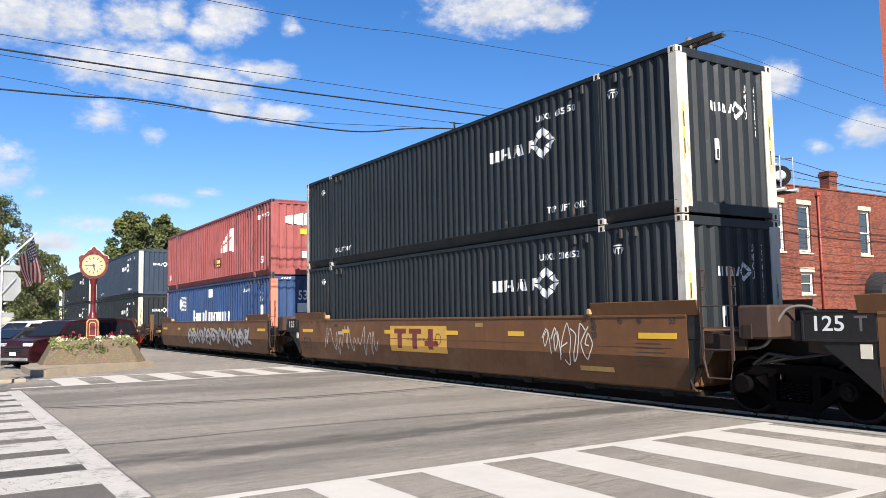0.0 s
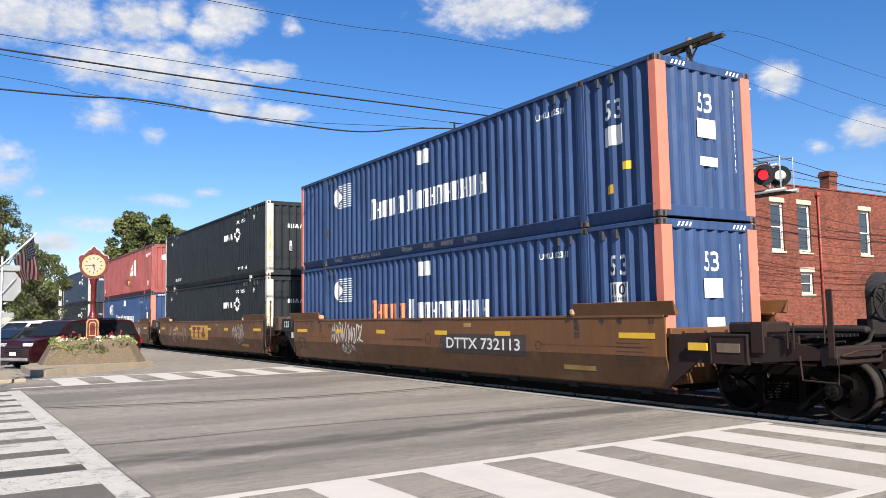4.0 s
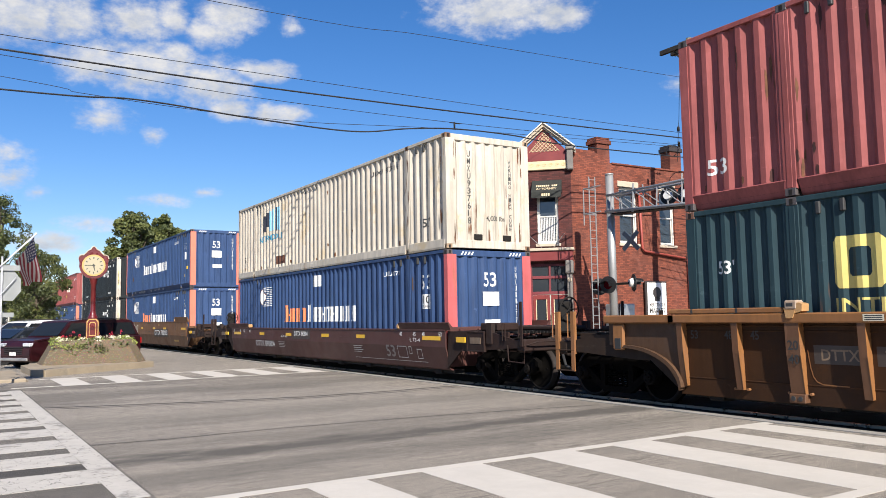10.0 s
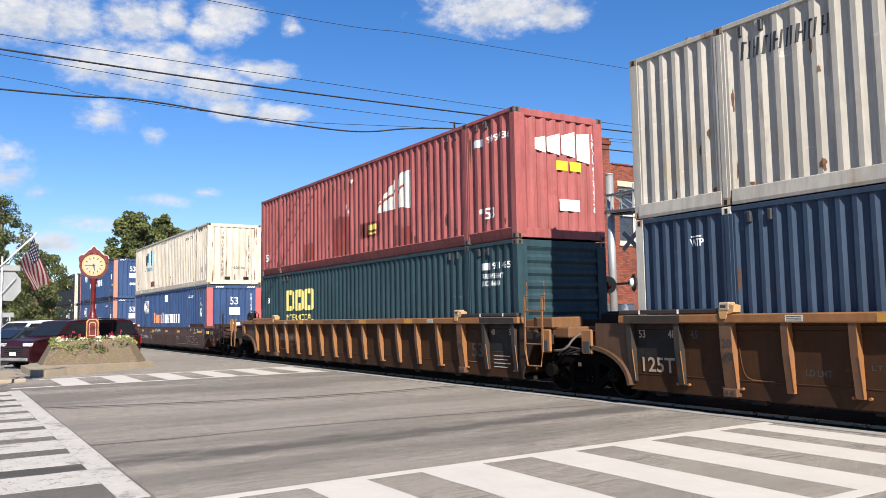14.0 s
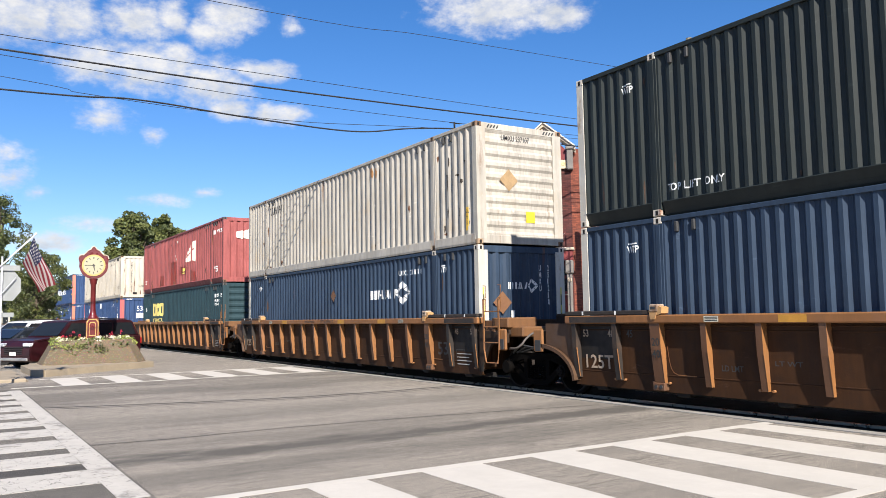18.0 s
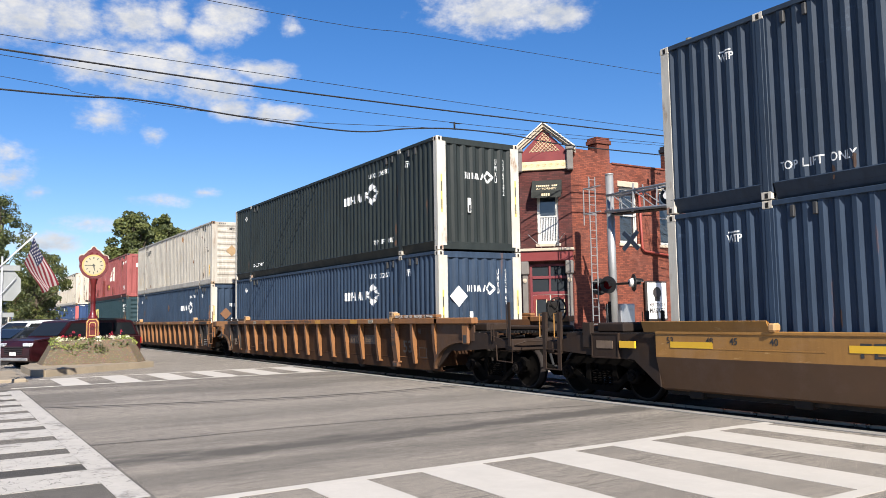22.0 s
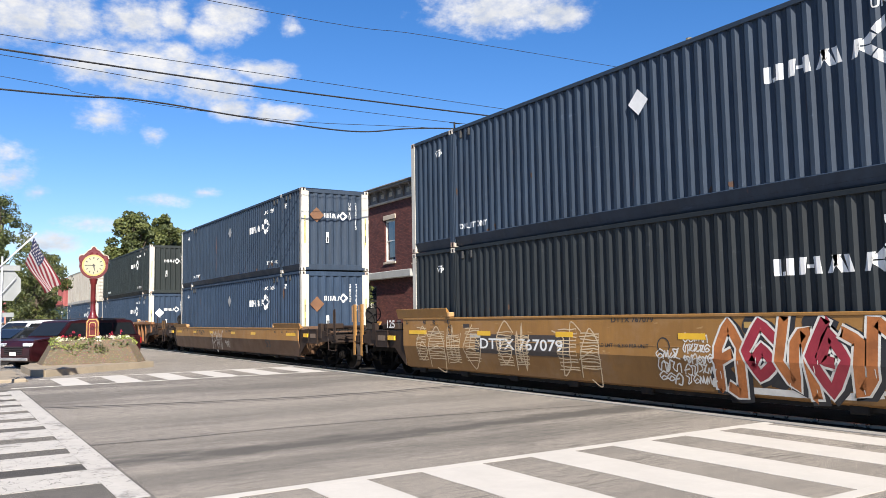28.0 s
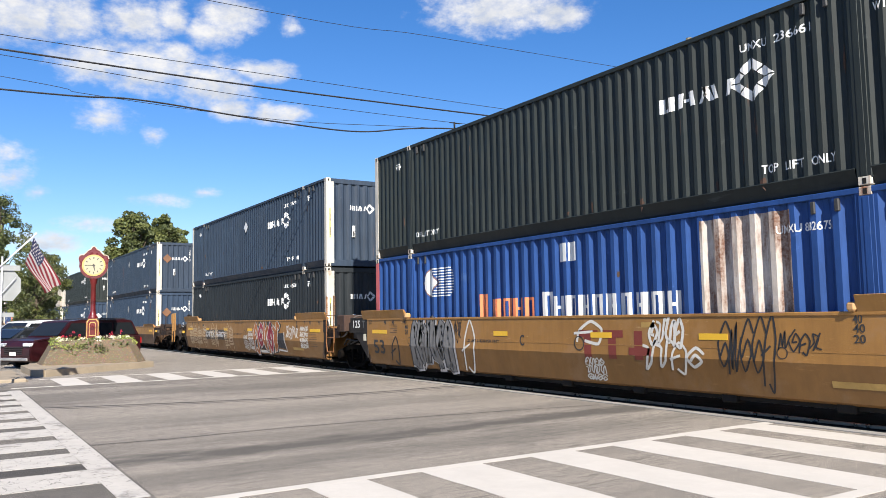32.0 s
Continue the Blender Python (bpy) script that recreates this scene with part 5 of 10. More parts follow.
                if joint:
                    bm = B()
                    x0, x1 = sorted((e * 6.95, e * 8.2))
                    box(bm, x0, x1, min(s * 1.547, s * 1.543), max(s * 1.547, s * 1.543), 1.445, 1.56)
                    part("black_panel", bm, mat("black_painted_rib", (0.022, 0.016, 0.012), 0.7), th, "black painted chord end")
    # floor and bulkheads
    bm = B()
    for x in np.linspace(-7.6, 7.6, 9):
        box(bm, x - 0.14, x + 0.14, -1.32, 1.32, 0.20, 0.355, 0.02)
    box(bm, -E0, E0, -1.25, -0.95, 0.24, 0.32)
    box(bm, -E0, E0, 0.95, 1.25, 0.24, 0.32)
    part("well_floor", bm, M_DARKSTEEL, th)
    for e, how in ((1, trail), (-1, lead)):
        bm = B()
        a, b = sorted((e * (HL + 0.10), e * (HL + 0.22)))
        box(bm, a, b, -1.40, 1.40, 0.40, 1.35 if kind == "smooth" else 1.5, 0.02)
        for y in (-1.1, -0.55, 0.0, 0.55, 1.1):
            a2, b2 = sorted((e * (HL + 0.2), e * (HL + 0.30)))
            box(bm, a2, b2, y - 0.05, y + 0.05, 0.45, 1.3, 0.01)
        part("bulkhead", bm, lower, th)
        if how == "coupler":
            coupled_end(th, e, z1, body, lower, kind)
        else:
            joint_end(th, e, z1, body, lower, kind)
    return th


def coupled_end(th, e, z1, body, lower, kind):
    X = lambda r: e * (HL + r)
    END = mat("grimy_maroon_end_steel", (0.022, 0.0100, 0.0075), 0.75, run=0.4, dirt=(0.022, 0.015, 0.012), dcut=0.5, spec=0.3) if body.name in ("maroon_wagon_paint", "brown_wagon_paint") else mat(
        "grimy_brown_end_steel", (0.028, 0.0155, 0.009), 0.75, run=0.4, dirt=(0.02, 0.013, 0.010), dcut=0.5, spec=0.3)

    def bx(bm, r0, r1, y0, y1, za, zb, b=0.015, mi=0):
        a, c = sorted((X(r0), X(r1)))
        box(bm, a, c, y0, y1, za, zb, b, mi)
    bm = B()
    bx(bm, 0.2, 3.25, -0.35, 0.35, 0.72, 1.12, 0.03)                 # centre sill
    bx(bm, 2.9, 3.15, -1.45, 1.45, 0.85, 1.10, 0.02)                 # end sill
    for y in (-1, 1):
        prism(bm, [(X(0.2), 1.25), (X(1.1), 1.25), (X(2.1), 1.22), (X(3.0), 1.05), (X(3.0), 0.92), (X(1.1), 0.80), (X(0.75), 0.80), (X(0.15), 0.36)], "y", y * 1.44, y * 1.40)
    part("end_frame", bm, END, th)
    for y in (-1, 1):
        if kind != "smooth":
            # the side goes on over the bogie: chord, plate and a round arch
            PLATE = mat("grimy_tan_end_plate", (0.075, 0.035, 0.014), 0.7, run=0.5, dirt=(0.06, 0.032, 0.018), dcut=0.5)
            bm = B()
            bx(bm, 0.12, 1.78, min(y * 1.545, y * 1.36), max(y * 1.545, y * 1.36), 1.43, 1.575, 0.02)
            part("top_chord", bm, body, th)
            bm = B()
            prism(bm, [(X(0.10), 1.43), (X(1.72), 1.43), (X(1.72), 1.04), (X(0.80), 0.97), (X(0.40), 0.76), (X(0.10), 0.36)], "y", y * 1.45, y * 1.41)
            part("end_plate", bm, PLATE, th)
            bm = B()
            arc = [(0.10 + 1.25 * (1 - math.cos(math.pi / 2 * k / 12)), 0.34 + 0.66 * math.sin(math.pi / 2 * k / 12)) for k in range(13)]
            lo_ = [[bm.verts.new((X(r - o), q, z + o)) for r, z in arc] for o in (0.0, 0.05) for q in (y * 1.52, y * 1.36)]
            for k in range(12):
                for a_, b_ in ((0, 1), (0, 2), (2, 3), (1, 3)):
                    bm.faces.new((lo_[a_][k], lo_[a_][k + 1], lo_[b_][k + 1], lo_[b_][k]))
            bmesh.ops.recalc_face_normals(bm, faces=bm.faces[:])
            part("wheel_arch", bm, PLATE, th)
            bm = B()
            bx(bm, 1.30, 1.58, min(y * 1.52, y * 1.45), max(y * 1.52, y * 1.45), 0.96, 1.43, 0.03)
            jp = part("jacking_pad", bm, body, th)
            bm = B()
            bx(bm, 1.37, 1.51, min(y * 1.526, y * 1.515), max(y * 1.526, y * 1.515), 0.98, 1.17, 0.004)
            part("pad_slot", bm, M_BLACKMARK, jp)
            continue
        bm = B()
        a, b = sorted((y * 1.44, y * 1.485))
        bx(bm, 1.06, 1.76, a, b, 0.81, 1.25, 0.02)
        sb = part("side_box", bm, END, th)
        for q in ((1.06, 1.76, 1.23, 1.26), (1.06, 1.76, 0.80, 0.83), (1.06, 1.09, 0.83, 1.23), (1.73, 1.76, 0.83, 1.23)):  # a raised rim
            bm = B()
            bx(bm, q[0], q[1], a - 0.012, b + 0.012, q[2], q[3], 0.004)
            part("rim", bm, END, sb)
        bm = B()
        bx(bm, 1.80, 2.02, min(y * 1.36, y * 1.47), max(y * 1.36, y * 1.47), 0.98, 1.45, 0.012)
        part("upright_plate", bm, END, th)
    if kind == "smooth":
        bm = B()
        bx(bm, 1.2, 1.62, -1.495, -1.484, 0.98, 1.12, 0.0)
        part("data_plate", bm, mat("tan_data_plate", (0.15, 0.105, 0.07), 0.6, var=0.25, scale=9.0), th)
        bm = B()
        bx(bm, 0.65, 1.02, -1.512, -1.504 + 0.03, 1.0, 1.12, 0.0)
        part("reflector", bm, M_YELLOW, th, "yellow reflector strip")
    # walkway of bar grating on brackets
    bm = B()
    for y in (-1, 1):
        for k in range(9):
            yy = y * (0.5 + k * 0.1)
            bx(bm, 0.35, 2.9, yy - 0.012, yy + 0.012, 1.22, 1.26, 0.0)
        for k in range(8):
            bx(bm, 0.4 + k * 0.34, 0.43 + k * 0.34, y * 0.9 - 0.46, y * 0.9 + 0.46, 1.215, 1.25, 0.0)
    part("walkway", bm, M_DARKSTEEL, th, "steel grating walkway")
    # chequered tread plate that stands on edge, seen as a dotted dark band
    bm = B()
    bx(bm, 2.1, 2.55, -1.40, -1.36, 0.95, 1.25, 0.005)
    bx(bm, 0.95, 3.0, -0.45, 0.45, 1.26, 1.36, 0.03)
    bx(bm, 1.2, 1.9, -1.2, -0.6, 1.26, 1.44, 0.03)
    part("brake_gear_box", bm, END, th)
    # steps, posts and handrails at the corners
    top = 2.0 if (kind == "smooth" and z1 > 1.5) else 1.66
    for y in (-1.47, 1.47):
        if e < 0:
            for r in (2.69, 3.14):
                bm = B()
                bx(bm, r - 0.05, r + 0.05, y - 0.012, y + 0.012, 0.52, top, 0.004)
                bx(bm, r - 0.05, r - 0.03, min(y, y * 0.96), max(y, y * 0.96), 0.85, top, 0.003)
                part("end_post", bm, END if kind == "smooth" and z1 < 1.5 else body, th, "upright angle-steel post")
                bm = B()
                q = X(r + 0.14)
                tube(bm, [(X(r), y, top - 0.03), (q, y, top - 0.03), (q, y, top - 0.50), (X(r), y, top - 0.50)], 0.013, 6)
                part("handrail", bm, body, th)
            bm = B()
            tube(bm, [(X(2.66), y, 0.53), (X(3.17), y, 0.53)], 0.016, 6)
            part("step", bm, END, th)
            bm = B()
            tube(bm, [(X(2.66), y, 0.92), (X(3.17), y, 0.92)], 0.014, 6)
            part("step", bm, END, th)
        else:
            bm = B()
            bx(bm, 3.04, 3.13, y - 0.012, y + 0.012, 0.95, 1.89, 0.004)
            part("end_post", bm, END, th, "upright angle-steel post")
            bm = B()
            tube(bm, [(X(2.42), y, 1.06), (X(2.42), y, 1.43), (X(2.52), y, 1.43), (X(2.52), y, 1.06)], 0.013, 6)
            part("handrail", bm, END, th)
            bm = B()
            tube(bm, [(X(2.60), y, 0.97), (X(2.63), y, 0.63), (X(3.16), y, 0.61), (X(3.18), y, 0.97)], 0.016, 6)
            part("step", bm, END, th)
            bm = B()
            tube(bm, [(X(2.99), y, 1.15), (X(2.99), y, 1.85), (X(3.08), y, 1.85)], 0.012, 6)
            part("handrail", bm, END, th)
    bm = B()
    tube(bm, [(X(3.18), -1.4, 0.98), (X(3.3), -1.2, 1.05), (X(3.3), -0.5, 1.05), (X(3.18), -0.4, 0.98)], 0.016, 6)
    part("cut_lever", bm, END, th)
    for k, (p0, p1, p2) in enumerate((((0.5, -1.25, 1.0), (1.4, -1.3, 0.93), (2.6, -1.25, 0.98)), ((0.6, -1.1, 1.15), (1.9, -1.15, 1.05), (3.0, -1.0, 1.16)))):
        bm = B()
        tube(bm, [(X(p0[0]), p0[1], p0[2]), (X(p1[0]), p1[1], p1[2]), (X(p2[0]), p2[1], p2[2])], 0.02, 6)
        part("brake_pipe", bm, M_DARKSTEEL, th)
    bm = B()
    bx(bm, 3.2, 3.5, -0.16, 0.16, 0.72, 0.98, 0.03)
    bx(bm, 3.45, 3.74, -0.20, 0.12, 0.68, 1.02, 0.05)
    bx(bm, 3.55, 3.80, 0.05, 0.20, 0.70, 1.0, 0.04)
    part("coupler", bm, M_BOGIE, th, "grimy knuckle coupler")
    bm = B()
    tube(bm, [(X(3.2), -0.45, 0.75), (X(3.35), -0.5, 0.52), (X(3.6), -0.45, 0.42), (X(3.76), -0.3, 0.5)], 0.032, 8)
    part("air_hose", bm, mat("black_rubber", (0.02, 0.02, 0.02), 0.7), th)
    if e > 0:
        bm = B()  # hand brake: a spoked wheel on a housing
        cx = X(3.12)
        for k in range(24):
            a0, a1 = 2 * math.pi * k / 24, 2 * math.pi * (k + 1) / 24
            tube(bm, [(cx, -0.16 + 0.26 * math.cos(a0), 1.72 + 0.26 * math.sin(a0)), (cx, -0.16 + 0.26 * math.cos(a1), 1.72 + 0.26 * math.sin(a1))], 0.018, 6, caps=False)
        for k in range(5):
            a0 = 2 * math.pi * k / 5
            tube(bm, [(cx, -0.16, 1.72), (cx, -0.16 + 0.26 * math.cos(a0), 1.72 + 0.26 * math.sin(a0))], 0.014, 5)
        part("brake_wheel", bm, M_DARKSTEEL, th)
        bm = B()
        bx(bm, 2.92, 3.08, -0.34, 0.02, 1.2, 1.92, 0.05)
        tube(bm, [(X(3.0), -0.2, 1.4), (X(3.05), -0.5, 1.15), (X(2.9), -0.9, 1.0)], 0.03, 6)
        part("brake_housing", bm, M_DARKSTEEL, th)
    bogie(th, X(1.98))


def joint_end(th, e, z1, body, lower, kind):
    """The end over a shared bogie; the trailing unit's end carries the bogie."""
    X = lambda r: e * (HL + r)

    def bx(bm, r0, r1, y0, y1, za, zb, b=0.015, mi=0):
        a, c = sorted((X(r0), X(r1)))
        box(bm, a, c, y0, y1, za, zb, b, mi)
    bm = B()
    bx(bm, 0.2, 1.70, -0.4, 0.4, 0.78, 1.22, 0.04)
    bx(bm, 0.2, 1.2, -1.36, 1.36, 1.18, 1.30, 0.02)
    for y in (-1, 1):
        prism(bm, [(X(0.15), 1.30), (X(1.20), 1.22), (X(1.20), 1.02), (X(0.62), 0.98), (X(0.12), 0.36)], "y", y * 1.43, y * 1.36)
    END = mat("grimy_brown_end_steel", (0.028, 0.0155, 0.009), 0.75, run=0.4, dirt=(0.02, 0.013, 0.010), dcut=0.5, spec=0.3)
    BLK = mat("black_data_panel", (0.012, 0.0105, 0.0095), 0.65, dirt=(0.028, 0.021, 0.017), dcut=0.52, spec=0.3)
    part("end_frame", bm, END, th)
    if kind == "smooth":
        for y in (-1, 1):
            if e < 0:
                bm = B()
                a, b = sorted((y * 1.44, y * 1.502))
                bx(bm, 0.17, 1.25, a, b, 1.18, 1.60, 0.012)
                for q in ((0.2, 1.25, 1.57, 1.605), (0.2, 1.25, 1.175, 1.21), (1.21, 1.25, 1.2, 1.58)):
                    bx(bm, q[0], q[1], min(a, y * 1.508), max(b, y * 1.508), q[2], q[3], 0.004)
                part("side_box", bm, BLK, th, "black painted data panel")
                bm = B()
                bx(bm, 1.27, 1.45, min(y * 1.36, y * 1.47), max(y * 1.36, y * 1.47), 1.18, 1.47, 0.02)
                part("jacking_pad", bm, END, th)
                bm = B()
                prism(bm, [(X(0.17), 1.18), (X(1.02), 1.18), (X(0.62), 0.86), (X(0.17), 0.48)], "y", y * 1.46, y * 1.49)
                part("sloped_plate", bm, BLK, th, "black painted sloping plate")
            else:
                bm = B()
                a, b = sorted((y * 1.44, y * 1.502))
                bx(bm, 0.17, 0.43, a, b, 1.17, 1.58, 0.012)
                prism(bm, [(X(0.17), 1.17), (X(0.42), 1.17), (X(0.36), 0.8), (X(0.17), 0.36)], "y", y * 1.46, y * 1.49)
                part("side_box", bm, BLK, th, "black painted end panel")
        if e > 0:
            bm = B()
            bx(bm, 1.10, 1.66, -1.46, -0.8, 1.19, 1.70, 0.035)
            part("valve_box", bm, mat("dusty_brown_box", (0.045, 0.022, 0.013), 0.7, run=0.5), th)
            bm = B()
            bx(bm, 1.2, 1.36, -1.475, -1.44, 1.19, 1.42, 0.01)
            part("pad_slot", bm, END, th)
            bm = B()  # small lever at the foot
            tube(bm, [(X(0.36), -1.48, 0.72), (X(0.2), -1.5, 0.52), (X(0.26), -1.5, 0.36)], 0.02, 6)
            part("release_lever", bm, END, th)
        else:
            bm = B()
            bx(bm, 0.26, 0.42, -1.497, -1.49, 0.96, 1.15, 0.0)
            part("data_label", bm, mat("cream_label", (0.6, 0.56, 0.44), 0.6), th, "pale printed label")
    else:
        for y in (-1.52, 1.46):
            bm = B()
            bx(bm, 0.98, 1.28, y, y + 0.06, 0.86, 1.32, 0.03)
            part("jacking_pad", bm, body, th)
        bm = B()
        bx(bm, 1.04, 1.21, -1.53, -1.515, 0.88, 1.10, 0.006)
        part("pad_slot", bm, M_BLACKMARK, th)
        if e > 0:
            for r0, r1, y0, y1, za, zb in ((0.62, 1.25, -1.42, -0.6, 1.33, 1.56), (0.9, 1.6, -1.30, -0.5, 1.14, 1.36), (0.35, 0.75, -1.40, -0.7, 1.16, 1.34)):
                bm = B()
                bx(bm, r0, r1, y0, y1, za, zb, 0.03)
                part("valve_box", bm, mat("dusty_tan_box", (0.14, 0.062, 0.02), 0.65, run=0.4, dirt=(0.12, 0.055, 0.025), dcut=0.52), th, "dusty tan steel box")
            bm = B()
            prism(bm, [(X(0.17), 1.43), (X(0.36), 1.43), (X(0.36), 0.9), (X(0.25), 0.36), (X(0.17), 0.36)], "y", -1.42, -1.38)
            part("end_plate", bm, BLK, th, "black painted end plate")
        else:
            bm = B()
            prism(bm, [(X(0.10), 1.43), (X(0.95), 1.43), (X(0.95), 1.02), (X(0.55), 0.93), (X(0.28), 0.66), (X(0.10), 0.40)], "y", -1.45, -1.41)
            part("end_plate", bm, mat("grimy_tan_end_plate", (0.075, 0.035, 0.014), 0.7, run=0.5, dirt=(0.06, 0.032, 0.018), dcut=0.5), th)
            bm = B()  # round arch over the wheel
            n = 12
            arc = [(0.12 + 1.05 * (1 - math.cos(math.pi / 2 * k / n)), 0.34 + 0.62 * math.sin(math.pi / 2 * k / n)) for k in range(n + 1)]
            arc2 = [(0.06 + 1.11 * (1 - math.cos(math.pi / 2 * k / n)), 0.36 + 0.67 * math.sin(math.pi / 2 * k / n)) for k in range(n + 1)]
            lo_ = [[bm.verts.new((X(r), y, z)) for r, z in q] for q in (arc, arc2) for y in (-1.52, -1.36)]
            for k in range(n):
                for a_, b_ in ((0, 1), (0, 2), (2, 3), (1, 3)):
                    bm.faces.new((lo_[a_][k], lo_[a_][k + 1], lo_[b_][k + 1], lo_[b_][k]))
            bmesh.ops.recalc_face_normals(bm, faces=bm.faces[:])
            part("wheel_arch", bm, mat("grimy_tan_end_plate", (0.075, 0.035, 0.014)), th)
    if e > 0:
        bm = B()
        hi = 2.30 if kind == "smooth" else 1.98
        for r in (0.50, 1.06):  # stiles of flat bar, bent in at the foot
            q0, q1 = sorted((X(r - 0.028), X(r + 0.028)))
            box(bm, q0, q1, -1.545, -1.525, 0.86, hi, 0.004)
        tube(bm, [(X(0.50), -1.535, 0.9), (X(0.58), -1.535, 0.58), (X(1.0), -1.535, 0.58), (X(1.06), -1.535, 0.9)], 0.018, 6)
        for z in (1.02, 1.36, 1.70):
            tube(bm, [(X(0.50), -1.535, z), (X(1.06), -1.535, z)], 0.013, 6)
        for r, z in ((0.50, 1.7), (0.50, 2.0), (1.06, 1.7), (1.06, 2.0)):
            tube(bm, [(X(r), -1.535, z), (X(r + 0.09), -1.535, z), (X(r + 0.09), -1.535, z + 0.27), (X(r), -1.535, z + 0.27)], 0.011, 6)
        part("ladder", bm, W_RIB if kind != "smooth" or body.name.startswith("ochre") else mat("rusty_ladder_steel", (0.045, 0.026, 0.018), 0.65, run=0.3, streak=(0.20, 0.10, 0.05), stcut=0.6), th, "narrow steel ladder with rusty rungs")
        bm = B()
        bx(bm, 0.9, 1.5, 0.2, 0.9, 1.25, 1.62, 0.03)
        part("valve_box", bm, END, th)
        bm = B()
        hp = [Vector(q) for q in ((2.2, -0.8, 1.52), (1.95, -0.95, 1.66), (1.74, -1.12, 1.64), (1.63, -1.25, 1.42), (1.57, -1.32, 1.2), (1.42, -1.35, 1.07), (1.1, -1.32, 1.04))]
        pts = []
        for i in range(len(hp) - 1):
            p0, p1, p2, p3 = hp[max(i - 1, 0)], hp[i], hp[i + 1], hp[min(i + 2, len(hp) - 1)]
            for k in range(4):
                t = k / 4
                pts.append(0.5 * ((2 * p1) + (p2 - p0) * t + (2 * p0 - 5 * p1 + 4 * p2 - p3) * t * t + (3 * p1 - p0 - 3 * p2 + p3) * t ** 3))
        tube(bm, [(X(q.x), q.y, q.z if kind == "smooth" else q.z * 0.55 + 0.32) for q in pts], 0.024, 8)
        part("air_hose", bm, mat("grey_hose", (0.10, 0.085, 0.075), 0.6), th, "grey flexible air hose")
        for k in range(3):  # dark hoses above the bogie
            bm = B()
            tube(bm, [(X(1.2), -1.25 + 0.1 * k, 0.80), (X(1.5 + 0.1 * k), -1.3 + 0.1 * k, 0.98 - 0.04 * k), (X(1.9), -1.2, 0.92), (X(2.4), -1.0, 1.0)], 0.022, 6)
            part("air_hose", bm, mat("black_rubber", (0.02, 0.02, 0.02), 0.7), th)
        bm = B()
        tube(bm, [(X(1.0), -1.2, 0.45), (X(0.9), -1.2, 0.62)], 0.09, 12)
        disc(bm, (X(1.05), -1.3, 0.5), "y", 0.13, 0.12, 14)
        part("brake_cylinder", bm, M_BOGIE, th)
        bogie(th, X(1.725))


W_BROWN = mat("brown_wagon_paint", (0.150, 0.062, 0.018), 0.55, var=0.22, scale=0.5, run=0.3, streak=(0.36, 0.20, 0.08), stcut=0.665, stretch=4.0, dirt=(0.115, 0.048, 0.018), dcut=0.52)
# Below the fold: a darker copy of the brown, holding the fold's shade.
W_BROWNLOW = mat("grimy_shaded_brown_paint", (0.105, 0.043, 0.013), 0.6, var=0.22, scale=0.6, run=0.3, dirt=(0.12, 0.06, 0.026), dcut=0.52)
W_MAROON = mat("maroon_wagon_paint", (0.064, 0.022, 0.017), 0.6, var=0.15, scale=0.5, dirt=(0.05, 0.025, 0.02), dcut=0.55)
W_RIB = mat("tan_ribbed_wagon_paint", (0.235, 0.100, 0.030), 0.6, run=0.35, var=0.18, scale=0.8, streak=(0.2, 0.09, 0.04), stcut=0.58, dirt=(0.20, 0.09, 0.04), dcut=0.52)
# Rib fronts: a darker paint than the flanks, with their shade in it.
W_RIBFACE = mat("dusty_shaded_rib_paint", (0.115, 0.050, 0.021), 0.6, run=0.35, var=0.2, scale=0.9, streak=(0.2, 0.10, 0.05), stcut=0.62, dirt=(0.11, 0.055, 0.028), dcut=0.52)
# Sheets between the ribs: the shade of the recess is painted into this brown.
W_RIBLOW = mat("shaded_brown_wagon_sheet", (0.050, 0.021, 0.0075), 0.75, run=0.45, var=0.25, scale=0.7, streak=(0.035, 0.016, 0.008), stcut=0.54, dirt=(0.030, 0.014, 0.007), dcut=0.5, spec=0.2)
W_OCHRE = mat("ochre_wagon_paint", (0.295, 0.145, 0.034), 0.55, var=0.2, scale=0.5, run=0.25, streak=(0.52, 0.36, 0.17), stcut=0.64, stretch=5.0, dirt=(0.28, 0.15, 0.055), dcut=0.53)
# The ochre below the fold is likewise darkened for its shade.
W_OCHRELOW = mat("grimy_shaded_ochre_paint", (0.20, 0.097, 0.024), 0.6, var=0.2, scale=0.5, run=0.25, dirt=(0.2, 0.11, 0.045), dcut=0.52)
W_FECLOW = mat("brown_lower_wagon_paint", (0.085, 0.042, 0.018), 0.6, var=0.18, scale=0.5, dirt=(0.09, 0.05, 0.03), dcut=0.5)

# train coordinates of the trailing ends
CT = {-4: -106.0, -3: -82.4, -2: -62.8, -1: -43.2, 0: -19.6, 1: 0.0, 2: 19.6, 3: 43.27, 4: 66.8, 5: 86.4, 6: 106.04, 7: 129.58, 8: 153.33, 9: 172.9}
L_UM = "dark corrugated steel container with white corner posts"
PL_GREY, PL_WHITE, PL_RUST = mat("grey_placard", (0.34, 0.33, 0.31), 0.5), mat("white_placard", (0.74, 0.74, 0.72), 0.5), mat("rusty_placard", (0.155, 0.072, 0.032), 0.6, var=0.3)


def umax(i, level, paint_, label, number, **k):
    return container(CT[i], level, paint_, S_WHITE, "diamond", label, number, castmat=CASTW, **k)


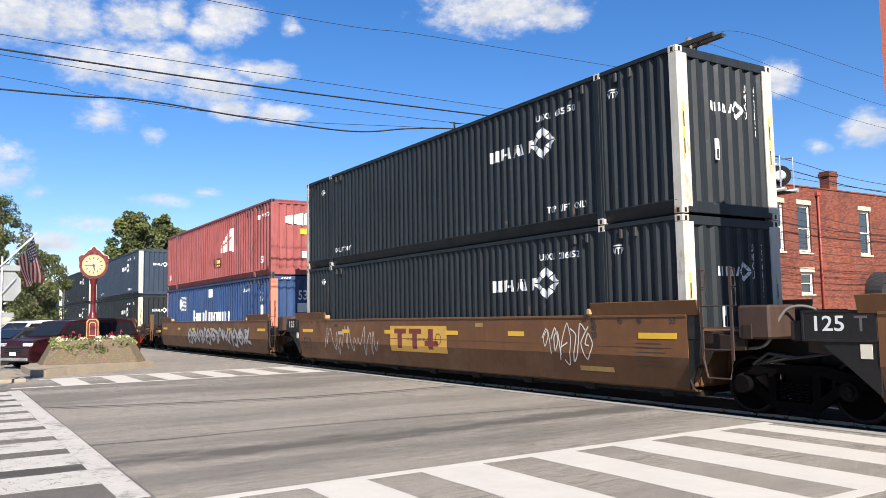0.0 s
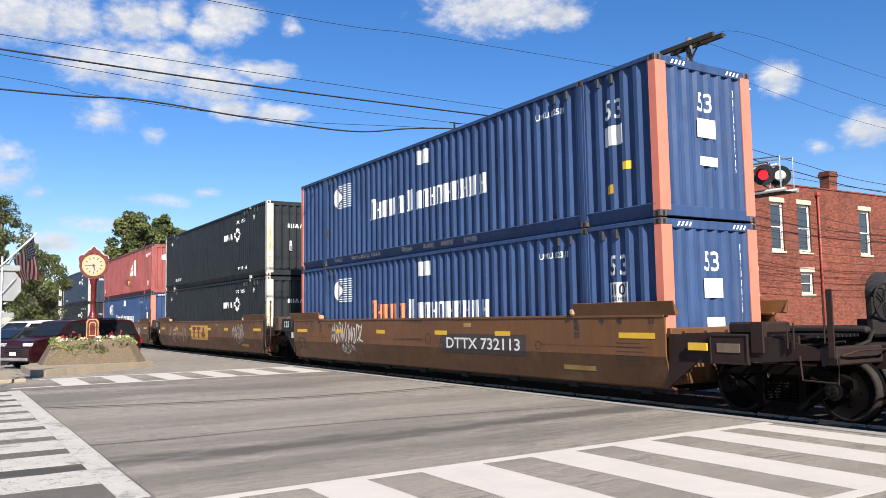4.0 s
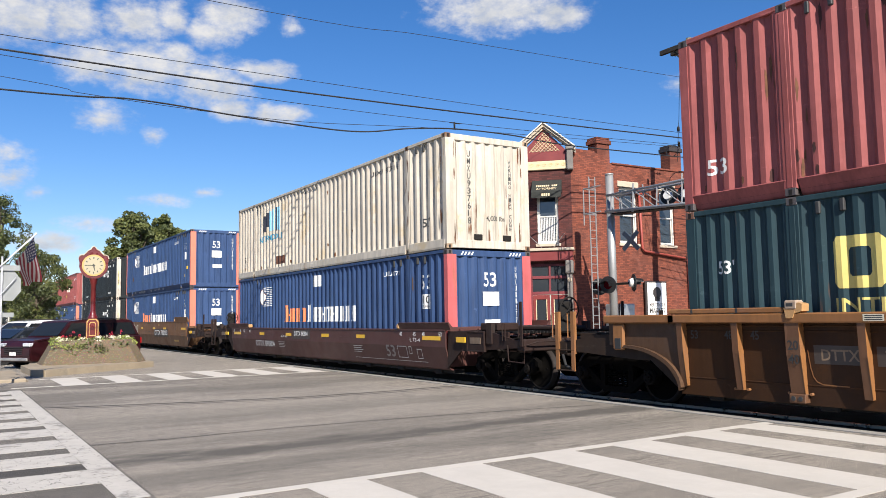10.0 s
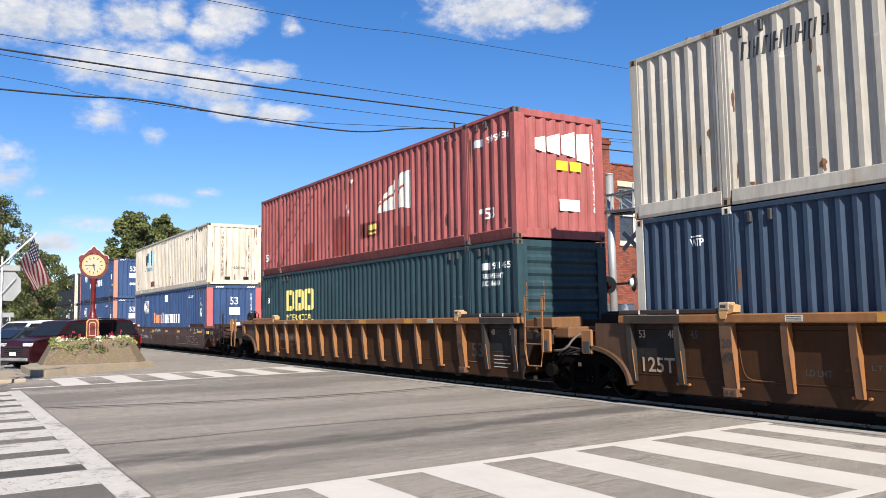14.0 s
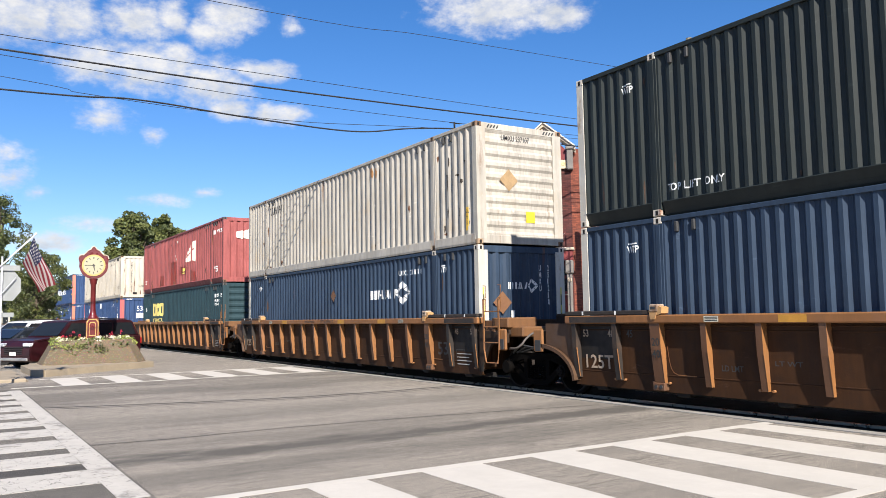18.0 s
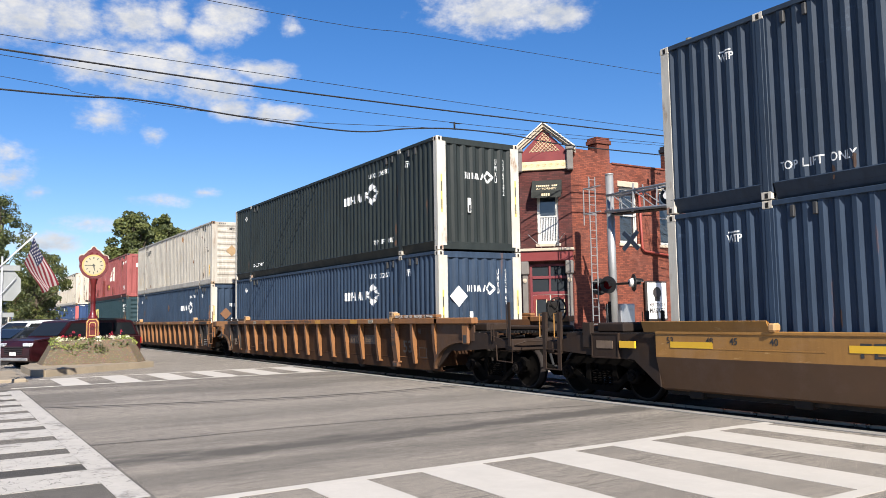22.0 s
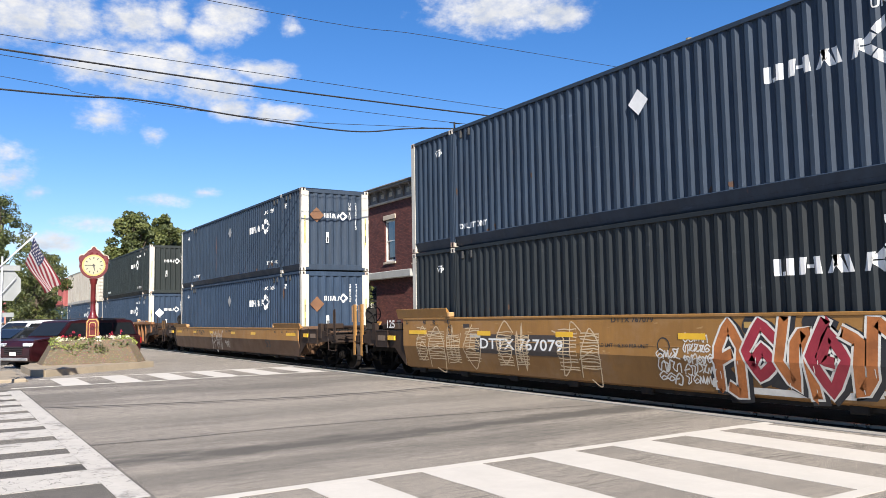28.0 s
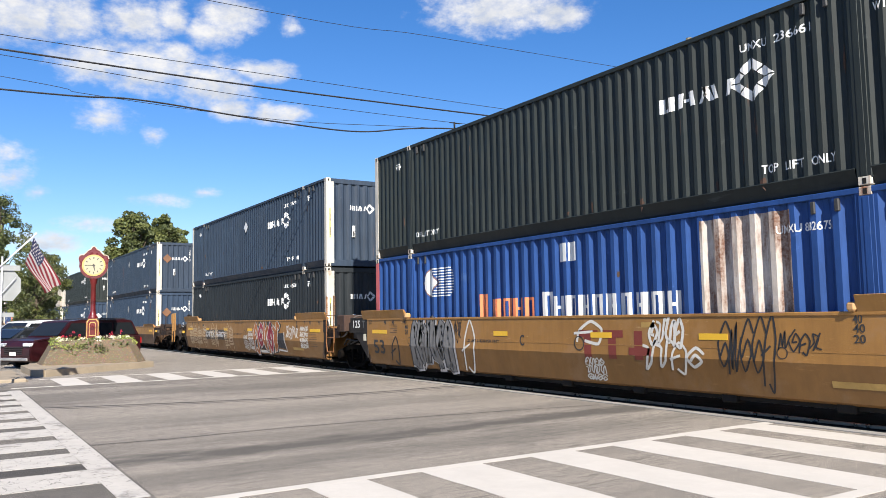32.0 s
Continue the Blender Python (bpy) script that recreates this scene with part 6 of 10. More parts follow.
for i in (-4, -3, -2, -1):
    umax(i, 0, P_BLACK, "charcoal container with white corner posts, lower of a stack", "UMXU 2360%02d" % (50 + i), detail=False)
    umax(i, 1, P_NAVY if i % 2 else P_BLACK, "dark navy container with white corner posts, upper of a stack", "UMXU 6351%02d" % (40 + i), detail=False)
    well_wagon(CT[i], "smooth", 1.58, W_BROWN, W_BROWNLOW, "coupler" if i in (-3,) else "joint", "coupler" if i in (-1, -4) else "joint", "brown steel double-stack well wagon with smooth sides")
container(CT[0], 1, P_RED, P_RED, "fan", "faded red corrugated container with a cream fan logo", "UMXU 939871", 0.31, 0.052, castmat=CASTD)
container(CT[0], 0, P_BLUE, S_SALMON, "train_white", "blue corrugated container with salmon corner posts", "UMXU 882101", 0.325, 0.058, castmat=CASTD)
umax(1, 1, P_BLACK, "charcoal corrugated container with white posts and diamond logo", "UMXU 635150")
umax(1, 0, P_BLACK, "charcoal corrugated container with white posts in the well", "UMXU 236052")
ct2 = container(CT[2], 1, P_BLUE, S_SALMON, "train_white", "blue corrugated container with salmon posts and white lettering bars", "UMXU 882589", 0.325, 0.058, castmat=CASTD)
container(CT[2], 0, P_BLUE, S_SALMON, "train", "blue corrugated container with salmon posts, red and white bars", "UMXU 882310", 0.325, 0.058, castmat=CASTD)
ct3 = container(CT[3], 1, P_CREAM, P_CREAM, "blue_word", "cream corrugated container with rust streaks and blue logo", "UMXU 937618", 0.325, 0.058, castmat=CASTR)
container(CT[3], 0, P_BLUE, S_PINKRED, "train", "deep blue corrugated container with red corner posts", "UMXU 882771", 0.325, 0.058, castmat=CASTD)
ct4 = container(CT[4], 1, P_RED, P_RED, "fan", "faded red corrugated container with a cream fan logo", "UMXU 939936", 0.31, 0.052, castmat=CASTD)
container(CT[4], 0, P_TEAL, P_TEAL, "rings", "dark teal corrugated container with pale yellow logo blocks", "UMXU 931465", 0.28, castmat=CASTD, end="level")
ct5 = container(CT[5], 1, P_PALE, P_PALE, "faded", "pale grey corrugated container with rust stains", "UMXU 237107", 0.30, castmat=CASTR, end="level")
umax(5, 0, P_SLATE, "slate blue corrugated container with white corner posts", "UMXU 251218", endmarks=end_placard(PL_RUST, -0.62, 1.55), placards=[(0.05, 1.95, 0.2, PL_RUST)])
umax(6, 1, P_GREEN, "green-black corrugated container with white corner posts", "UMXU 236782")
umax(6, 0, P_SLATE, "slate blue corrugated container with white corner posts", "UMXU 252867", endmarks=end_placard(PL_WHITE, -0.70, 1.75))
umax(7, 1, P_NAVY, "dark navy corrugated container with grey placard", "UMXU 255215", placards=[(0.04, 2.07, 0.24, PL_GREY)], endmarks=end_placard(PL_RUST, -0.72, 1.95))
umax(7, 0, P_SLATE, "slate blue corrugated container with grey placard", "UMXU 246656", placards=[(0.02, 2.05, 0.24, PL_GREY)], endmarks=end_placard(PL_RUST, -0.72, 1.75))
umax(8, 1, P_NAVY, "dark navy corrugated container with white placard", "UMXU 259280", placards=[(0.04, 2.10, 0.24, PL_WHITE)])
umax(8, 0, P_BLACK, "charcoal corrugated container with white corner posts", "UMXU 635030")
umax(9, 1, P_GREEN, "green-black corrugated container, upper of a stack", "UMXU 236661")
bl9 = container(CT[9], 0, P_BLUE2, S_PINKRED, "train", "bright blue corrugated container with a rusty bare patch", "UMXU 882675", 0.335, 0.060, castmat=CASTW)

# scars, caution labels and a number that runs down on the pale container
sk5 = Skin(0.30, 0.046)
r5 = random.Random(8)
for x, z, rx, rz in ((6.79, 1.70, 0.03, 0.26), (7.03, 1.62, 0.03, 0.13), (7.39, 1.58, 0.05, 0.05), (6.81, 0.9, 0.03, 0.12), (7.25, 0.85, 0.03, 0.12), (7.51, 2.04, 0.05, 0.03), (6.85, 2.15, 0.02, 0.12), (7.2, 1.75, 0.08, 0.025), (6.6, 0.5, 0.02, 0.1)):
    rust_spot(ct5, sk5, mat("black_scar", (0.03, 0.022, 0.018), 0.9), x, z, rx, rz, r5)
for x, z in ((2.72, 2.55), (2.98, 2.52), (3.2, 2.45)):
    rust_spot(ct5, sk5, mat("orange_rust", (0.30, 0.15, 0.06), 0.9, var=0.4, scale=8), x, z, 0.09, 0.16, r5)
for k, ch in enumerate("UMXU732162"):
    bm = B()
    text_on(bm, ch, 7.74, 7.86, 2.55 - k * 0.145, 0.115, sk5)
    part("serial_number", bm, M_BLACKMARK, ct5)
bm = B()
flat(bm, *rect2(7.55, 7.86, 0.45, 0.90), lambda u, v: (u, sk5.place(u, v)[1] + 0.002, v), sk5.xs)
cau = part("caution_label", bm, M_YELLOW, ct5, "yellow caution label")
for s_, z in (("CAUTION", 0.76), ("9'6 1/2\"", 0.62), ("HIGH", 0.48)):
    bm = B()
    text_on(bm, s_, 7.57, 7.84, z, 0.10, sk5)
    part("lettering", bm, M_BLACKMARK, cau)
# fresher red touch-ups, rust runs and scars on the red container
sk4, r4 = Skin(0.31, 0.052), random.Random(31)
M_TOUCH = mat("fresh_red_touch_up", (0.21, 0.026, 0.017), 0.5, var=0.25, scale=1.5, run=0.5, streak=(0.07, 0.025, 0.018), stcut=0.52, dirt=(0.17, 0.04, 0.03), dcut=0.5)
for x0_, x1_, z0_, z1_ in ((-3.86, -3.04, 0.30, 0.92), (-1.56, -0.21, 0.28, 1.50), (2.6, 3.4, 0.28, 0.8)):
    bm = B()
    n_ = 9
    o_ = [(x0_ + (x1_ - x0_) * k / n_, z0_) for k in range(n_ + 1)] + [(x1_ - (x1_ - x0_) * k / n_, z1_ + r4.uniform(-0.09, 0.05)) for k in range(n_ + 1)]
    flat(bm, o_, [tuple(range(len(o_)))], lambda u, v: (u, sk4.place(u, v)[1] + 0.0015, v), sk4.xs)
    part("repaint_patch", bm, M_TOUCH, ct4, "fresher red touch-up paint")
M_DARKRED = mat("dark_red_rust_run", (0.055, 0.018, 0.014), 0.8, var=0.4, scale=6.0)
for k in range(34):
    x = r4.uniform(-7.6, 7.7)
    top_ = r4.random() < 0.55
    rust_spot(ct4, sk4, M_DARKRED, x, r4.uniform(2.2, 2.7) if top_ else r4.uniform(0.32, 0.75), r4.uniform(0.015, 0.035), r4.uniform(0.06, 0.20), r4)
for x, z in ((-0.45, 1.75), (-0.35, 1.6), (-1.55, 2.65), (-0.3, 2.6), (-0.1, 2.5), (6.7, 0.75)):
    rust_spot(ct4, sk4, M_MARKG, x, z, r4.uniform(0.03, 0.07), r4.uniform(0.05, 0.10), r4)
# rust that runs down the lift posts and corners of the cream container
sk3, r3 = Skin(0.325, 0.058), random.Random(32)
M_BROWNRUN = mat("brown_rust", (0.13, 0.055, 0.025), 0.85)
for x0_, n_ in ((-6.13, 9), (6.13, 12), (7.85, 12), (-7.95, 8)):
    for k in range(n_):
        x, z, w_, h_ = x0_ + r3.uniform(-0.10, 0.10), r3.uniform(0.2, 2.7), r3.uniform(0.008, 0.025), r3.uniform(0.05, 0.22)
        bm = B()
        q = [(x + w_ * math.cos(a) * r3.uniform(0.5, 1.1), z + h_ * math.sin(a) * r3.uniform(0.7, 1.2)) for a in np.linspace(0, 2 * math.pi, 12)[:-1]]
        flat(bm, q, [tuple(range(len(q)))], lambda u, v: (u, -HW - 0.003, v))
        part("rust_spot", bm, M_BROWNRUN, ct3)
for k in range(26):
    y, z, w_, h_ = r3.choice((-1.05, -0.98, 0.98, 1.05, r3.uniform(-0.9, 0.9))), r3.choice((0.3, 0.5, 2.5, r3.uniform(0.3, 2.5))), r3.uniform(0.01, 0.03), r3.uniform(0.06, 0.25)
    bm = B()
    q = [(y + w_ * math.cos(a) * r3.uniform(0.5, 1.1), z + h_ * math.sin(a) * r3.uniform(0.7, 1.2)) for a in np.linspace(0, 2 * math.pi, 12)[:-1]]
    END_KIND[0] = "vertical"
    flat(bm, q, [tuple(range(len(q)))], lambda a, b: on_end(HL)(a, b) if abs(a) < HW - 0.27 else (HL - 0.001, a, b), [w[0] for w in END_WAVE])
    part("rust_spot", bm, M_BROWNRUN, ct3)
# a stretch of bare, rusting sheet on the last blue container
bm = B()
sk9 = Skin(0.335, 0.060)
flat(bm, *rect2(3.34, 4.98, 1.23, 2.73), lambda u, v: (u, sk9.place(u, v)[1] + 0.002, v), sk9.xs)
part("bare_patch", bm, mat("bare_rusting_sheet", (0.50, 0.44, 0.38), 0.6, var=0.25, scale=2.0, run=0.6, streak=(0.13, 0.055, 0.028), stcut=0.44, stretch=0.2, dirt=(0.50, 0.46, 0.42), dcut=0.5), bl9, "bare sheet with rust streaks")

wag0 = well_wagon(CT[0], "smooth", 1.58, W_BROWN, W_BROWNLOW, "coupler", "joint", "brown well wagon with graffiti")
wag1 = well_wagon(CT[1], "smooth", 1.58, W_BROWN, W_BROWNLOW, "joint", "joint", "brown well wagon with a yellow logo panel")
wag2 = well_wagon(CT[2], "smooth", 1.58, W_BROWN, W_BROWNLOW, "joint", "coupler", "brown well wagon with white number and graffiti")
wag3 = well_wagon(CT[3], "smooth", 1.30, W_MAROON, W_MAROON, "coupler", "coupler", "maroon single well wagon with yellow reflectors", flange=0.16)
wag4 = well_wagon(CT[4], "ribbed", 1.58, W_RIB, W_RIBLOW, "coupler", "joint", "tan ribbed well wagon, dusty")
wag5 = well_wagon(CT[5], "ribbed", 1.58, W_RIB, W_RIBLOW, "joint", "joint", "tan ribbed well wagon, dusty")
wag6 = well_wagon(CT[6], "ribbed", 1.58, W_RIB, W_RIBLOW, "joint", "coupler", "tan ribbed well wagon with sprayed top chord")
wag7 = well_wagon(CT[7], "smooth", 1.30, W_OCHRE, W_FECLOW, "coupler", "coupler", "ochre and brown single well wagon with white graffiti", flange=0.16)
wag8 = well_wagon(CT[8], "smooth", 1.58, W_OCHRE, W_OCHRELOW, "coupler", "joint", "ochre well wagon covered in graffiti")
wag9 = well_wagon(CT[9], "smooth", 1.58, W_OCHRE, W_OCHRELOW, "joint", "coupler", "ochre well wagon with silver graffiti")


def wagon_text(th, s, x0, x1, z0, h, m_, name="wagon_number", panel=None):
    pl = well_place(0)
    if panel:
        bm = B()
        lay(bm, *rect2(x0 - 0.2, x1 + 0.2, z0 - 0.1, z0 + h + 0.1), pl, 0.002)
        part("number_panel", bm, panel, th)
    bm = B()
    v, f = lettering(s)
    v = v * np.array([(x1 - x0) / v[:, 0].max(), h])
    lay(bm, [(x0 + a, z0 + b) for a, b in v], f, pl, 0.006)
    part(name, bm, m_, th)


M_PANELD = mat("dark_number_panel", (0.045, 0.035, 0.03), 0.6, dirt=(0.09, 0.05, 0.03))
M_LEMONL = mat("faded_mustard_label", (0.38, 0.24, 0.07), 0.7, var=0.3)
M_SPRAYW = mat("white_spray_paint", (0.60, 0.58, 0.52), 0.7, var=0.2)
M_SPRAYS = mat("silver_spray_paint", (0.40, 0.39, 0.38), 0.6, var=0.2)
M_SPRAYO = mat("orange_spray_paint", (0.50, 0.14, 0.04), 0.6, var=0.3)
M_SPRAYR = mat("crimson_spray_paint", (0.28, 0.02, 0.035), 0.6, var=0.3)
M_SPRAYK = mat("black_spray_paint", (0.018, 0.018, 0.02), 0.6)
PLN = well_place(0)
for w in (wag1, wag2, wag8, wag9):
    for s_, x in (("53", -HL - 0.02), ("48", -HL + 0.85), ("45", -HL + 1.3), ("53", HL - 0.2), ("48", HL - 0.95), ("45", HL - 1.40), ("40", HL - 2.1), ("40", -HL + 1.95)):
        wagon_text(w, s_, x, x + 0.13, 1.42, 0.12, M_BLACKMARK, "length_mark")
    wagon_text(w, "125", -HL - 1.05, -HL - 0.62, 1.32, 0.20, M_MARK, "axle_mark")
    wagon_text(w, "T", -HL - 0.48, -HL - 0.30, 1.32, 0.20, mat("dim_grey_marking", (0.10, 0.095, 0.09), 0.7), "axle_mark")
    for yy in range(6):
        bm = B()
        lay(bm, *rect2(HL - 0.98, HL - 0.40 + 0.05 * (yy % 3), 1.08 - yy * 0.075, 1.092 - yy * 0.075), PLN, 0.002)
        part("fine_print", bm, M_BLACKMARK, w)
for w, c_, ld in ((wag1, "B", "116,500"), (wag2, "A", "116,900"), (wag8, "B", "118,300"), (wag9, "C", "118,200")):
    if w is not wag9:
        wagon_text(w, "LD LMT " + ld + " PER UNIT", -0.94, 0.27, 1.0, 0.06, M_BLACKMARK, "fine_print")
    if w in (wag2,):
        wagon_text(w, "DTTX 732113 A", -0.55, 0.35, 1.46, 0.075, M_BLACKMARK, "wagon_number")
        wagon_text(w, c_, 1.11, 1.31, 0.90, 0.21, M_BLACKMARK, "unit_mark")
    for x, z, r in ((0.60, 1.06, 0.14), (-5.85, 1.0, 0.09), (4.9, 1.0, 0.09)):
        bm = B()
        lay(bm, *ring2(*[[(x + r * q * math.cos(a), z + r * q * math.sin(a)) for a in (2 * math.pi * i / 20 for i in range(20))] for q in (1.0, 0.84)]), PLN, 0.004)
        part("round_mark", bm, M_BLACKMARK, w)
    for x, z, wd_, m_ in ((-5.42, 1.34, 0.26, M_PANELD), (-5.15, 1.12, 0.42, M_MARKG), (2.2, 1.36, 0.3, M_LEMONL), (5.6, 0.55, 0.9, M_LEMONL)):
        bm = B()
        lay(bm, *rect2(x, x + wd_, z, z + 0.09), PLN, 0.004)
        part("small_label", bm, m_, w)
    for x in (-6.08, 5.98):
        wagon_text(w, "40", x, x + 0.16, 1.30, 0.11, M_BLACKMARK, "length_mark")
        wagon_text(w, "20", x, x + 0.16, 1.16, 0.11, M_BLACKMARK, "length_mark")
    bm = B()
    for k in range(5):
        lay(bm, *rect2(-6.9 + 0.2 * (k % 2), -6.5, 1.40 - k * 0.05, 1.41 - k * 0.05), PLN, 0.003)
    part("fine_print", bm, M_BLACKMARK, w)
for w in (wag1, wag2, wag9):
    wagon_text(w, "53", -HL + 0.22, -HL + 0.85, 0.62, 0.36, M_BLACKMARK, "length_mark")
wagon_text(wag2, "DTTX 732113", 1.45, 4.30, 0.86, 0.24, M_MARK, panel=M_PANELD)
wagon_text(wag3, "DTTX 890804", -5.32, -3.33, 0.62, 0.20, M_MARK)
wagon_text(wag3, "DTTX 890804", -1.35, -0.2, 1.04, 0.14, M_MARK, panel=M_PANELD)
wagon_text(wag3, "53", 5.2, 5.7, 0.56, 0.30, mat("dim_grey_marking_paint", (0.22, 0.20, 0.185), 0.7), "length_mark")
for x0_, x1_, z0_, z1_ in ((5.85, 6.35, 0.55, 0.86), (6.45, 6.60, 0.66, 0.86), (6.85, 7.10, 0.55, 0.80)):
    bm = B()
    lay(bm, *ring2([(x0_, z0_), (x1_, z0_), (x1_, z1_), (x0_, z1_)], [(x0_ + 0.02, z0_ + 0.02), (x1_ - 0.02, z0_ + 0.02), (x1_ - 0.02, z1_ - 0.02), (x0_ + 0.02, z1_ - 0.02)]), PLN, 0.004)
    part("record_frame", bm, M_MARKG, wag3)
wagon_text(wag3, "L 73-4", 6.55, 7.05, 0.98, 0.09, M_MARK, "fine_print")
for k in range(4):
    for x0_ in (3.2, -2.9):
        bm = B()
        lay(bm, *rect2(x0_, x0_ + 0.6 - 0.1 * (k % 2), 0.80 - 0.055 * k, 0.818 - 0.055 * k), PLN, 0.004)
        part("fine_print", bm, M_MARKG, wag3)
bm = B()
lay(bm, *rect2(3.2, 7.3, 0.47, 0.482), PLN, 0.004)
part("weld_seam", bm, M_MARKG, wag3)
wagon_text(wag3, "LD LMT 163200", -2.6, -2.0, 0.98, 0.06, M_MARK, "fine_print")
for s_, x in (("40", -6.05), ("45", -6.75), ("48", -7.2), ("53", -8.0), ("40", 6.0), ("45", 6.7), ("48", 7.15), ("53", 7.95)):
    wagon_text(wag3, s_, x, x + 0.14, 1.12, 0.10, M_MARK, "length_mark")
    wagon_text(wag7, s_, x, x + 0.14, 1.10, 0.10, M_BLACKMARK, "length_mark")
wagon_text(wag7, "FEC 70679", -4.70, -2.98, 0.96, 0.19, M_BLACKMARK)
wagon_text(wag7, "FEC 70679", 0.2, 1.0, 1.10, 0.10, M_BLACKMARK)
wagon_text(wag7, "53", 5.0, 5.5, 0.58, 0.28, M_BLACKMARK, "length_mark")
wagon_text(wag8, "DTTX 767079", -4.75, -1.95, 0.88, 0.22, M_MARK, panel=M_PANELD)
wagon_text(wag8, "DTTX 767079", -0.6, 0.4, 1.45, 0.09, M_BLACKMARK)
wagon_text(wag9, "LD LMT 118200 PER UNIT", -3.2, -1.95, 1.02, 0.06, M_BLACKMARK, "fine_print")
wagon_text(wag9, "C", -1.22, -1.07, 0.98, 0.21, M_BLACKMARK, "fine_print")
M_LOGOY, M_LOGOR = mat("mustard_logo_panel", (0.60, 0.34, 0.06), 0.6), mat("dark_red_logo_paint", (0.17, 0.03, 0.02), 0.6)
bm = B()
lay(bm, *rect2(-1.83, 0.99, 0.72, 1.38), PLN, 0.001)
part("logo_panel", bm, M_LOGOY, wag1, "mustard logo panel")
for w, x0, wd, m_ in ((wag1, -1.60, 0.78, M_LOGOR), (wag9, 0.60, 0.64, M_LOGOR)):
    bm = B()
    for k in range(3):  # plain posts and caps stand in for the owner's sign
        a = x0 + k * wd
        lay(bm, *rect2(a + 0.22 * wd, a + 0.52 * wd, 0.80, 1.30), PLN, 0.003)
        lay(bm, *rect2(a, a + 0.80 * wd, 1.18 - 0.3 * (k == 2), 1.31 - 0.3 * (k == 2)), PLN, 0.004)
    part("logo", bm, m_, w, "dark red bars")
# top chords of the ribbed wagons carry small print
for w, s_ in ((wag4, "DTTX 785501 B"), (wag5, "DTTX 785501 C"), (wag6, "DTTX 785501 A")):
    bm = B()
    v, f = lettering(s_)
    v = v * np.array([1.0 / v[:, 0].max(), 0.09])
    flat(bm, [(-0.4 + a, 1.46 + b) for a, b in v], f, lambda u, q: (u, -1.550, q))
    part("wagon_number", bm, M_BLACKMARK, w)
    bm = B()
    for s2, x, zz in (("20", -6.16, 1.05), ("40", -6.16, 0.85), ("20", 5.97, 1.05), ("40", 5.97, 0.85)):
        v, f = lettering(s2)
        v = v * np.array([0.17 / v[:, 0].max(), 0.13])
        flat(bm, [(x + a, zz + b) for a, b in v], f, lambda u, q: (u, -1.5275 + (1.44 - q) * 0.0435, q))
    part("length_mark", bm, M_BLACKMARK, w)
    onside = lambda u, q: (u, -1.3585 - (q - 0.275) * 0.0345 - 0.002, q)
    onchord = lambda u, q: (u, -1.547, q)
    tan_mark = mat("tan_marking_paint", (0.36, 0.27, 0.19), 0.7, var=0.2)
    for x0, x1, s2 in {wag4: ((-5.79, -5.08, "DTTX"), (-4.90, -4.16, "785501")), wag5: (), wag6: ((3.20, 3.93, "DTTX"), (4.08, 4.75, "785501"))}[w]:
        bm = B()
        flat(bm, *rect2(x0 - 0.05, x1 + 0.05, 0.86, 1.12), onside)
        np_ = part("number_panel", bm, M_PANELD, w)
        bm = B()
        v, f = lettering(s2)
        v = v * np.array([(x1 - x0 - 0.16) / v[:, 0].max(), 0.15])
        flat(bm, [(x0 + 0.06 + a, 0.91 + b) for a, b in v], f, lambda u, q: (u, onside(u, q)[1] - 0.002, q))
        part("lettering", bm, mat("dim_tan_marking", (0.20, 0.14, 0.09), 0.7, var=0.3, scale=6.0), np_)
    for x0, x1, z0, h_, s2 in ((-4.85, -4.45, 0.68, 0.09, "LD LMT"), (-3.9, -3.45, 0.80, 0.07, "LT WT"), (6.39, 6.85, 0.68, 0.30, "53")):
        bm = B()
        v, f = lettering(s2)
        v = v * np.array([(x1 - x0) / v[:, 0].max(), h_])
        flat(bm, [(x0 + a, z0 + b) for a, b in v], f, onside)
        part("fine_print", bm, M_BLACKMARK, w)
    bm = B()
    flat(bm, *ring2([(7.21, 0.58), (7.58, 0.58), (7.58, 0.83), (7.21, 0.83)], [(7.225, 0.595), (7.565, 0.595), (7.565, 0.815), (7.225, 0.815)]), onside)
    part("record_frame", bm, M_BLACKMARK, w)
    for x in (-3.7, 0.9, 3.52):
        bm = B()
        flat(bm, *rect2(x, x + 0.45, 1.445, 1.555), onchord)
        part("reflector", bm, mat("dusty_yellow_reflector", (0.45, 0.22, 0.03), 0.5, var=0.2, scale=3.0), w, "dusty yellow reflector strip")
    for x in (-5.02, 4.68):
        bm = B()
        flat(bm, *rect2(x, x + 0.28, 1.455, 1.545), onchord)
        lb = part("small_label", bm, mat("cream_label", (0.6, 0.56, 0.44), 0.6), w)
        for k in range(3):
            bm = B()
            flat(bm, *rect2(x + 0.02, x + 0.26, 1.468 + 0.026 * k, 1.481 + 0.026 * k), lambda u, q: (u, -1.549, q))
            part("fine_print", bm, M_BLACKMARK, lb)
    for s2, z0 in (("CONTROLLED INTERCHANGE CAR", 1.51), ("SEE EQUIPMENT REGISTER", 1.465)):
        bm = B()
        v, f = lettering(s2)
        v = v * np.array([0.80 / v[:, 0].max(), 0.034])
        flat(bm, [(-1.66 + a, z0 + b) for a, b in v], f, onchord)
        part("fine_print", bm, M_BLACKMARK, w)
    lead_joint, trail_joint = w is not wag4, w is not wag6
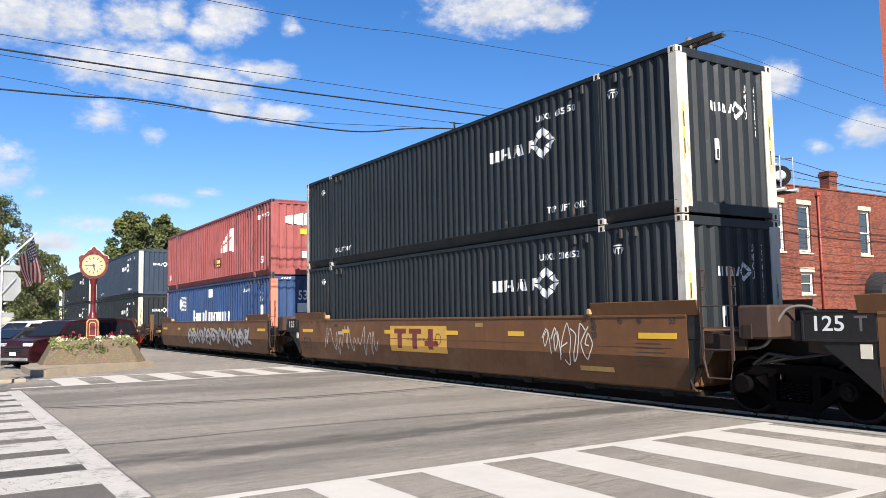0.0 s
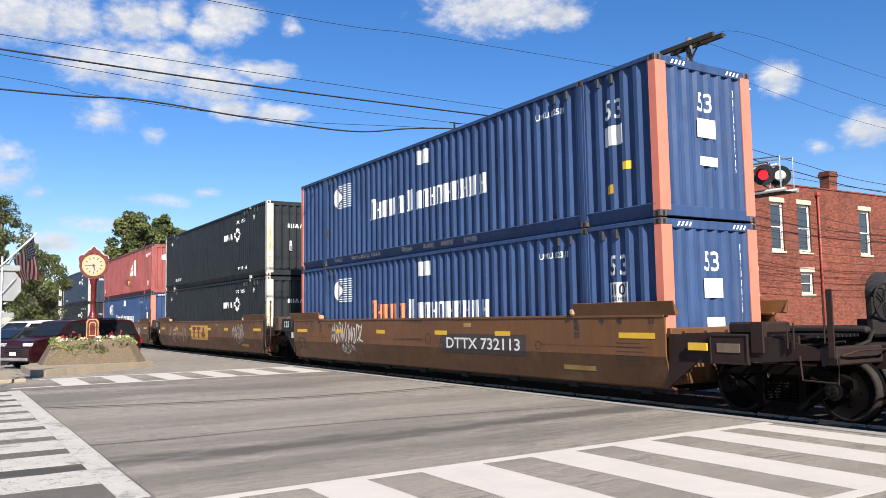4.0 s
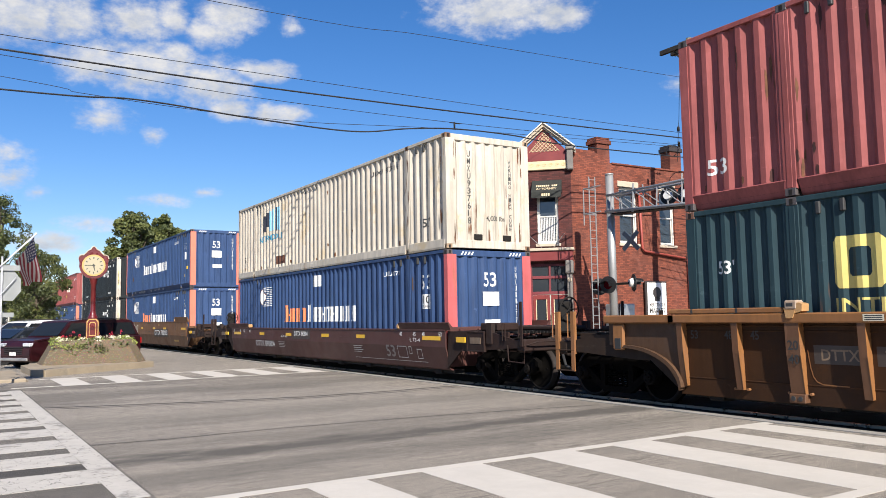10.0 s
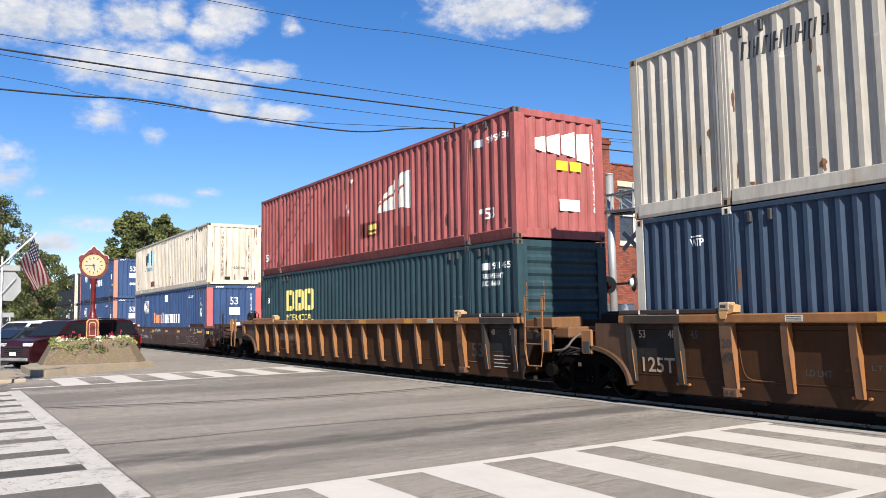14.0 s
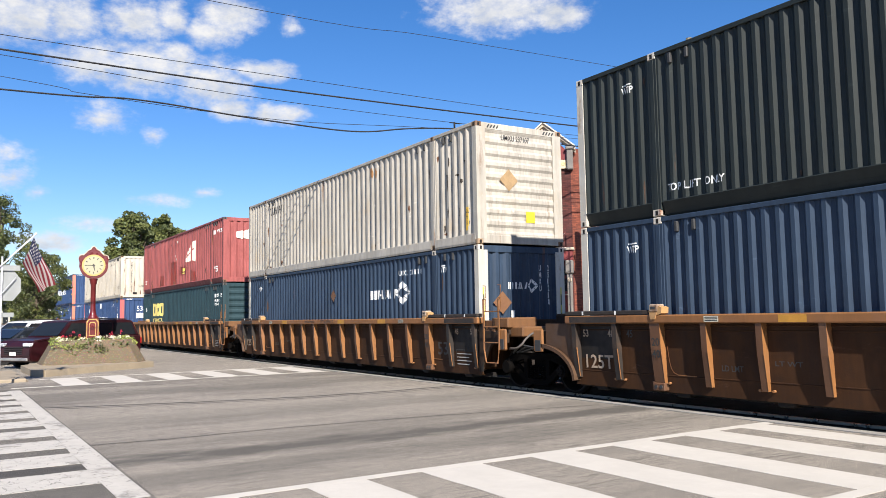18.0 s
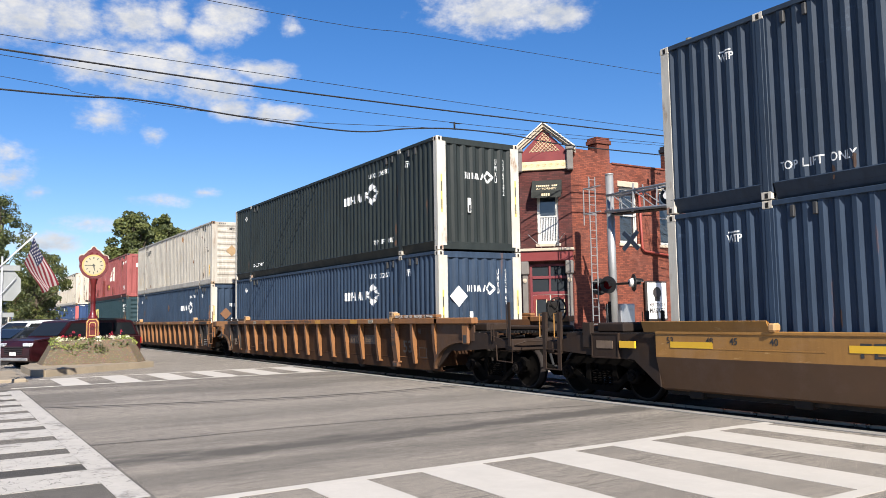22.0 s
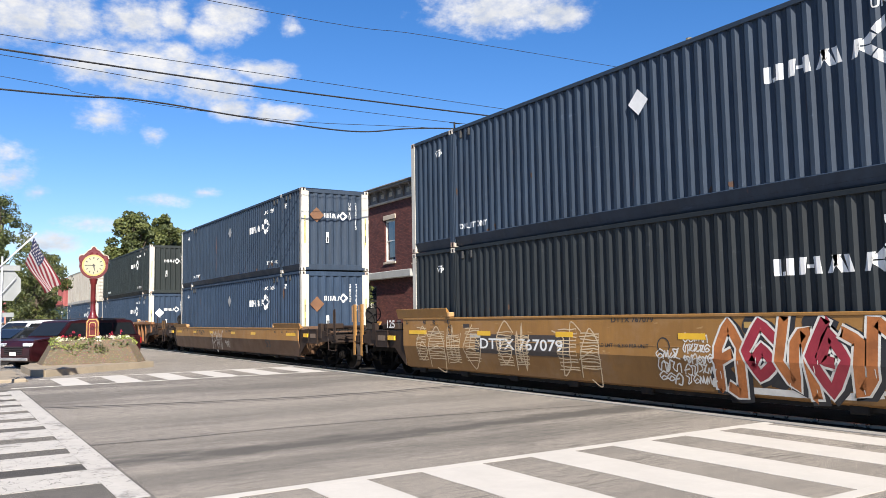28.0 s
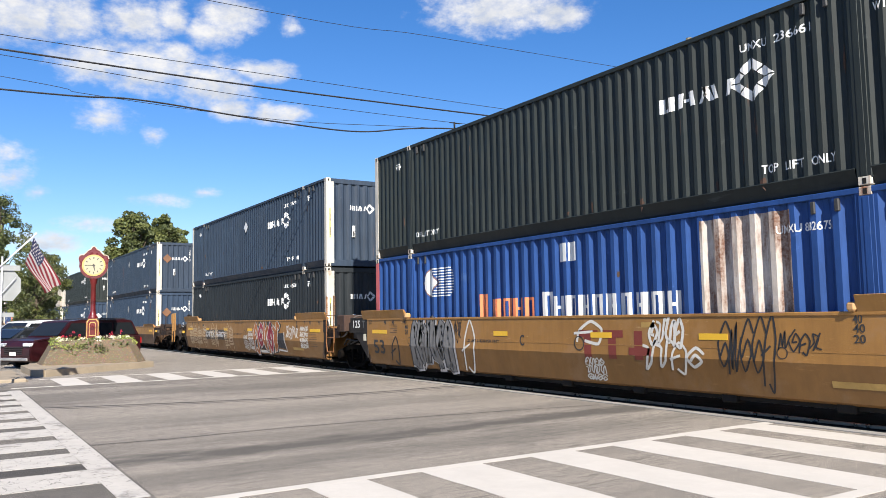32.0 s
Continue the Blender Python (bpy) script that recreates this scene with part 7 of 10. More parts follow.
    if lead_joint:
        bm = B()
        v, f = lettering("125T")
        v = v * np.array([0.72 / v[:, 0].max(), 0.24])
        flat(bm, [(-7.93 + a, 0.60 + b) for a, b in v], f, lambda u, q: (u, -1.374 - (q - 0.34) * 0.036, q))
        part("axle_mark", bm, mat("tan_marking_paint", (0.36, 0.27, 0.19), 0.7, var=0.2), w)

    for x0 in [q for q, on in ((-8.06, lead_joint), (7.10, trail_joint)) if on]:
        bm = B()
        lay(bm, *rect2(x0, x0 + 0.95, 0.40, 1.42), lambda u, q: (u, -1.362 - (q - 0.34) * 0.036, q), 0.006)
        part("black_panel", bm, mat("black_data_panel", (0.02, 0.018, 0.016)), w, "black painted data panel")
    for s2, x, zz, h_ in (("53", -7.98, 1.18, 0.13), ("48", -7.32, 1.18, 0.13), ("45", -6.85, 1.18, 0.13), ("48", 7.2, 1.18, 0.13), ("53", 7.85, 1.18, 0.13)):
        dim = not (lead_joint if x < 0 else trail_joint) or s2 == "45"
        bm = B()
        v, f = lettering(s2)
        v = v * np.array([0.15 / v[:, 0].max(), h_])
        flat(bm, [(x + a, zz + b) for a, b in v], f, lambda u, q: (u, -1.374 - (q - 0.34) * 0.036, q))
        part("length_mark", bm, M_BLACKMARK if dim else mat("tan_marking_paint", (0.36, 0.27, 0.19), 0.7), w)
    for k in range(4 if trail_joint else 0):
        bm = B()
        lay(bm, *rect2(7.25, 7.85 - 0.1 * (k % 2), 0.72 - 0.08 * k, 0.74 - 0.08 * k), lambda u, q: (u, -1.374 - (q - 0.34) * 0.036, q), 0.0)
        part("fine_print", bm, M_MARKG, w)

# graffiti
M_SPRAYT = mat("pale_tan_spray_paint", (0.55, 0.42, 0.26), 0.7)
M_SPRAYF = mat("rust_orange_spray_paint", (0.36, 0.12, 0.03), 0.6, var=0.35, scale=3.0, dirt=(0.08, 0.03, 0.02), dcut=0.62)
M_SPRAYD = mat("dark_slate_spray_paint", (0.022, 0.024, 0.03), 0.6)
M_SPRAYG = mat("grey_spray_paint", (0.17, 0.165, 0.16), 0.6, var=0.3, scale=3.0)
spray(wag1, 1, -6.3, -2.2, 0.45, 1.40, 3, M_SPRAYW, PLN, 0.02, 26, "thin pale graffiti lines")
tag(wag1, 4.5, 6.0, 0.8, 1.35, 5, 5, M_SPRAYW, 0.025)
tag(wag2, -5.15, -3.05, 0.92, 1.42, 7, 11, M_SPRAYW, 0.034, 0.10, word=[0, 2, 0, 5, 0, 2, 6])
tag(wag2, -4.45, -3.55, 0.62, 0.84, 4, 12, M_SPRAYW, 0.022)
tag(wag7, -2.05, -0.3, 0.42, 1.10, 4, 21, M_SPRAYW, 0.028)
tag(wag7, 0.0, 0.6, 0.5, 0.8, 3, 23, M_SPRAYW, 0.022)
for k, (x0_, x1_) in enumerate(((-7.55, -7.1), (-7.0, -6.25), (-6.15, -5.6), (-5.35, -4.8), (-4.1, -3.6), (-3.45, -3.05), (-2.1, -1.55), (-1.45, -0.95))):
    hatch(wag8, x0_, x1_, 0.50 + 0.06 * (k % 2), 1.36 - 0.08 * (k % 3), 60 + k, M_SPRAYT)
    tag(wag8, x0_ - 0.04, x1_ + 0.04, 0.48, 1.38, 1, 160 + k, M_SPRAYT, 0.03, 0.0)
for k in range(3):
    tag(wag8, 0.42, 0.92, 0.84 - 0.19 * k, 1.0 - 0.19 * k, 3, 70 + k, M_SPRAYW, 0.026, label="white graffiti tag in three rows")
for k in range(5):
    tag(wag8, 1.0, 1.5 + 0.04 * k, 1.14 - 0.17 * k, 1.27 - 0.17 * k, 4 + k % 3, 75 + k, M_SPRAYW, 0.02, label="white graffiti tag in rows")
tag(wag8, 5.05, 6.15, 0.95, 1.32, 5, 41, M_SPRAYW, 0.034)
for k in range(4):
    tag(wag8, 6.32, 7.0, 1.20 - 0.19 * k, 1.35 - 0.19 * k, 5, 43 + k, M_SPRAYW, 0.028, label="white graffiti tag in four rows")
bm = B()
lay(bm, [(4.15, 0.62), (4.95, 0.55), (4.80, 1.12), (4.10, 1.10)], [(0, 1, 2, 3)], PLN, 0.003)
part("graffiti", bm, M_SPRAYD, wag8, "black graffiti slab")
bm = B()
lay(bm, *stroke2([(4.10, 0.53), (4.55, 0.50), (4.99, 0.48), (4.9, 0.8), (4.84, 1.14)], 0.06), PLN, 0.005)
lay(bm, *stroke2([(1.5, 0.48), (2.2, 0.42), (3.0, 0.42), (3.9, 0.45), (4.2, 0.5)], 0.10), PLN, 0.0022)
part("graffiti", bm, M_SPRAYW, wag8, "white graffiti rim")
bm = B()
for k in range(9):
    b = blob(random.Random(300 + k), 1.75 + k * 0.32, 1.0 + 0.35 * ((k * 7) % 3 - 1), 0.22, 0.2)
    lay(bm, b, [tuple(range(len(b)))], PLN, 0.0012 + 0.0002 * k)
part("graffiti", bm, M_SPRAYK, wag8, "black graffiti clouds")
fat_piece(wag8, [3, 1, 5, 7, 2], 1.62, 4.30, 0.46, 1.48, [M_SPRAYF, M_SPRAYR, M_SPRAYF, M_SPRAYR, M_SPRAYF], M_SPRAYW, 0.155, shadow=M_SPRAYK, seed=5)
fat_piece(wag9, [3, 7, 2, 5, 1, 3], -5.75, -3.85, 0.46, 1.52, [M_SPRAYG], M_SPRAYK, 0.17, shadow=M_SPRAYS, seed=9)
tag(wag9, -6.9, -6.45, 0.5, 1.05, 1, 51, M_SPRAYK, 0.05)
tag(wag9, -3.75, -3.45, 1.1, 1.5, 3, 52, M_SPRAYK, 0.022)
tag(wag9, -3.4, -2.95, 0.55, 1.45, 1, 58, M_SPRAYW, 0.05)
tag(wag9, 0.55, 1.25, 1.15, 1.45, 1, 59, M_SPRAYW, 0.05)
for k in range(3):
    tag(wag9, 0.72, 1.22, 0.68 - 0.15 * k, 0.80 - 0.15 * k, 4, 53 + k, M_SPRAYW, 0.024, label="white graffiti tag in three rows")
tag(wag9, 2.35, 3.1, 1.12, 1.50, 4, 61, M_SPRAYW, 0.05)
tag(wag9, 2.2, 3.45, 0.72, 1.10, 4, 62, M_SPRAYW, 0.045)
tag(wag9, 3.75, 4.75, 0.62, 1.50, 5, 55, M_SPRAYK, 0.03)
tag(wag9, 4.85, 5.5, 1.05, 1.30, 4, 57, M_SPRAYK, 0.025)
for k in range(4):
    tag(wag6, 6.25 + 0.5 * k, 6.65 + 0.5 * k, 1.59, 1.65, 4, 210 + k, M_SPRAYW, 0.014, place=lambda u, v: (u, -1.543, v), label="pale graffiti on the guide rail")
fat_piece(wag0, [3, 7, 5, 2, 3, 1, 2, 4, 5, 3, 7, 6], -2.9, 6.3, 0.62, 1.25, [M_SPRAYS], M_SPRAYK, 0.14, seed=19)
SILL = lambda u, v: (u, -HW + 0.002 + (0.235 - v) * 0.405 - 0.003, v)
for k, x in enumerate((-5.4, -4.2, -3.6, -2.9, -1.1, 0.0, 0.9, 1.9)):
    tag(ct2, x, x + 0.55, 0.09, 0.19, 4, 200 + k, M_SPRAYW, 0.012, place=SILL, label="small white graffiti on the sill")
# ---------- ground, streets, markings ----------
def slab(name, x0, x1, y0, y1, z0, z1, material, label, category, b=0.0):
    bm = B()
    box(bm, x0, x1, y0, y1, z0, z1, b)
    ob = part(name, bm, material)
    return tagged(ob, label, category, kind="structure")


M_EARTH = mat("dry_grassy_earth", (0.10, 0.11, 0.055), 0.95, var=0.3, scale=0.3, bump=0.5, bscale=20, dirt=(0.2, 0.17, 0.12), dcut=0.5)
slab("ground", -2500, 2500, -2500, 2500, -0.6, -0.2, M_EARTH, "open ground of earth and grass to the horizon", "ground")
M_ASPHALT_OLD = asphalt("old_dark_asphalt", (0.165, 0.146, 0.122), (0.075, 0.066, 0.056), 1.0)
slab("road", -160, 60, -8.72, -0.285, -0.25, 0.0, M_ASPHALT, "worn grey asphalt street beside the railway", "road")
slab("road", -160, -13.2, -9.6, -8.72, -0.25, 0.0, M_ASPHALT, "worn grey asphalt along the kerb", "road")
slab("road", 1.5, 60, -9.6, -8.72, -0.25, 0.0, M_ASPHALT, "worn grey asphalt along the kerb", "road")
slab("road", -13.2, 1.5, -60, -8.72, -0.25, 0.0, M_ASPHALT_OLD, "old dark asphalt of the side street", "road")
slab("road", -160, 60, 2.75, 7.4, -0.25, 0.0, M_ASPHALT, "asphalt street beyond the railway", "road")
slab("road", -13.2, 1.5, 7.4, 120, -0.25, 0.0, M_ASPHALT, "worn asphalt side street", "road")
slab("pavement", -160, -13.2, 7.4, 10.43, -0.25, 0.14, M_CONCRETE, "concrete footway in front of the brick shops", "pavement", 0.02)
slab("pavement", -16.2, -13.2, 10.43, 120, -0.25, 0.136, M_CONCRETE, "concrete footway along the side street", "pavement", 0.02)
slab("pavement", -160, -14.2, -14, -9.6, -0.25, 0.12, M_KERB, "tan concrete street corner", "pavement", 0.03)
slab("pavement", -20.8, -15.9, -9.59, -8.35, -0.25, 0.09, M_KERB, "tan concrete kerb ramp at the street corner", "pavement", 0.04)
slab("pavement", 1.5, 60, -40, -9.6, -0.25, 0.13, M_CONCRETE, "concrete street corner", "pavement", 0.02)
slab("pavement", 1.5, 60, 7.4, 20, -0.25, 0.13, M_CONCRETE, "concrete footway beyond the railway", "pavement", 0.02)
# crossing: pale edge strip, flangeways, panels between the rails
slab("crossing_joint", -160, 60, -0.285, -0.225, -0.25, -0.012, mat("tar_seam", (0.02, 0.019, 0.018), 0.8, var=0.3, scale=4), "dark joint beside the crossing edge", "road joint")
slab("crossing_edge", -160, 60, -0.225, -0.01, -0.25, 0.004, mat("pale_crossing_concrete", (0.2475, 0.2325, 0.21), 0.9, var=0.2, scale=1.5, bump=0.4), "pale concrete edge strip of the level crossing", "crossing edge")
# Near-black base: the train's shade is put into the bed and panels.
M_TRACKBED = mat("oily_shaded_asphalt", (0.016, 0.014, 0.013), 0.9, var=0.25, scale=1.5, bump=0.5, bscale=50)
slab("track_bed", -160, 60, -0.01, 2.75, -0.25, -0.045, M_TRACKBED, "oily track bed, darkened with the shade under the train", "track bed")
slab("crossing_panel", -160, 60, 0.70, 1.90, -0.045, -0.005, M_TRACKBED, "dark crossing panels between the rails", "crossing panel")
for y in (0.578, 2.013):
    bm = B()
    prism(bm, [(y - 0.036, 0.0), (y + 0.036, 0.0), (y + 0.036, -0.04), (y + 0.010, -0.055), (y + 0.010, -0.13), (y + 0.07, -0.16), (y - 0.07, -0.16), (y - 0.010, -0.13), (y - 0.010, -0.055), (y - 0.036, -0.04)], "x", -160, 60)
    tagged(part("rail", bm, M_RAIL), "polished steel rail set in the crossing", "rail", "rails of the track", "structure")


def road_paint():
    ma = mat("worn_white_road_paint", (0.43, 0.40, 0.355), 0.75, var=0.08, scale=3, bump=0.2, bscale=80, dirt=(0.42, 0.40, 0.37), dcut=0.60)
    nt = ma.node_tree
    # cracks that show the asphalt
    bs = nt.nodes["Principled BSDF"]
    src = bs.inputs["Base Color"].links[0].from_socket
    co, vo, rg, mx, no, ad = (nt.nodes.new("ShaderNode" + k) for k in ("TexCoord", "TexVoronoi", "MapRange", "Mix", "TexNoise", "VectorMath"))
    vo.feature = "DISTANCE_TO_EDGE"
    vo.inputs["Scale"].default_value = 2.3
    no.inputs["Scale"].default_value = 3.0
    nt.links.new(co.outputs["Object"], no.inputs["Vector"])
    nt.links.new(co.outputs["Object"], ad.inputs[0])
    nt.links.new(no.outputs["Color"], ad.inputs[1])
    nt.links.new(ad.outputs[0], vo.inputs["Vector"])
    nt.links.new(vo.outputs["Distance"], rg.inputs["Value"])
    rg.inputs["From Min"].default_value, rg.inputs["From Max"].default_value = 0.008, 0.020
    mx.data_type = "RGBA"
    nt.links.new(rg.outputs[0], mx.inputs["Factor"])
    mx.inputs["A"].default_value = (0.2, 0.19, 0.17, 1)
    nt.links.new(src, mx.inputs["B"])
    # worn-off places
    n2, r2, m2 = (nt.nodes.new("ShaderNode" + k) for k in ("TexNoise", "MapRange", "Mix"))
    n2.inputs["Scale"].default_value, n2.inputs["Detail"].default_value, n2.inputs["Roughness"].default_value = 1.3, 8.0, 0.72
    nt.links.new(co.outputs["Object"], n2.inputs["Vector"])
    nt.links.new(n2.outputs[0], r2.inputs["Value"])
    r2.inputs["From Min"].default_value, r2.inputs["From Max"].default_value = 0.55, 0.63
    r2.inputs["To Max"].default_value = 0.85
    m2.data_type = "RGBA"
    nt.links.new(r2.outputs[0], m2.inputs["Factor"])
    nt.links.new(mx.outputs["Result"], m2.inputs["A"])
    m2.inputs["B"].default_value = (0.17, 0.155, 0.135, 1)
    nt.links.new(m2.outputs["Result"], bs.inputs["Base Color"])
    return ma


M_ROADPAINT = road_paint()
M_ROADPAINT2 = mat("fresh_white_road_paint", (0.4712, 0.437, 0.3876), 0.75, var=0.07, scale=2, bump=0.2, bscale=80, dirt=(0.5, 0.48, 0.44), dcut=0.63)


def crosswalk(label, material, bars):
    th = thing("crosswalk", pose(0, 0, 0), label, "road marking", kind="structure")
    rr = random.Random(4)
    for x0, x1, y0, y1 in bars:
        bm = B()
        # slightly uneven edges
        n = 10
        if x1 - x0 > y1 - y0:
            top = [(x0 + (x1 - x0) * k / n, y1 + rr.uniform(-0.008, 0.008)) for k in range(n + 1)]
            bot = [(x0 + (x1 - x0) * k / n, y0 + rr.uniform(-0.008, 0.008)) for k in range(n + 1)]
        else:
            top = [(x1 + rr.uniform(-0.008, 0.008), y0 + (y1 - y0) * k / n) for k in range(n + 1)]
            bot = [(x0 + rr.uniform(-0.008, 0.008), y0 + (y1 - y0) * k / n) for k in range(n + 1)]
        prism(bm, bot + top[::-1], "z", 0.0015, 0.005)
        part("stripe", bm, material, th)
    return th


bars = [(1.58, 1.74, -9.3, -0.3), (4.82, 4.98, -9.3, -0.3)]
k = -9.3
for y0, y1 in ((-8.76, -8.10), (-7.45, -6.80), (-6.17, -5.40), (-4.72, -4.07), (-3.47, -2.81), (-2.16, -1.50), (-1.03, -0.47)):
    bars.append((1.74, 4.82, y0, y1))
crosswalk("white ladder crosswalk over the street to the railway", M_ROADPAINT2, bars)
bars = [(-12.9, 1.2, -9.03, -8.75), (-12.9, 1.2, -13.2, -12.9)]
for k in range(10):
    x1 = 0.27 - k * 1.34
    bars.append((x1 - 0.86, x1, -12.9, -9.03))
crosswalk("cracked white ladder crosswalk over the side street", M_ROADPAINT, bars)
bars = [(-13.72, -13.56, -8.9, -0.3), (-16.75, -16.6, -8.0, -0.3)]
for k in range(6):
    y0 = -7.72 + k * 1.32
    bars.append((-16.6, -13.72, y0, y0 + 0.66))
crosswalk("white ladder crosswalk on the far side of the junction", M_ROADPAINT2, bars)

# tar seams across the junction
M_TAR = mat("grey_tar_seam", (0.052, 0.046, 0.041), 0.8, var=0.3, scale=4)
for pts, w in (([(-8.15, -9.0), (-7.6, -7.6), (-7.1, -6.1), (-6.6, -4.0), (-6.5, -2.0), (-6.6, -0.6), (-6.5, -0.3)], 0.12),
               ([(-7.85, -9.0), (-7.3, -7.6), (-6.8, -6.1), (-6.3, -4.0), (-6.2, -2.0), (-6.3, -0.6), (-6.2, -0.3)], 0.06),
               ([(-2.48, -9.0), (-2.36, -7.75), (-2.4, -6.1), (-2.25, -4.3), (-1.95, -2.3), (-1.55, -0.3)], 0.05),
               ([(-12.6, -8.6), (-12.2, -5.0), (-12.3, -2.0), (-12.4, -0.3)], 0.07)):
    rr = random.Random(8)
    fine = []
    for (ax, ay), (bx2, by) in zip(pts, pts[1:]):
        for k in range(10):
            t = k / 10
            fine.append((ax + (bx2 - ax) * t + rr.uniform(-0.012, 0.012), ay + (by - ay) * t))
    bm = B()
    v, f = stroke2(fine, w)
    flat(bm, v, f, lambda a, b: (a, b, 0.003))
    tagged(part("tar_seam", bm, M_TAR), "dark tar seam in the asphalt", "road seam", "tar seams", "structure")
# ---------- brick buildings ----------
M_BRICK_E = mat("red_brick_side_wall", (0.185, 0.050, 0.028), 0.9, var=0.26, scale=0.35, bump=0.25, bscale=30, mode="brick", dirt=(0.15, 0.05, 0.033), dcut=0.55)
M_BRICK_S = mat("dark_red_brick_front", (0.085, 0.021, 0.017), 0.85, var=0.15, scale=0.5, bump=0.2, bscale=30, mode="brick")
M_BRICK_B = mat("brown_red_brick_front", (0.11, 0.032, 0.025), 0.85, var=0.15, scale=0.5, bump=0.2, bscale=30, mode="brick")
M_LINTEL = mat("cream_painted_stone", (0.448, 0.372, 0.284), 0.7, var=0.1, dirt=(0.45, 0.38, 0.3))
M_FRAMEW = mat("off_white_window_frame", (0.595, 0.5695, 0.51), 0.5, var=0.06)
M_DARKTRIM = mat("dark_painted_trim", (0.035, 0.028, 0.026), 0.5, var=0.2)
M_GREYTRIM = mat("weathered_grey_trim", (0.16, 0.145, 0.13), 0.6, var=0.2, dirt=(0.08, 0.07, 0.065))
M_REDTRIM = mat("red_painted_trim", (0.17, 0.028, 0.026), 0.45, var=0.12)
M_CREAMTRIM = mat("cream_painted_trim", (0.576, 0.464, 0.288), 0.55, var=0.08)
M_ROOF = mat("tar_roof", (0.05, 0.048, 0.045), 0.9)
M_CURTAIN = mat("pale_blinds", (0.55, 0.54, 0.52), 0.8)


def wall_mesh(bm, u0, u1, z0, z1, holes, thick=0.3):
    """A wall of real thickness with openings through it; its outer face lies in y = 0."""
    us = sorted({u0, u1, *[h[0] for h in holes], *[h[1] for h in holes]})
    zs = sorted({z0, z1, *[h[2] for h in holes], *[h[3] for h in holes]})
    solid = {}
    for i in range(len(us) - 1):
        for j in range(len(zs) - 1):
            cu, cz = (us[i] + us[i + 1]) / 2, (zs[j] + zs[j + 1]) / 2
            solid[i, j] = not any(h[0] < cu < h[1] and h[2] < cz < h[3] for h in holes)
    V = {}

    def v(i, j, k):
        if (i, j, k) not in V:
            V[i, j, k] = bm.verts.new((us[i], thick * k, zs[j]))
        return V[i, j, k]
    for (i, j), s in solid.items():
        if not s:
            continue
        bm.faces.new((v(i, j, 0), v(i + 1, j, 0), v(i + 1, j + 1, 0), v(i, j + 1, 0)))
        bm.faces.new((v(i, j, 1), v(i, j + 1, 1), v(i + 1, j + 1, 1), v(i + 1, j, 1)))
        for di, dj, e in ((-1, 0, ((i, j), (i, j + 1))), (1, 0, ((i + 1, j + 1), (i + 1, j))), (0, -1, ((i + 1, j), (i, j))), (0, 1, ((i, j + 1), (i + 1, j + 1)))):
            if not solid.get((i + di, j + dj), False):
                (a, b), (c, d) = e
                bm.faces.new((v(a, b, 0), v(c, d, 0), v(c, d, 1), v(a, b, 1))[::-1])


def window(bld, m, u0, u1, z0, z1, label="tall sash window with off-white frame", lintel=True, sill=True, blinds=0.0, cap=M_LINTEL):
    """A sash window in its opening: frame, two sashes, panes, stone lintel and sill."""
    bm = B()
    t = 0.07
    for a, b, c, d in ((u0, u0 + t, z0, z1), (u1 - t, u1, z0, z1), (u0 + t, u1 - t, z0, z0 + t), (u0 + t, u1 - t, z1 - t, z1)):
        box(bm, a, b, 0.08, 0.20, c, d, 0.008)
    w = part("window", bm, M_FRAMEW, bld, label)
    w.matrix_basis = m
    zm = (z0 + z1) / 2
    for a, b, y in ((z0 + t, zm + 0.03, 0.14), (zm - 0.03, z1 - t, 0.11)):
        bm = B()
        for p, q, c, d in ((u0 + t, u0 + t + 0.05, a, b), (u1 - t - 0.05, u1 - t, a, b), (u0 + t + 0.05, u1 - t - 0.05, a, a + 0.06), (u0 + t + 0.05, u1 - t - 0.05, b - 0.05, b)):
            box(bm, p, q, y, y + 0.04, c, d)
        part("sash", bm, M_FRAMEW, w)
        bm = B()
        box(bm, u0 + t + 0.04, u1 - t - 0.04, y + 0.015, y + 0.025, a + 0.04, b - 0.04)
        part("pane", bm, M_PANE, w, "dark glass pane")
    if blinds:
        bm = B()
        n = 9
        for k in range(n):
            a = u0 + 0.14 + (u1 - u0 - 0.28) * k / n
            box(bm, a, a + (u1 - u0 - 0.28) / n * 0.6, 0.128, 0.134, z0 + 0.12, z0 + 0.12 + (z1 - z0) * blinds)
        part("blind", bm, M_CURTAIN, w, "pale upright blinds")
    if lintel:
        bm = B()
        box(bm, u0 - 0.09, u1 + 0.09, -0.05, 0.12, z1, z1 + 0.26, 0.015)
        part("lintel", bm, cap, w)
    if sill:
        bm = B()
        box(bm, u0 - 0.08, u1 + 0.08, -0.07, 0.16, z0 - 0.12, z0, 0.015)
        part("sill", bm, cap, w)
    return w


def chimney(bld, x0, x1, y0, y1, z0, z1, cap=None):
    bm = B()
    box(bm, x0, x1, y0, y1, z0, z1 - 0.3, 0.01)
    ch = part("chimney", bm, M_BRICK_E, bld)
    bm = B()
    box(bm, x0 - 0.06, x1 + 0.06, y0 - 0.06, y1 + 0.06, z1 - 0.3, z1 - 0.12, 0.015)
    box(bm, x0 - 0.02, x1 + 0.02, y0 - 0.02, y1 + 0.02, z1 - 0.12, z1, 0.015)
    part("chimney_cap", bm, cap or M_BRICK_E, ch)


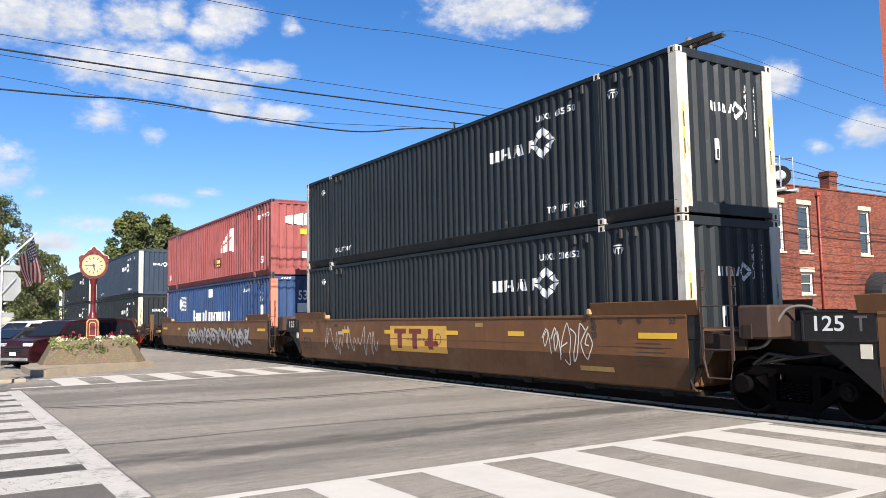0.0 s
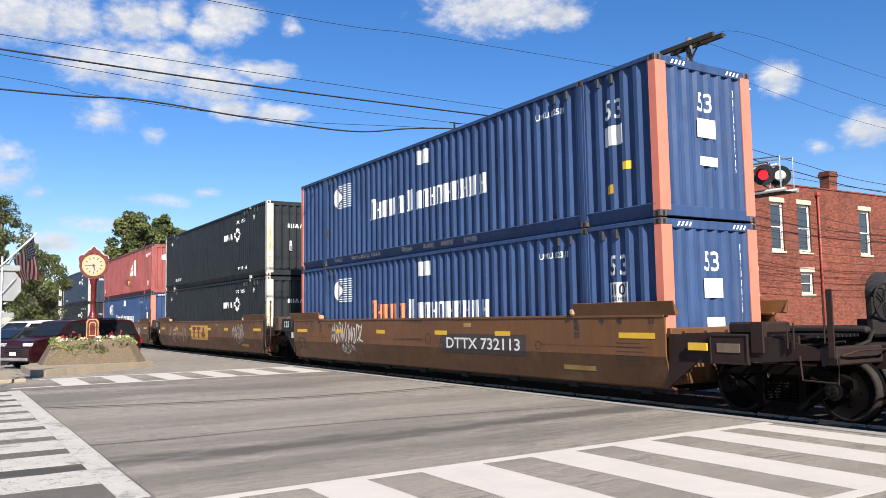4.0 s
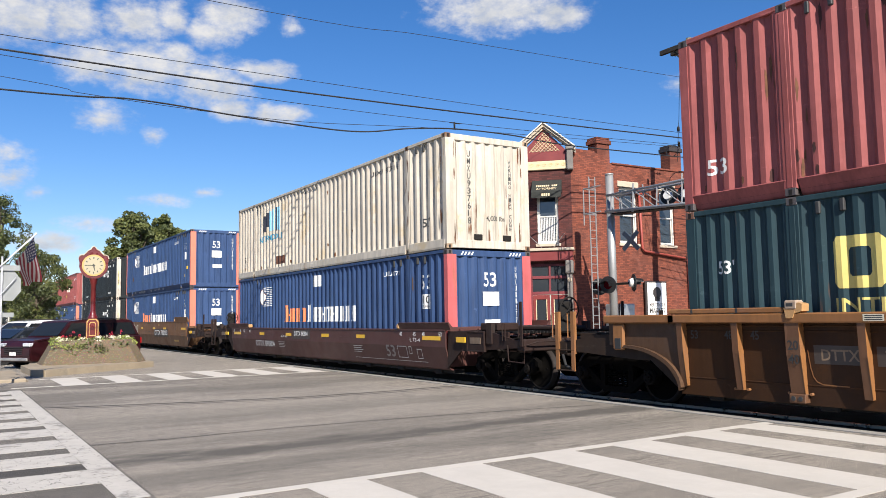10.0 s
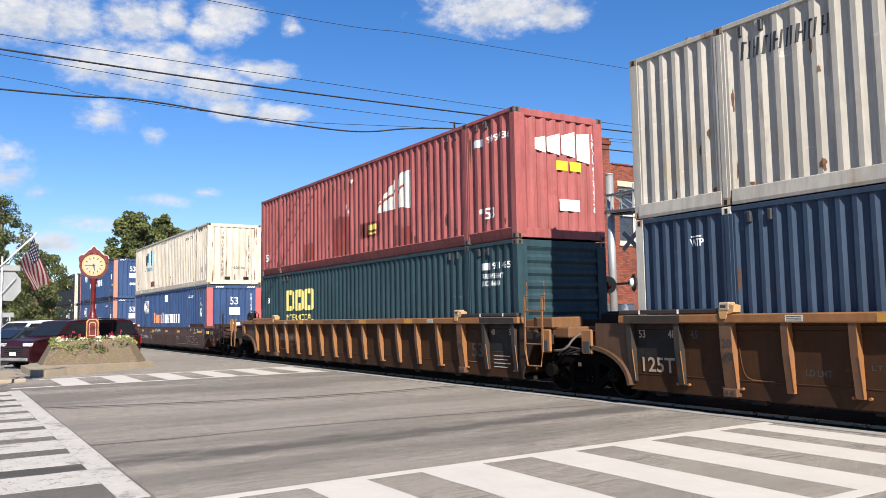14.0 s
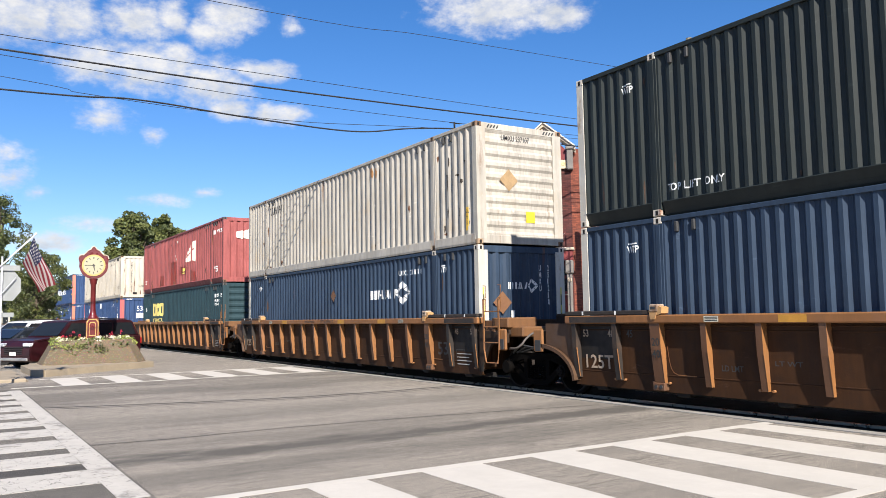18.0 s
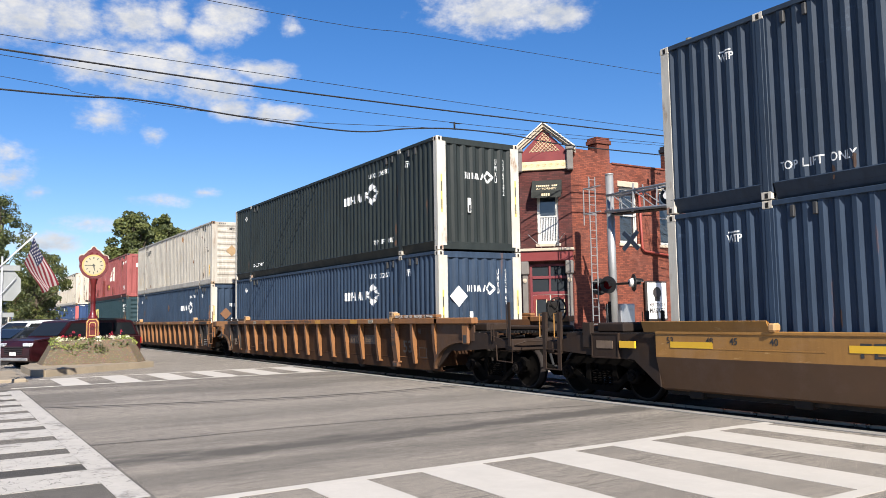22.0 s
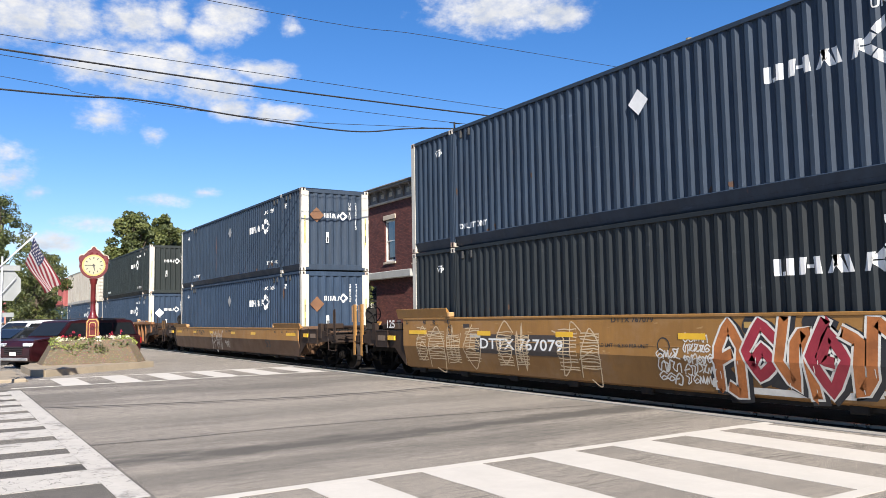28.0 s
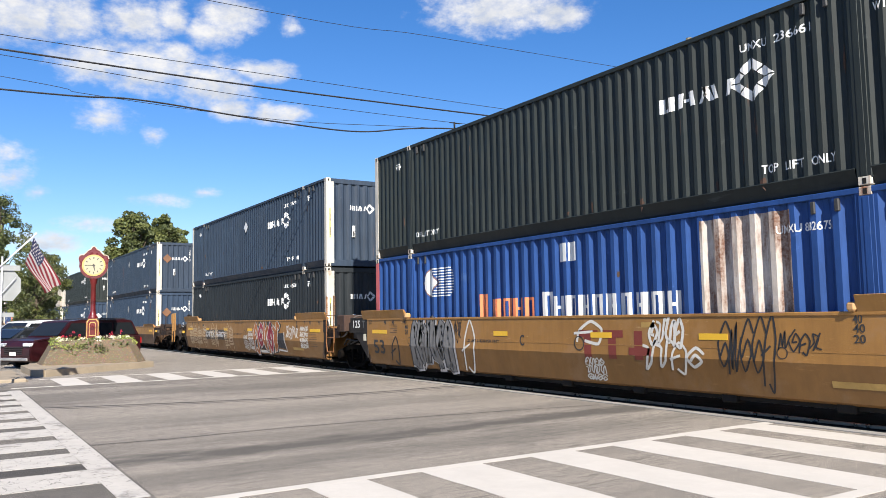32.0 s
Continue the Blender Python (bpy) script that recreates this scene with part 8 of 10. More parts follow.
bld = thing("corner_building", pose(0, 0, 0), "two-storey red brick corner shop with chamfered corner and gable", "building")
ME_, MC_, MS_ = pose(-16.2, 11.98, 0, 0, 0, 90), pose(-17.75, 10.43, 0, 0, 0, 45), pose(0, 10.43, 0)
EW = [(14.75, 15.85, 4.68, 7.20), (17.28, 18.25, 4.68, 7.20), (23.1, 24.1, 4.68, 7.20), (25.45, 26.52, 4.68, 7.20), (27.75, 28.85, 4.68, 7.20), (33.5, 34.6, 4.68, 7.20), (37.5, 38.6, 4.68, 7.20)]
EL = [(23.1, 24.12, 2.45, 3.60), (27.75, 28.85, 2.45, 3.60)]
sh = lambda q: (q[0] - 11.98, q[1] - 11.98, q[2], q[3])
bm = B()
wall_mesh(bm, 0.0, 33.0, 0.0, 8.16, [sh(q) for q in EW + EL])
box(bm, 0.0, 1.4, 0.0, 0.3, 8.162, 8.66)
prism(bm, [(1.4, 8.162), (2.4, 8.162), (1.4, 8.62)], "y", 0.002, 0.298)
ob = part("side_wall", bm, M_BRICK_E, bld)
ob.matrix_basis = ME_
bm = B()
box(bm, 2.4, 33.0, -0.05, 0.35, 8.162, 8.24, 0.01)
ob = part("coping", bm, M_BRICK_E, bld, "brick coping course")
ob.matrix_basis = ME_
for q in EW:
    window(bld, ME_, *sh(q))
for q in EL:
    window(bld, ME_, *sh(q), label="small sash window with cream lintel")
for a, b, z, cap in ((13.1, 14.3, 9.32, None), (17.9, 18.9, 9.42, M_DARKTRIM), (20.85, 21.9, 9.22, None), (30.3, 31.6, 9.28, None)):
    chimney(bld, -16.8, -16.22, b - 0.75, b, 7.9, z, cap)
for yy, m_, z1, nm in ((29.5, mat("red_downpipe", (0.28, 0.05, 0.035), 0.5), 7.75, "red-brown downpipe"),):
    bm = B()
    tube(bm, [(-16.10, yy, 0.2), (-16.10, yy, z1)], 0.06, 8)
    box(bm, -16.22, -16.0, yy - 0.14, yy + 0.14, z1, z1 + 0.22, 0.03)
    for zz in (1.5, 3.5, 5.5):
        box(bm, -16.2, -16.03, yy - 0.08, yy + 0.08, zz, zz + 0.04)
    part("downpipe", bm, m_, bld, nm)
bm = B()
tube(bm, [(-16.1, 15.9, 6.9), (-16.1, 16.0, 4.5), (-16.1, 16.12, 4.36), (-16.1, 18.8, 4.1), (-16.1, 18.95, 4.0), (-16.1, 19.0, 0.3)], 0.055, 8)
box(bm, -16.2, -16.0, 15.75, 16.05, 6.9, 7.2, 0.03)
part("conduit", bm, mat("red_downpipe", (0.28, 0.05, 0.035)), bld, "red rainwater pipe with a long offset")
for k, yy in enumerate((19.4, 19.7)):
    bm = B()
    tube(bm, [(-16.12, yy, 0.3), (-16.12, yy, 4.2 - 0.3 * k), (-16.05, yy, 4.5 - 0.3 * k)], 0.045, 6)
    part("conduit", bm, mat("red_downpipe", (0.28, 0.05, 0.035)), bld, "red service riser")
bm = B()  # rounded awning over the side door
n = 14
for k in range(n):
    a0, a1 = math.pi * k / n, math.pi * (k + 1) / n
    ya, yb = 35.2 - 1.6 * math.cos(a0), 35.2 - 1.6 * math.cos(a1)
    za, zb = 2.3 + 1.42 * math.sin(a0) ** 0.8, 2.3 + 1.42 * math.sin(a1) ** 0.8
    vs = [bm.verts.new(p) for p in ((-16.19, ya, za), (-16.19, yb, zb), (-15.25, yb, 2.3 + (zb - 2.3) * 0.75), (-15.25, ya, 2.3 + (za - 2.3) * 0.75))]
    bm.faces.new(vs)
    vs = [bm.verts.new(p) for p in ((-15.25, ya, 2.3 + (za - 2.3) * 0.75), (-15.25, yb, 2.3 + (zb - 2.3) * 0.75), (-15.25, yb, 2.05), (-15.25, ya, 2.05))]
    bm.faces.new(vs)
bmesh.ops.remove_doubles(bm, verts=bm.verts[:], dist=0.0005)
bmesh.ops.solidify(bm, geom=bm.faces[:], thickness=0.02)
aw = part("side_awning", bm, mat("black_awning_cloth", (0.014, 0.014, 0.016), 0.8), bld, "black rounded fabric awning")
for k in range(10):
    bm = B()
    y0 = 34.1 + k * 0.22
    box(bm, -15.245, -15.238, y0, y0 + 0.15, 2.14, 2.27)
    part("sign_bar", bm, M_CREAMTRIM, aw)
# market board
bm = B()
box(bm, -16.12, -16.0, 16.0, 17.35, 1.25, 3.02, 0.03)
brd = part("market_sign", bm, M_DARKTRIM, bld, "white market board in a black frame")
bm = B()
box(bm, -15.995, -15.985, 16.08, 17.27, 1.35, 2.95)
part("sign_face", bm, mat("white_sign_board", (0.78, 0.77, 0.74), 0.5, var=0.04), brd)
for s_, z, h, w in (("MERCANTILE", 1.88, 0.16, 1.0), ("MARKET", 1.60, 0.22, 1.0)):
    bm = B()
    v, f = lettering(s_)
    v = v * np.array([w / v[:, 0].max(), h])
    flat(bm, v, f, lambda a, b: (-15.982, 16.18 + a, z + b))
    part("lettering", bm, M_DARKTRIM, brd)
bm = B()
disc(bm, (-15.982, 16.68, 2.5), "x", 0.26, 0.006, 20)
box(bm, -15.985, -15.979, 16.52, 16.84, 2.12, 2.3)
part("sign_emblem", bm, M_DARKTRIM, brd, "dark round emblem")

# front to the street
SW_ = [(-20.15, -19.17, 4.66, 7.12), (-22.92, -21.87, 4.66, 7.12), (-25.55, -24.55, 4.66, 7.12)]
SG = [(-20.9, -18.3, 0.5, 3.6), (-25.9, -21.6, 0.5, 3.6)]
bm = B()
wall_mesh(bm, -26.6, -17.75, 0.0, 8.4, SW_ + SG)
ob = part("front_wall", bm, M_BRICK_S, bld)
ob.matrix_basis = MS_
for q in SW_:
    window(bld, MS_, *q, cap=mat("greyed_lintel", (0.42, 0.36, 0.30), 0.7))


def shopfront(bld, m, u0, u1, z0, z1, n, door=None):
    bm = B()
    for k in range(n + 1):
        u = u0 + (u1 - u0) * k / n
        box(bm, u - 0.05, u + 0.05, 0.02, 0.16, z0, z1, 0.01)
    box(bm, u0, u1, 0.03, 0.15, z0, z0 + 0.5, 0.01)
    box(bm, u0, u1, 0.03, 0.15, z1 - 0.9, z1 - 0.8, 0.01)
    box(bm, u0, u1, 0.03, 0.15, z1 - 0.08, z1, 0.01)
    w = part("shopfront", bm, M_DARKTRIM, bld, "dark timber shopfront with large panes")
    w.matrix_basis = m
    for k in range(n):
        a, b = u0 + (u1 - u0) * k / n + 0.05, u0 + (u1 - u0) * (k + 1) / n - 0.05
        bm = B()
        box(bm, a, b, 0.08, 0.10, z0 + 0.5, z1 - 0.9)
        part("pane", bm, M_PANE, w)
        bm = B()
        box(bm, a, b, 0.08, 0.10, z1 - 0.8, z1 - 0.08)
        part("transom_pane", bm, M_PANE, w)
    for u in (u0 + (u1 - u0) * 0.35, u0 + (u1 - u0) * 0.8):
        bm = B()
        box(bm, u, u + 0.12, 0.0, 0.06, z0 + 0.1, z1 - 0.95, 0.01)
        part("door_post", bm, M_FRAMEW, w, "white door post")
    return w


for q in SG:
    shopfront(bld, MS_, *q, 3)


def cornice(bld, m, u0, u1, z0, z1, dark, light, out=0.42, name="cornice", step=0.9):
    """A bracketed eaves cornice: frieze, brackets, overhanging cap."""
    bm = B()
    box(bm, u0, u1, -0.05, 0.02, z0, z1 - 0.2, 0.01)
    co = part(name, bm, dark, bld)
    co.matrix_basis = m
    bm = B()
    box(bm, u0 - 0.05, u1 + 0.05, -out, 0.1, z1 - 0.2, z1 - 0.08, 0.02)
    box(bm, u0 - 0.08, u1 + 0.08, -out - 0.07, 0.1, z1 - 0.08, z1, 0.02)
    part("cap_moulding", bm, dark, co)
    bm = B()
    box(bm, u0, u1, -0.12, 0.02, z0 - 0.02, z0 + 0.10, 0.02)
    part("bed_moulding", bm, light, co)
    n = max(2, round((u1 - u0) / step))
    for k in range(n + 1):
        u = u0 + 0.08 + (u1 - u0 - 0.16) * k / n
        bm = B()
        prism(bm, [(-0.02, z0 + 0.12), (-0.14, z0 + 0.16), (-0.20, z1 - 0.45), (-out + 0.05, z1 - 0.21), (-0.02, z1 - 0.21)], "x", u - 0.06, u + 0.06)
        part("bracket", bm, dark, co)
        if k < n:
            bm = B()
            uu = u + (u1 - u0 - 0.16) / n / 2
            box(bm, uu - 0.18, uu + 0.18, -0.075, -0.03, z0 + 0.3, z1 - 0.38, 0.02)
            part("rosette", bm, light, co)
    return co


cornice(bld, MS_, -26.6, -17.85, 7.80, 8.86, M_DARKTRIM, M_GREYTRIM)
bm = B()
box(bm, -26.6, -17.7, -0.30, 0.0, 4.20, 4.34, 0.03)
box(bm, -26.6, -17.72, -0.20, 0.0, 3.70, 4.20, 0.02)
ob = part("belt_cornice", bm, M_DARKTRIM, bld)
ob.matrix_basis = MS_
bm = B()
box(bm, -26.6, -17.7, -0.34, 0.0, 4.345, 4.40, 0.01)
ob = part("belt_cap", bm, M_LINTEL, bld)
ob.matrix_basis = MS_
chimney(bld, -23.8, -22.7, 10.9, 11.6, 7.9, 9.45)

# chamfered corner with its gable
CWN = [(0.72, 1.62, 4.60, 6.95), (0.34, 2.02, 0.1, 3.75)]
bm = B()
wall_mesh(bm, 0.0, 2.19, 0.0, 8.5, CWN)
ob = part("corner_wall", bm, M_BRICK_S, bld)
ob.matrix_basis = MC_
window(bld, MC_, *CWN[0], blinds=0.55, label="corner sash window with upright blinds")
bm = B()
box(bm, 0.05, 2.15, -0.10, -0.004, 7.76, 8.14, 0.02)
fr = part("frieze", bm, M_CREAMTRIM, bld, "cream frieze with scrolls")
fr.matrix_basis = MC_
for k in range(7):
    bm = B()
    u = 0.28 + k * 0.27
    pts = [(u + 0.09 * math.cos(a) * (1 - a / 12), -0.105, 7.95 + 0.09 * math.sin(a) * (1 - a / 12)) for a in np.linspace(0, 8, 16)]
    tube(bm, pts, 0.014, 5)
    part("scroll", bm, mat("gilt_scroll_paint", (0.62, 0.45, 0.22), 0.6), fr)
bm = B()
box(bm, 0.05, 2.15, -0.07, -0.004, 8.145, 8.50, 0.01)
ob = part("red_band", bm, M_REDTRIM, bld)
ob.matrix_basis = MC_
bm = B()
prism(bm, [(0.1, 8.5), (2.1, 8.5), (1.1, 9.55)], "y", -0.02, 0.25)
gb = part("gable", bm, M_REDTRIM, bld, "red gable with cream lattice")
gb.matrix_basis = MC_
for k in range(-5, 6):
    for s in (-1, 1):
        # lattice strips clipped to the triangle
        u = 1.1 + k * 0.16
        p, q = Vector((u, 8.56)), Vector((u + s * 0.9, 8.56 + 0.9))
        pts = []
        for t in np.linspace(0, 1, 40):
            w = p.lerp(q, t)
            if abs(w.x - 1.1) < (9.45 - w.y) * 0.72 and w.y >= 8.56:
                pts.append(w)
        if len(pts) > 2:
            bm = B()
            tube(bm, [(pts[0].x, -0.03, pts[0].y), (pts[-1].x, -0.03, pts[-1].y)], 0.016, 4)
            part("lattice_strip", bm, M_CREAMTRIM, gb)
for s in (-1, 1):
    for o, r, y, m_ in ((0.0, 0.13, -0.22, M_LINTEL), (0.132, 0.06, -0.30, M_FRAMEW), (-0.10, 0.095, -0.12, M_LINTEL)):
        bm = B()
        a, b = Vector((1.1 + s * 1.32, 8.52 + o)), Vector((1.1, 9.62 + o))
        c, d = Vector((1.1 + s * 1.32, 8.52 + o + r)), Vector((1.1, 9.62 + o + r))
        prism(bm, [tuple(a), tuple(b), tuple(d), tuple(c)], "y", y, 0.1)
        part("raking_moulding", bm, m_, gb)
    bm = B()
    u = 1.1 + s * 1.08
    box(bm, u - 0.13, u + 0.13, -0.24, 0.1, 7.7, 8.66, 0.03)
    box(bm, u - 0.17, u + 0.17, -0.30, 0.1, 8.55, 8.68, 0.03)
    part("gable_bracket", bm, M_GREYTRIM, gb)
# corner awning with its sign
bm = B()
prism(bm, [(-0.01, 7.32), (-0.55, 6.75), (-0.55, 6.50), (-0.53, 6.50), (-0.53, 6.74), (-0.01, 7.29)], "x", 0.55, 1.80)
prism(bm, [(-0.01, 7.30), (-0.54, 6.74), (-0.01, 6.74)], "x", 0.55, 0.57)
prism(bm, [(-0.01, 7.30), (-0.54, 6.74), (-0.01, 6.74)], "x", 1.78, 1.80)
aw = part("corner_awning", bm, mat("dark_green_awning_cloth", (0.018, 0.020, 0.016), 0.8), bld, "dark fabric awning with cream lettering")
aw.matrix_basis = MC_
bm = B()
v, f = lettering("ATTORNEY")
v = v * np.array([0.86 / v[:, 0].max(), 0.13])
flat(bm, v, f, lambda a, b: (0.75 + a, -0.46 + b * 0.7 - 0.012, 6.835 + b * 0.72 + 0.012))
part("lettering", bm, M_CREAMTRIM, aw, "cream lettering")
for k in range(11):
    if k == 7:
        continue
    bm = B()
    u = 0.74 + k * 0.082
    flat(bm, *rect2(u, u + 0.06, 0, 0.11), lambda a, b: (a, -0.31 + b * 0.7 - 0.012, 6.99 + b * 0.72 + 0.012))
    part("sign_bar", bm, M_CREAMTRIM, aw)
for k in range(4):
    bm = B()
    flat(bm, *rect2(0.98 + k * 0.09, 1.05 + k * 0.09, 6.57, 6.68), lambda a, b: (a, -0.552, b))
    part("sign_bar", bm, M_CREAMTRIM, aw)
bm = B()
box(bm, -0.05, 2.25, -0.32, 0.0, 4.28, 4.40, 0.02)
ob = part("belt_cap", bm, M_LINTEL, bld)
ob.matrix_basis = MC_
bm = B()
box(bm, 0.0, 2.19, -0.24, -0.002, 3.86, 4.28, 0.02)
ob = part("sign_band", bm, M_REDTRIM, bld, "red sign band")
ob.matrix_basis = MC_
for u in (0.16, 2.03):
    bm = B()
    box(bm, u - 0.15, u + 0.15, -0.28, 0.02, 0.0, 0.35, 0.02)
    box(bm, u - 0.11, u + 0.11, -0.22, 0.02, 0.35, 3.3, 0.02)
    box(bm, u - 0.17, u + 0.17, -0.30, 0.02, 3.3, 3.86, 0.04)
    p_ = part("pilaster", bm, M_GREYTRIM, bld, "grey cast pilaster")
    p_.matrix_basis = MC_
    bm = B()
    disc(bm, (u, -0.24, 3.05), "y", 0.09, 0.06, 16)
    disc(bm, (u, -0.26, 3.05), "y", 0.04, 0.08, 12)
    part("rosette", bm, M_LINTEL, p_)
bm = B()
for a, b, c, d in ((0.34, 0.44, 0.1, 3.75), (1.92, 2.02, 0.1, 3.75), (0.44, 1.92, 2.45, 2.58), (0.44, 1.92, 3.12, 3.24), (0.44, 1.92, 3.65, 3.75), (1.14, 1.22, 2.58, 3.65)):
    box(bm, a, b, 0.04, 0.16, c, d, 0.01)
dfr = part("door_frame", bm, mat("maroon_door_frame", (0.16, 0.03, 0.035), 0.5), bld, "maroon transom frame")
dfr.matrix_basis = MC_
for a, b, c, d in ((0.44, 1.14, 2.58, 3.12), (1.22, 1.92, 2.58, 3.12), (0.44, 1.14, 3.24, 3.65), (1.22, 1.92, 3.24, 3.65)):
    bm = B()
    box(bm, a, b, 0.09, 0.11, c, d)
    part("transom_pane", bm, M_PANE, dfr)
for a, b in ((0.45, 1.16), (1.20, 1.91)):
    bm = B()
    for p, q, c, d in ((a, a + 0.13, 0.12, 2.44), (b - 0.13, b, 0.12, 2.44), (a + 0.13, b - 0.13, 0.12, 0.7), (a + 0.13, b - 0.13, 2.25, 2.44)):
        box(bm, p, q, 0.06, 0.12, c, d, 0.008)
    dr = part("door", bm, M_REDTRIM, bld, "red glazed door with cream edge")
    dr.matrix_basis = MC_
    bm = B()
    box(bm, a + 0.12, b - 0.12, 0.085, 0.095, 0.7, 2.25)
    part("pane", bm, M_PANE, dr)
    bm = B()
    for p, q in ((a + 0.12, a + 0.15), (b - 0.15, b - 0.12)):
        box(bm, p, q, 0.05, 0.062, 0.7, 2.25)
    part("glazing_bead", bm, M_CREAMTRIM, dr)
bm = B()
for s in (-1, 1):
    tube(bm, [(1.15 + s * 0.25, -0.1, 4.42), (1.15 + s * 0.75, -0.75, 4.95)], 0.014, 6)
br_ = part("flag_bracket", bm, M_STEEL, bld)
br_.matrix_basis = MC_
bm = B()
prism(bm, [(-44, 10.73), (-17.85, 10.73), (-16.5, 12.1), (-16.5, 44.9), (-44, 44.9)], "z", 7.55, 7.75)
part("roof", bm, M_ROOF, bld)

# the next buildings of the row
for u0, u1, zt, br_m, wins, nm, lt in ((-44.5, -26.62, 8.25, M_BRICK_B, [(-30.05, -28.85), (-33.3, -32.1), (-36.6, -35.4), (-39.8, -38.6), (-42.9, -41.8)], "brown-red brick shop building with bracketed cornice", M_LINTEL),
                                   (-63.0, -44.52, 7.6, M_BRICK_S, [(-48, -47), (-51.5, -50.5), (-55, -54), (-58.5, -57.5)], "dark brick shop building farther along the row", M_GREYTRIM),
                                   (-84.0, -63.02, 7.2, M_BRICK_B, [(-68, -67), (-72, -71), (-76, -75), (-80, -79)], "brick shop building at the far end of the row", M_GREYTRIM)):
    b2 = thing("shop_building", pose(0, 0, 0), nm, "building", "row of brick shops")
    holes = [(a, b, 4.66, 7.0) for a, b in wins]
    gh = [(u0 + 0.8 + k * 4.4, u0 + 4.6 + k * 4.4, 0.45, 3.4) for k in range(int((u1 - u0) / 4.5))]
    bm = B()
    wall_mesh(bm, u0, u1, 0.0, zt, holes + gh)
    ob = part("front_wall", bm, br_m, b2)
    ob.matrix_basis = MS_
    for q in holes:
        window(b2, MS_, *q, cap=lt)
    for q in gh:
        shopfront(b2, MS_, *q, 3)
    cornice(b2, MS_, u0 + 0.05, u1 - 0.05, zt - 0.3, zt + 0.62, M_GREYTRIM if zt > 8 else M_DARKTRIM, M_LINTEL, step=1.0)
    bm = B()
    box(bm, u0 + 0.05, u1 - 0.05, -0.34, 0.0, 3.72, 4.12, 0.03)
    ob = part("belt_cornice", bm, mat("pale_shop_fascia", (0.36, 0.36, 0.33), 0.6), b2)
    ob.matrix_basis = MS_
    bm = B()
    box(bm, u0, u1, 10.73, 30, zt - 0.5, zt - 0.3)
    part("roof", bm, M_ROOF, b2)
    bm = B()
    box(bm, u0, u0 + 0.3, 10.73, 30, 0, zt)
    part("party_wall", bm, br_m, b2)
    chimney(b2, u0 + 3, u0 + 3.8, 11.5, 12.1, zt - 0.4, zt + 1.7)
# ---------- railway signal, poles and wires ----------
sig = thing("crossing_signal", pose(-13.49, 11.50, 0.0) @ Matrix.Scale(1.10, 4), "silver cantilever railway crossing signal with red flashers", "railway signal")
bm = B()
tube(bm, [(0.05, 0, -0.02), (0.05, 0, 6.36)], 0.14, 14)
disc(bm, (0.05, 0, 6.38), "z", 0.15, 0.06, 14)
box(bm, -0.3, 0.3, -0.3, 0.3, 0.0, 0.4, 0.04)
part("mast", bm, M_ALU, sig, "dull silver mast")
bm = B()
for y in (-0.28, 0.28):
    tube(bm, [(0.1, y, 5.03), (3.5, y, 4.86), (7.15, y, 4.82)], 0.055, 8)
    tube(bm, [(0.1, y * 0.8, 5.60), (3.5, y * 0.8, 5.63), (6.6, y * 0.8, 5.64)], 0.045, 8)
part("arm_chord", bm, M_ALU, sig)
for k in range(7):
    x = 0.35 + k * 1.05
    bm = B()
    for y in (-0.28, 0.28):
        tube(bm, [(x, y, 4.90), (x, y * 0.8, 5.85 if k in (1, 3, 5) else 5.62)], 0.026, 6)
        if k < 6:
            tube(bm, [(x, y * 0.8, 5.62), (x + 1.05, y, 4.88)], 0.020, 6)
    tube(bm, [(x, -0.28, 4.9), (x, 0.28, 4.9)], 0.022, 6)
    part("lattice", bm, M_ALU, sig)
bm = B()
prism(bm, [(0.2, 4.93), (3.5, 4.79), (7.1, 4.75), (7.1, 4.78), (3.5, 4.82), (0.2, 4.96)], "y", -0.26, 0.26)
part("catwalk", bm, M_DARKSTEEL, sig, "grating catwalk on the arm")
bm = B()
tube(bm, [(5.3, -0.3, 5.70), (6.0, -0.3, 5.83), (7.02, -0.3, 5.76), (7.02, -0.3, 4.85)], 0.024, 6)
tube(bm, [(5.3, 0.3, 5.70), (6.0, 0.3, 5.83), (7.02, 0.3, 5.76), (7.02, 0.3, 4.85)], 0.024, 6)
part("end_rail", bm, M_STEEL, sig)
bm = B()
for y in (-0.42, -0.70):
    tube(bm, [(-0.25, y, 0.3), (-0.25, y, 6.3)], 0.022, 6)
for k in range(20):
    tube(bm, [(-0.25, -0.42, 0.5 + k * 0.3), (-0.25, -0.70, 0.5 + k * 0.3)], 0.014, 5)
for z in (5.0, 5.9):
    tube(bm, [(-0.55, -0.7, z), (0.3, -0.7, z)], 0.022, 6)
    tube(bm, [(-0.55, -0.7, z), (-0.55, -0.1, z)], 0.022, 6)
tube(bm, [(-0.55, -0.7, 4.6), (-0.55, -0.7, 5.9)], 0.022, 6)
part("ladder", bm, M_ALU, sig)
M_LAMPK = mat("black_signal_hood", (0.012, 0.012, 0.013), 0.55)
M_LENS = mat("dark_red_lens", (0.10, 0.004, 0.006), 0.15, bump=0)
M_LENSON = mat("lit_red_lens", (0.9, 0.02, 0.03), 0.2, bump=0, emit=0.6)
M_LAMPBACK = mat("white_lamp_back", (0.62, 0.62, 0.60), 0.4)


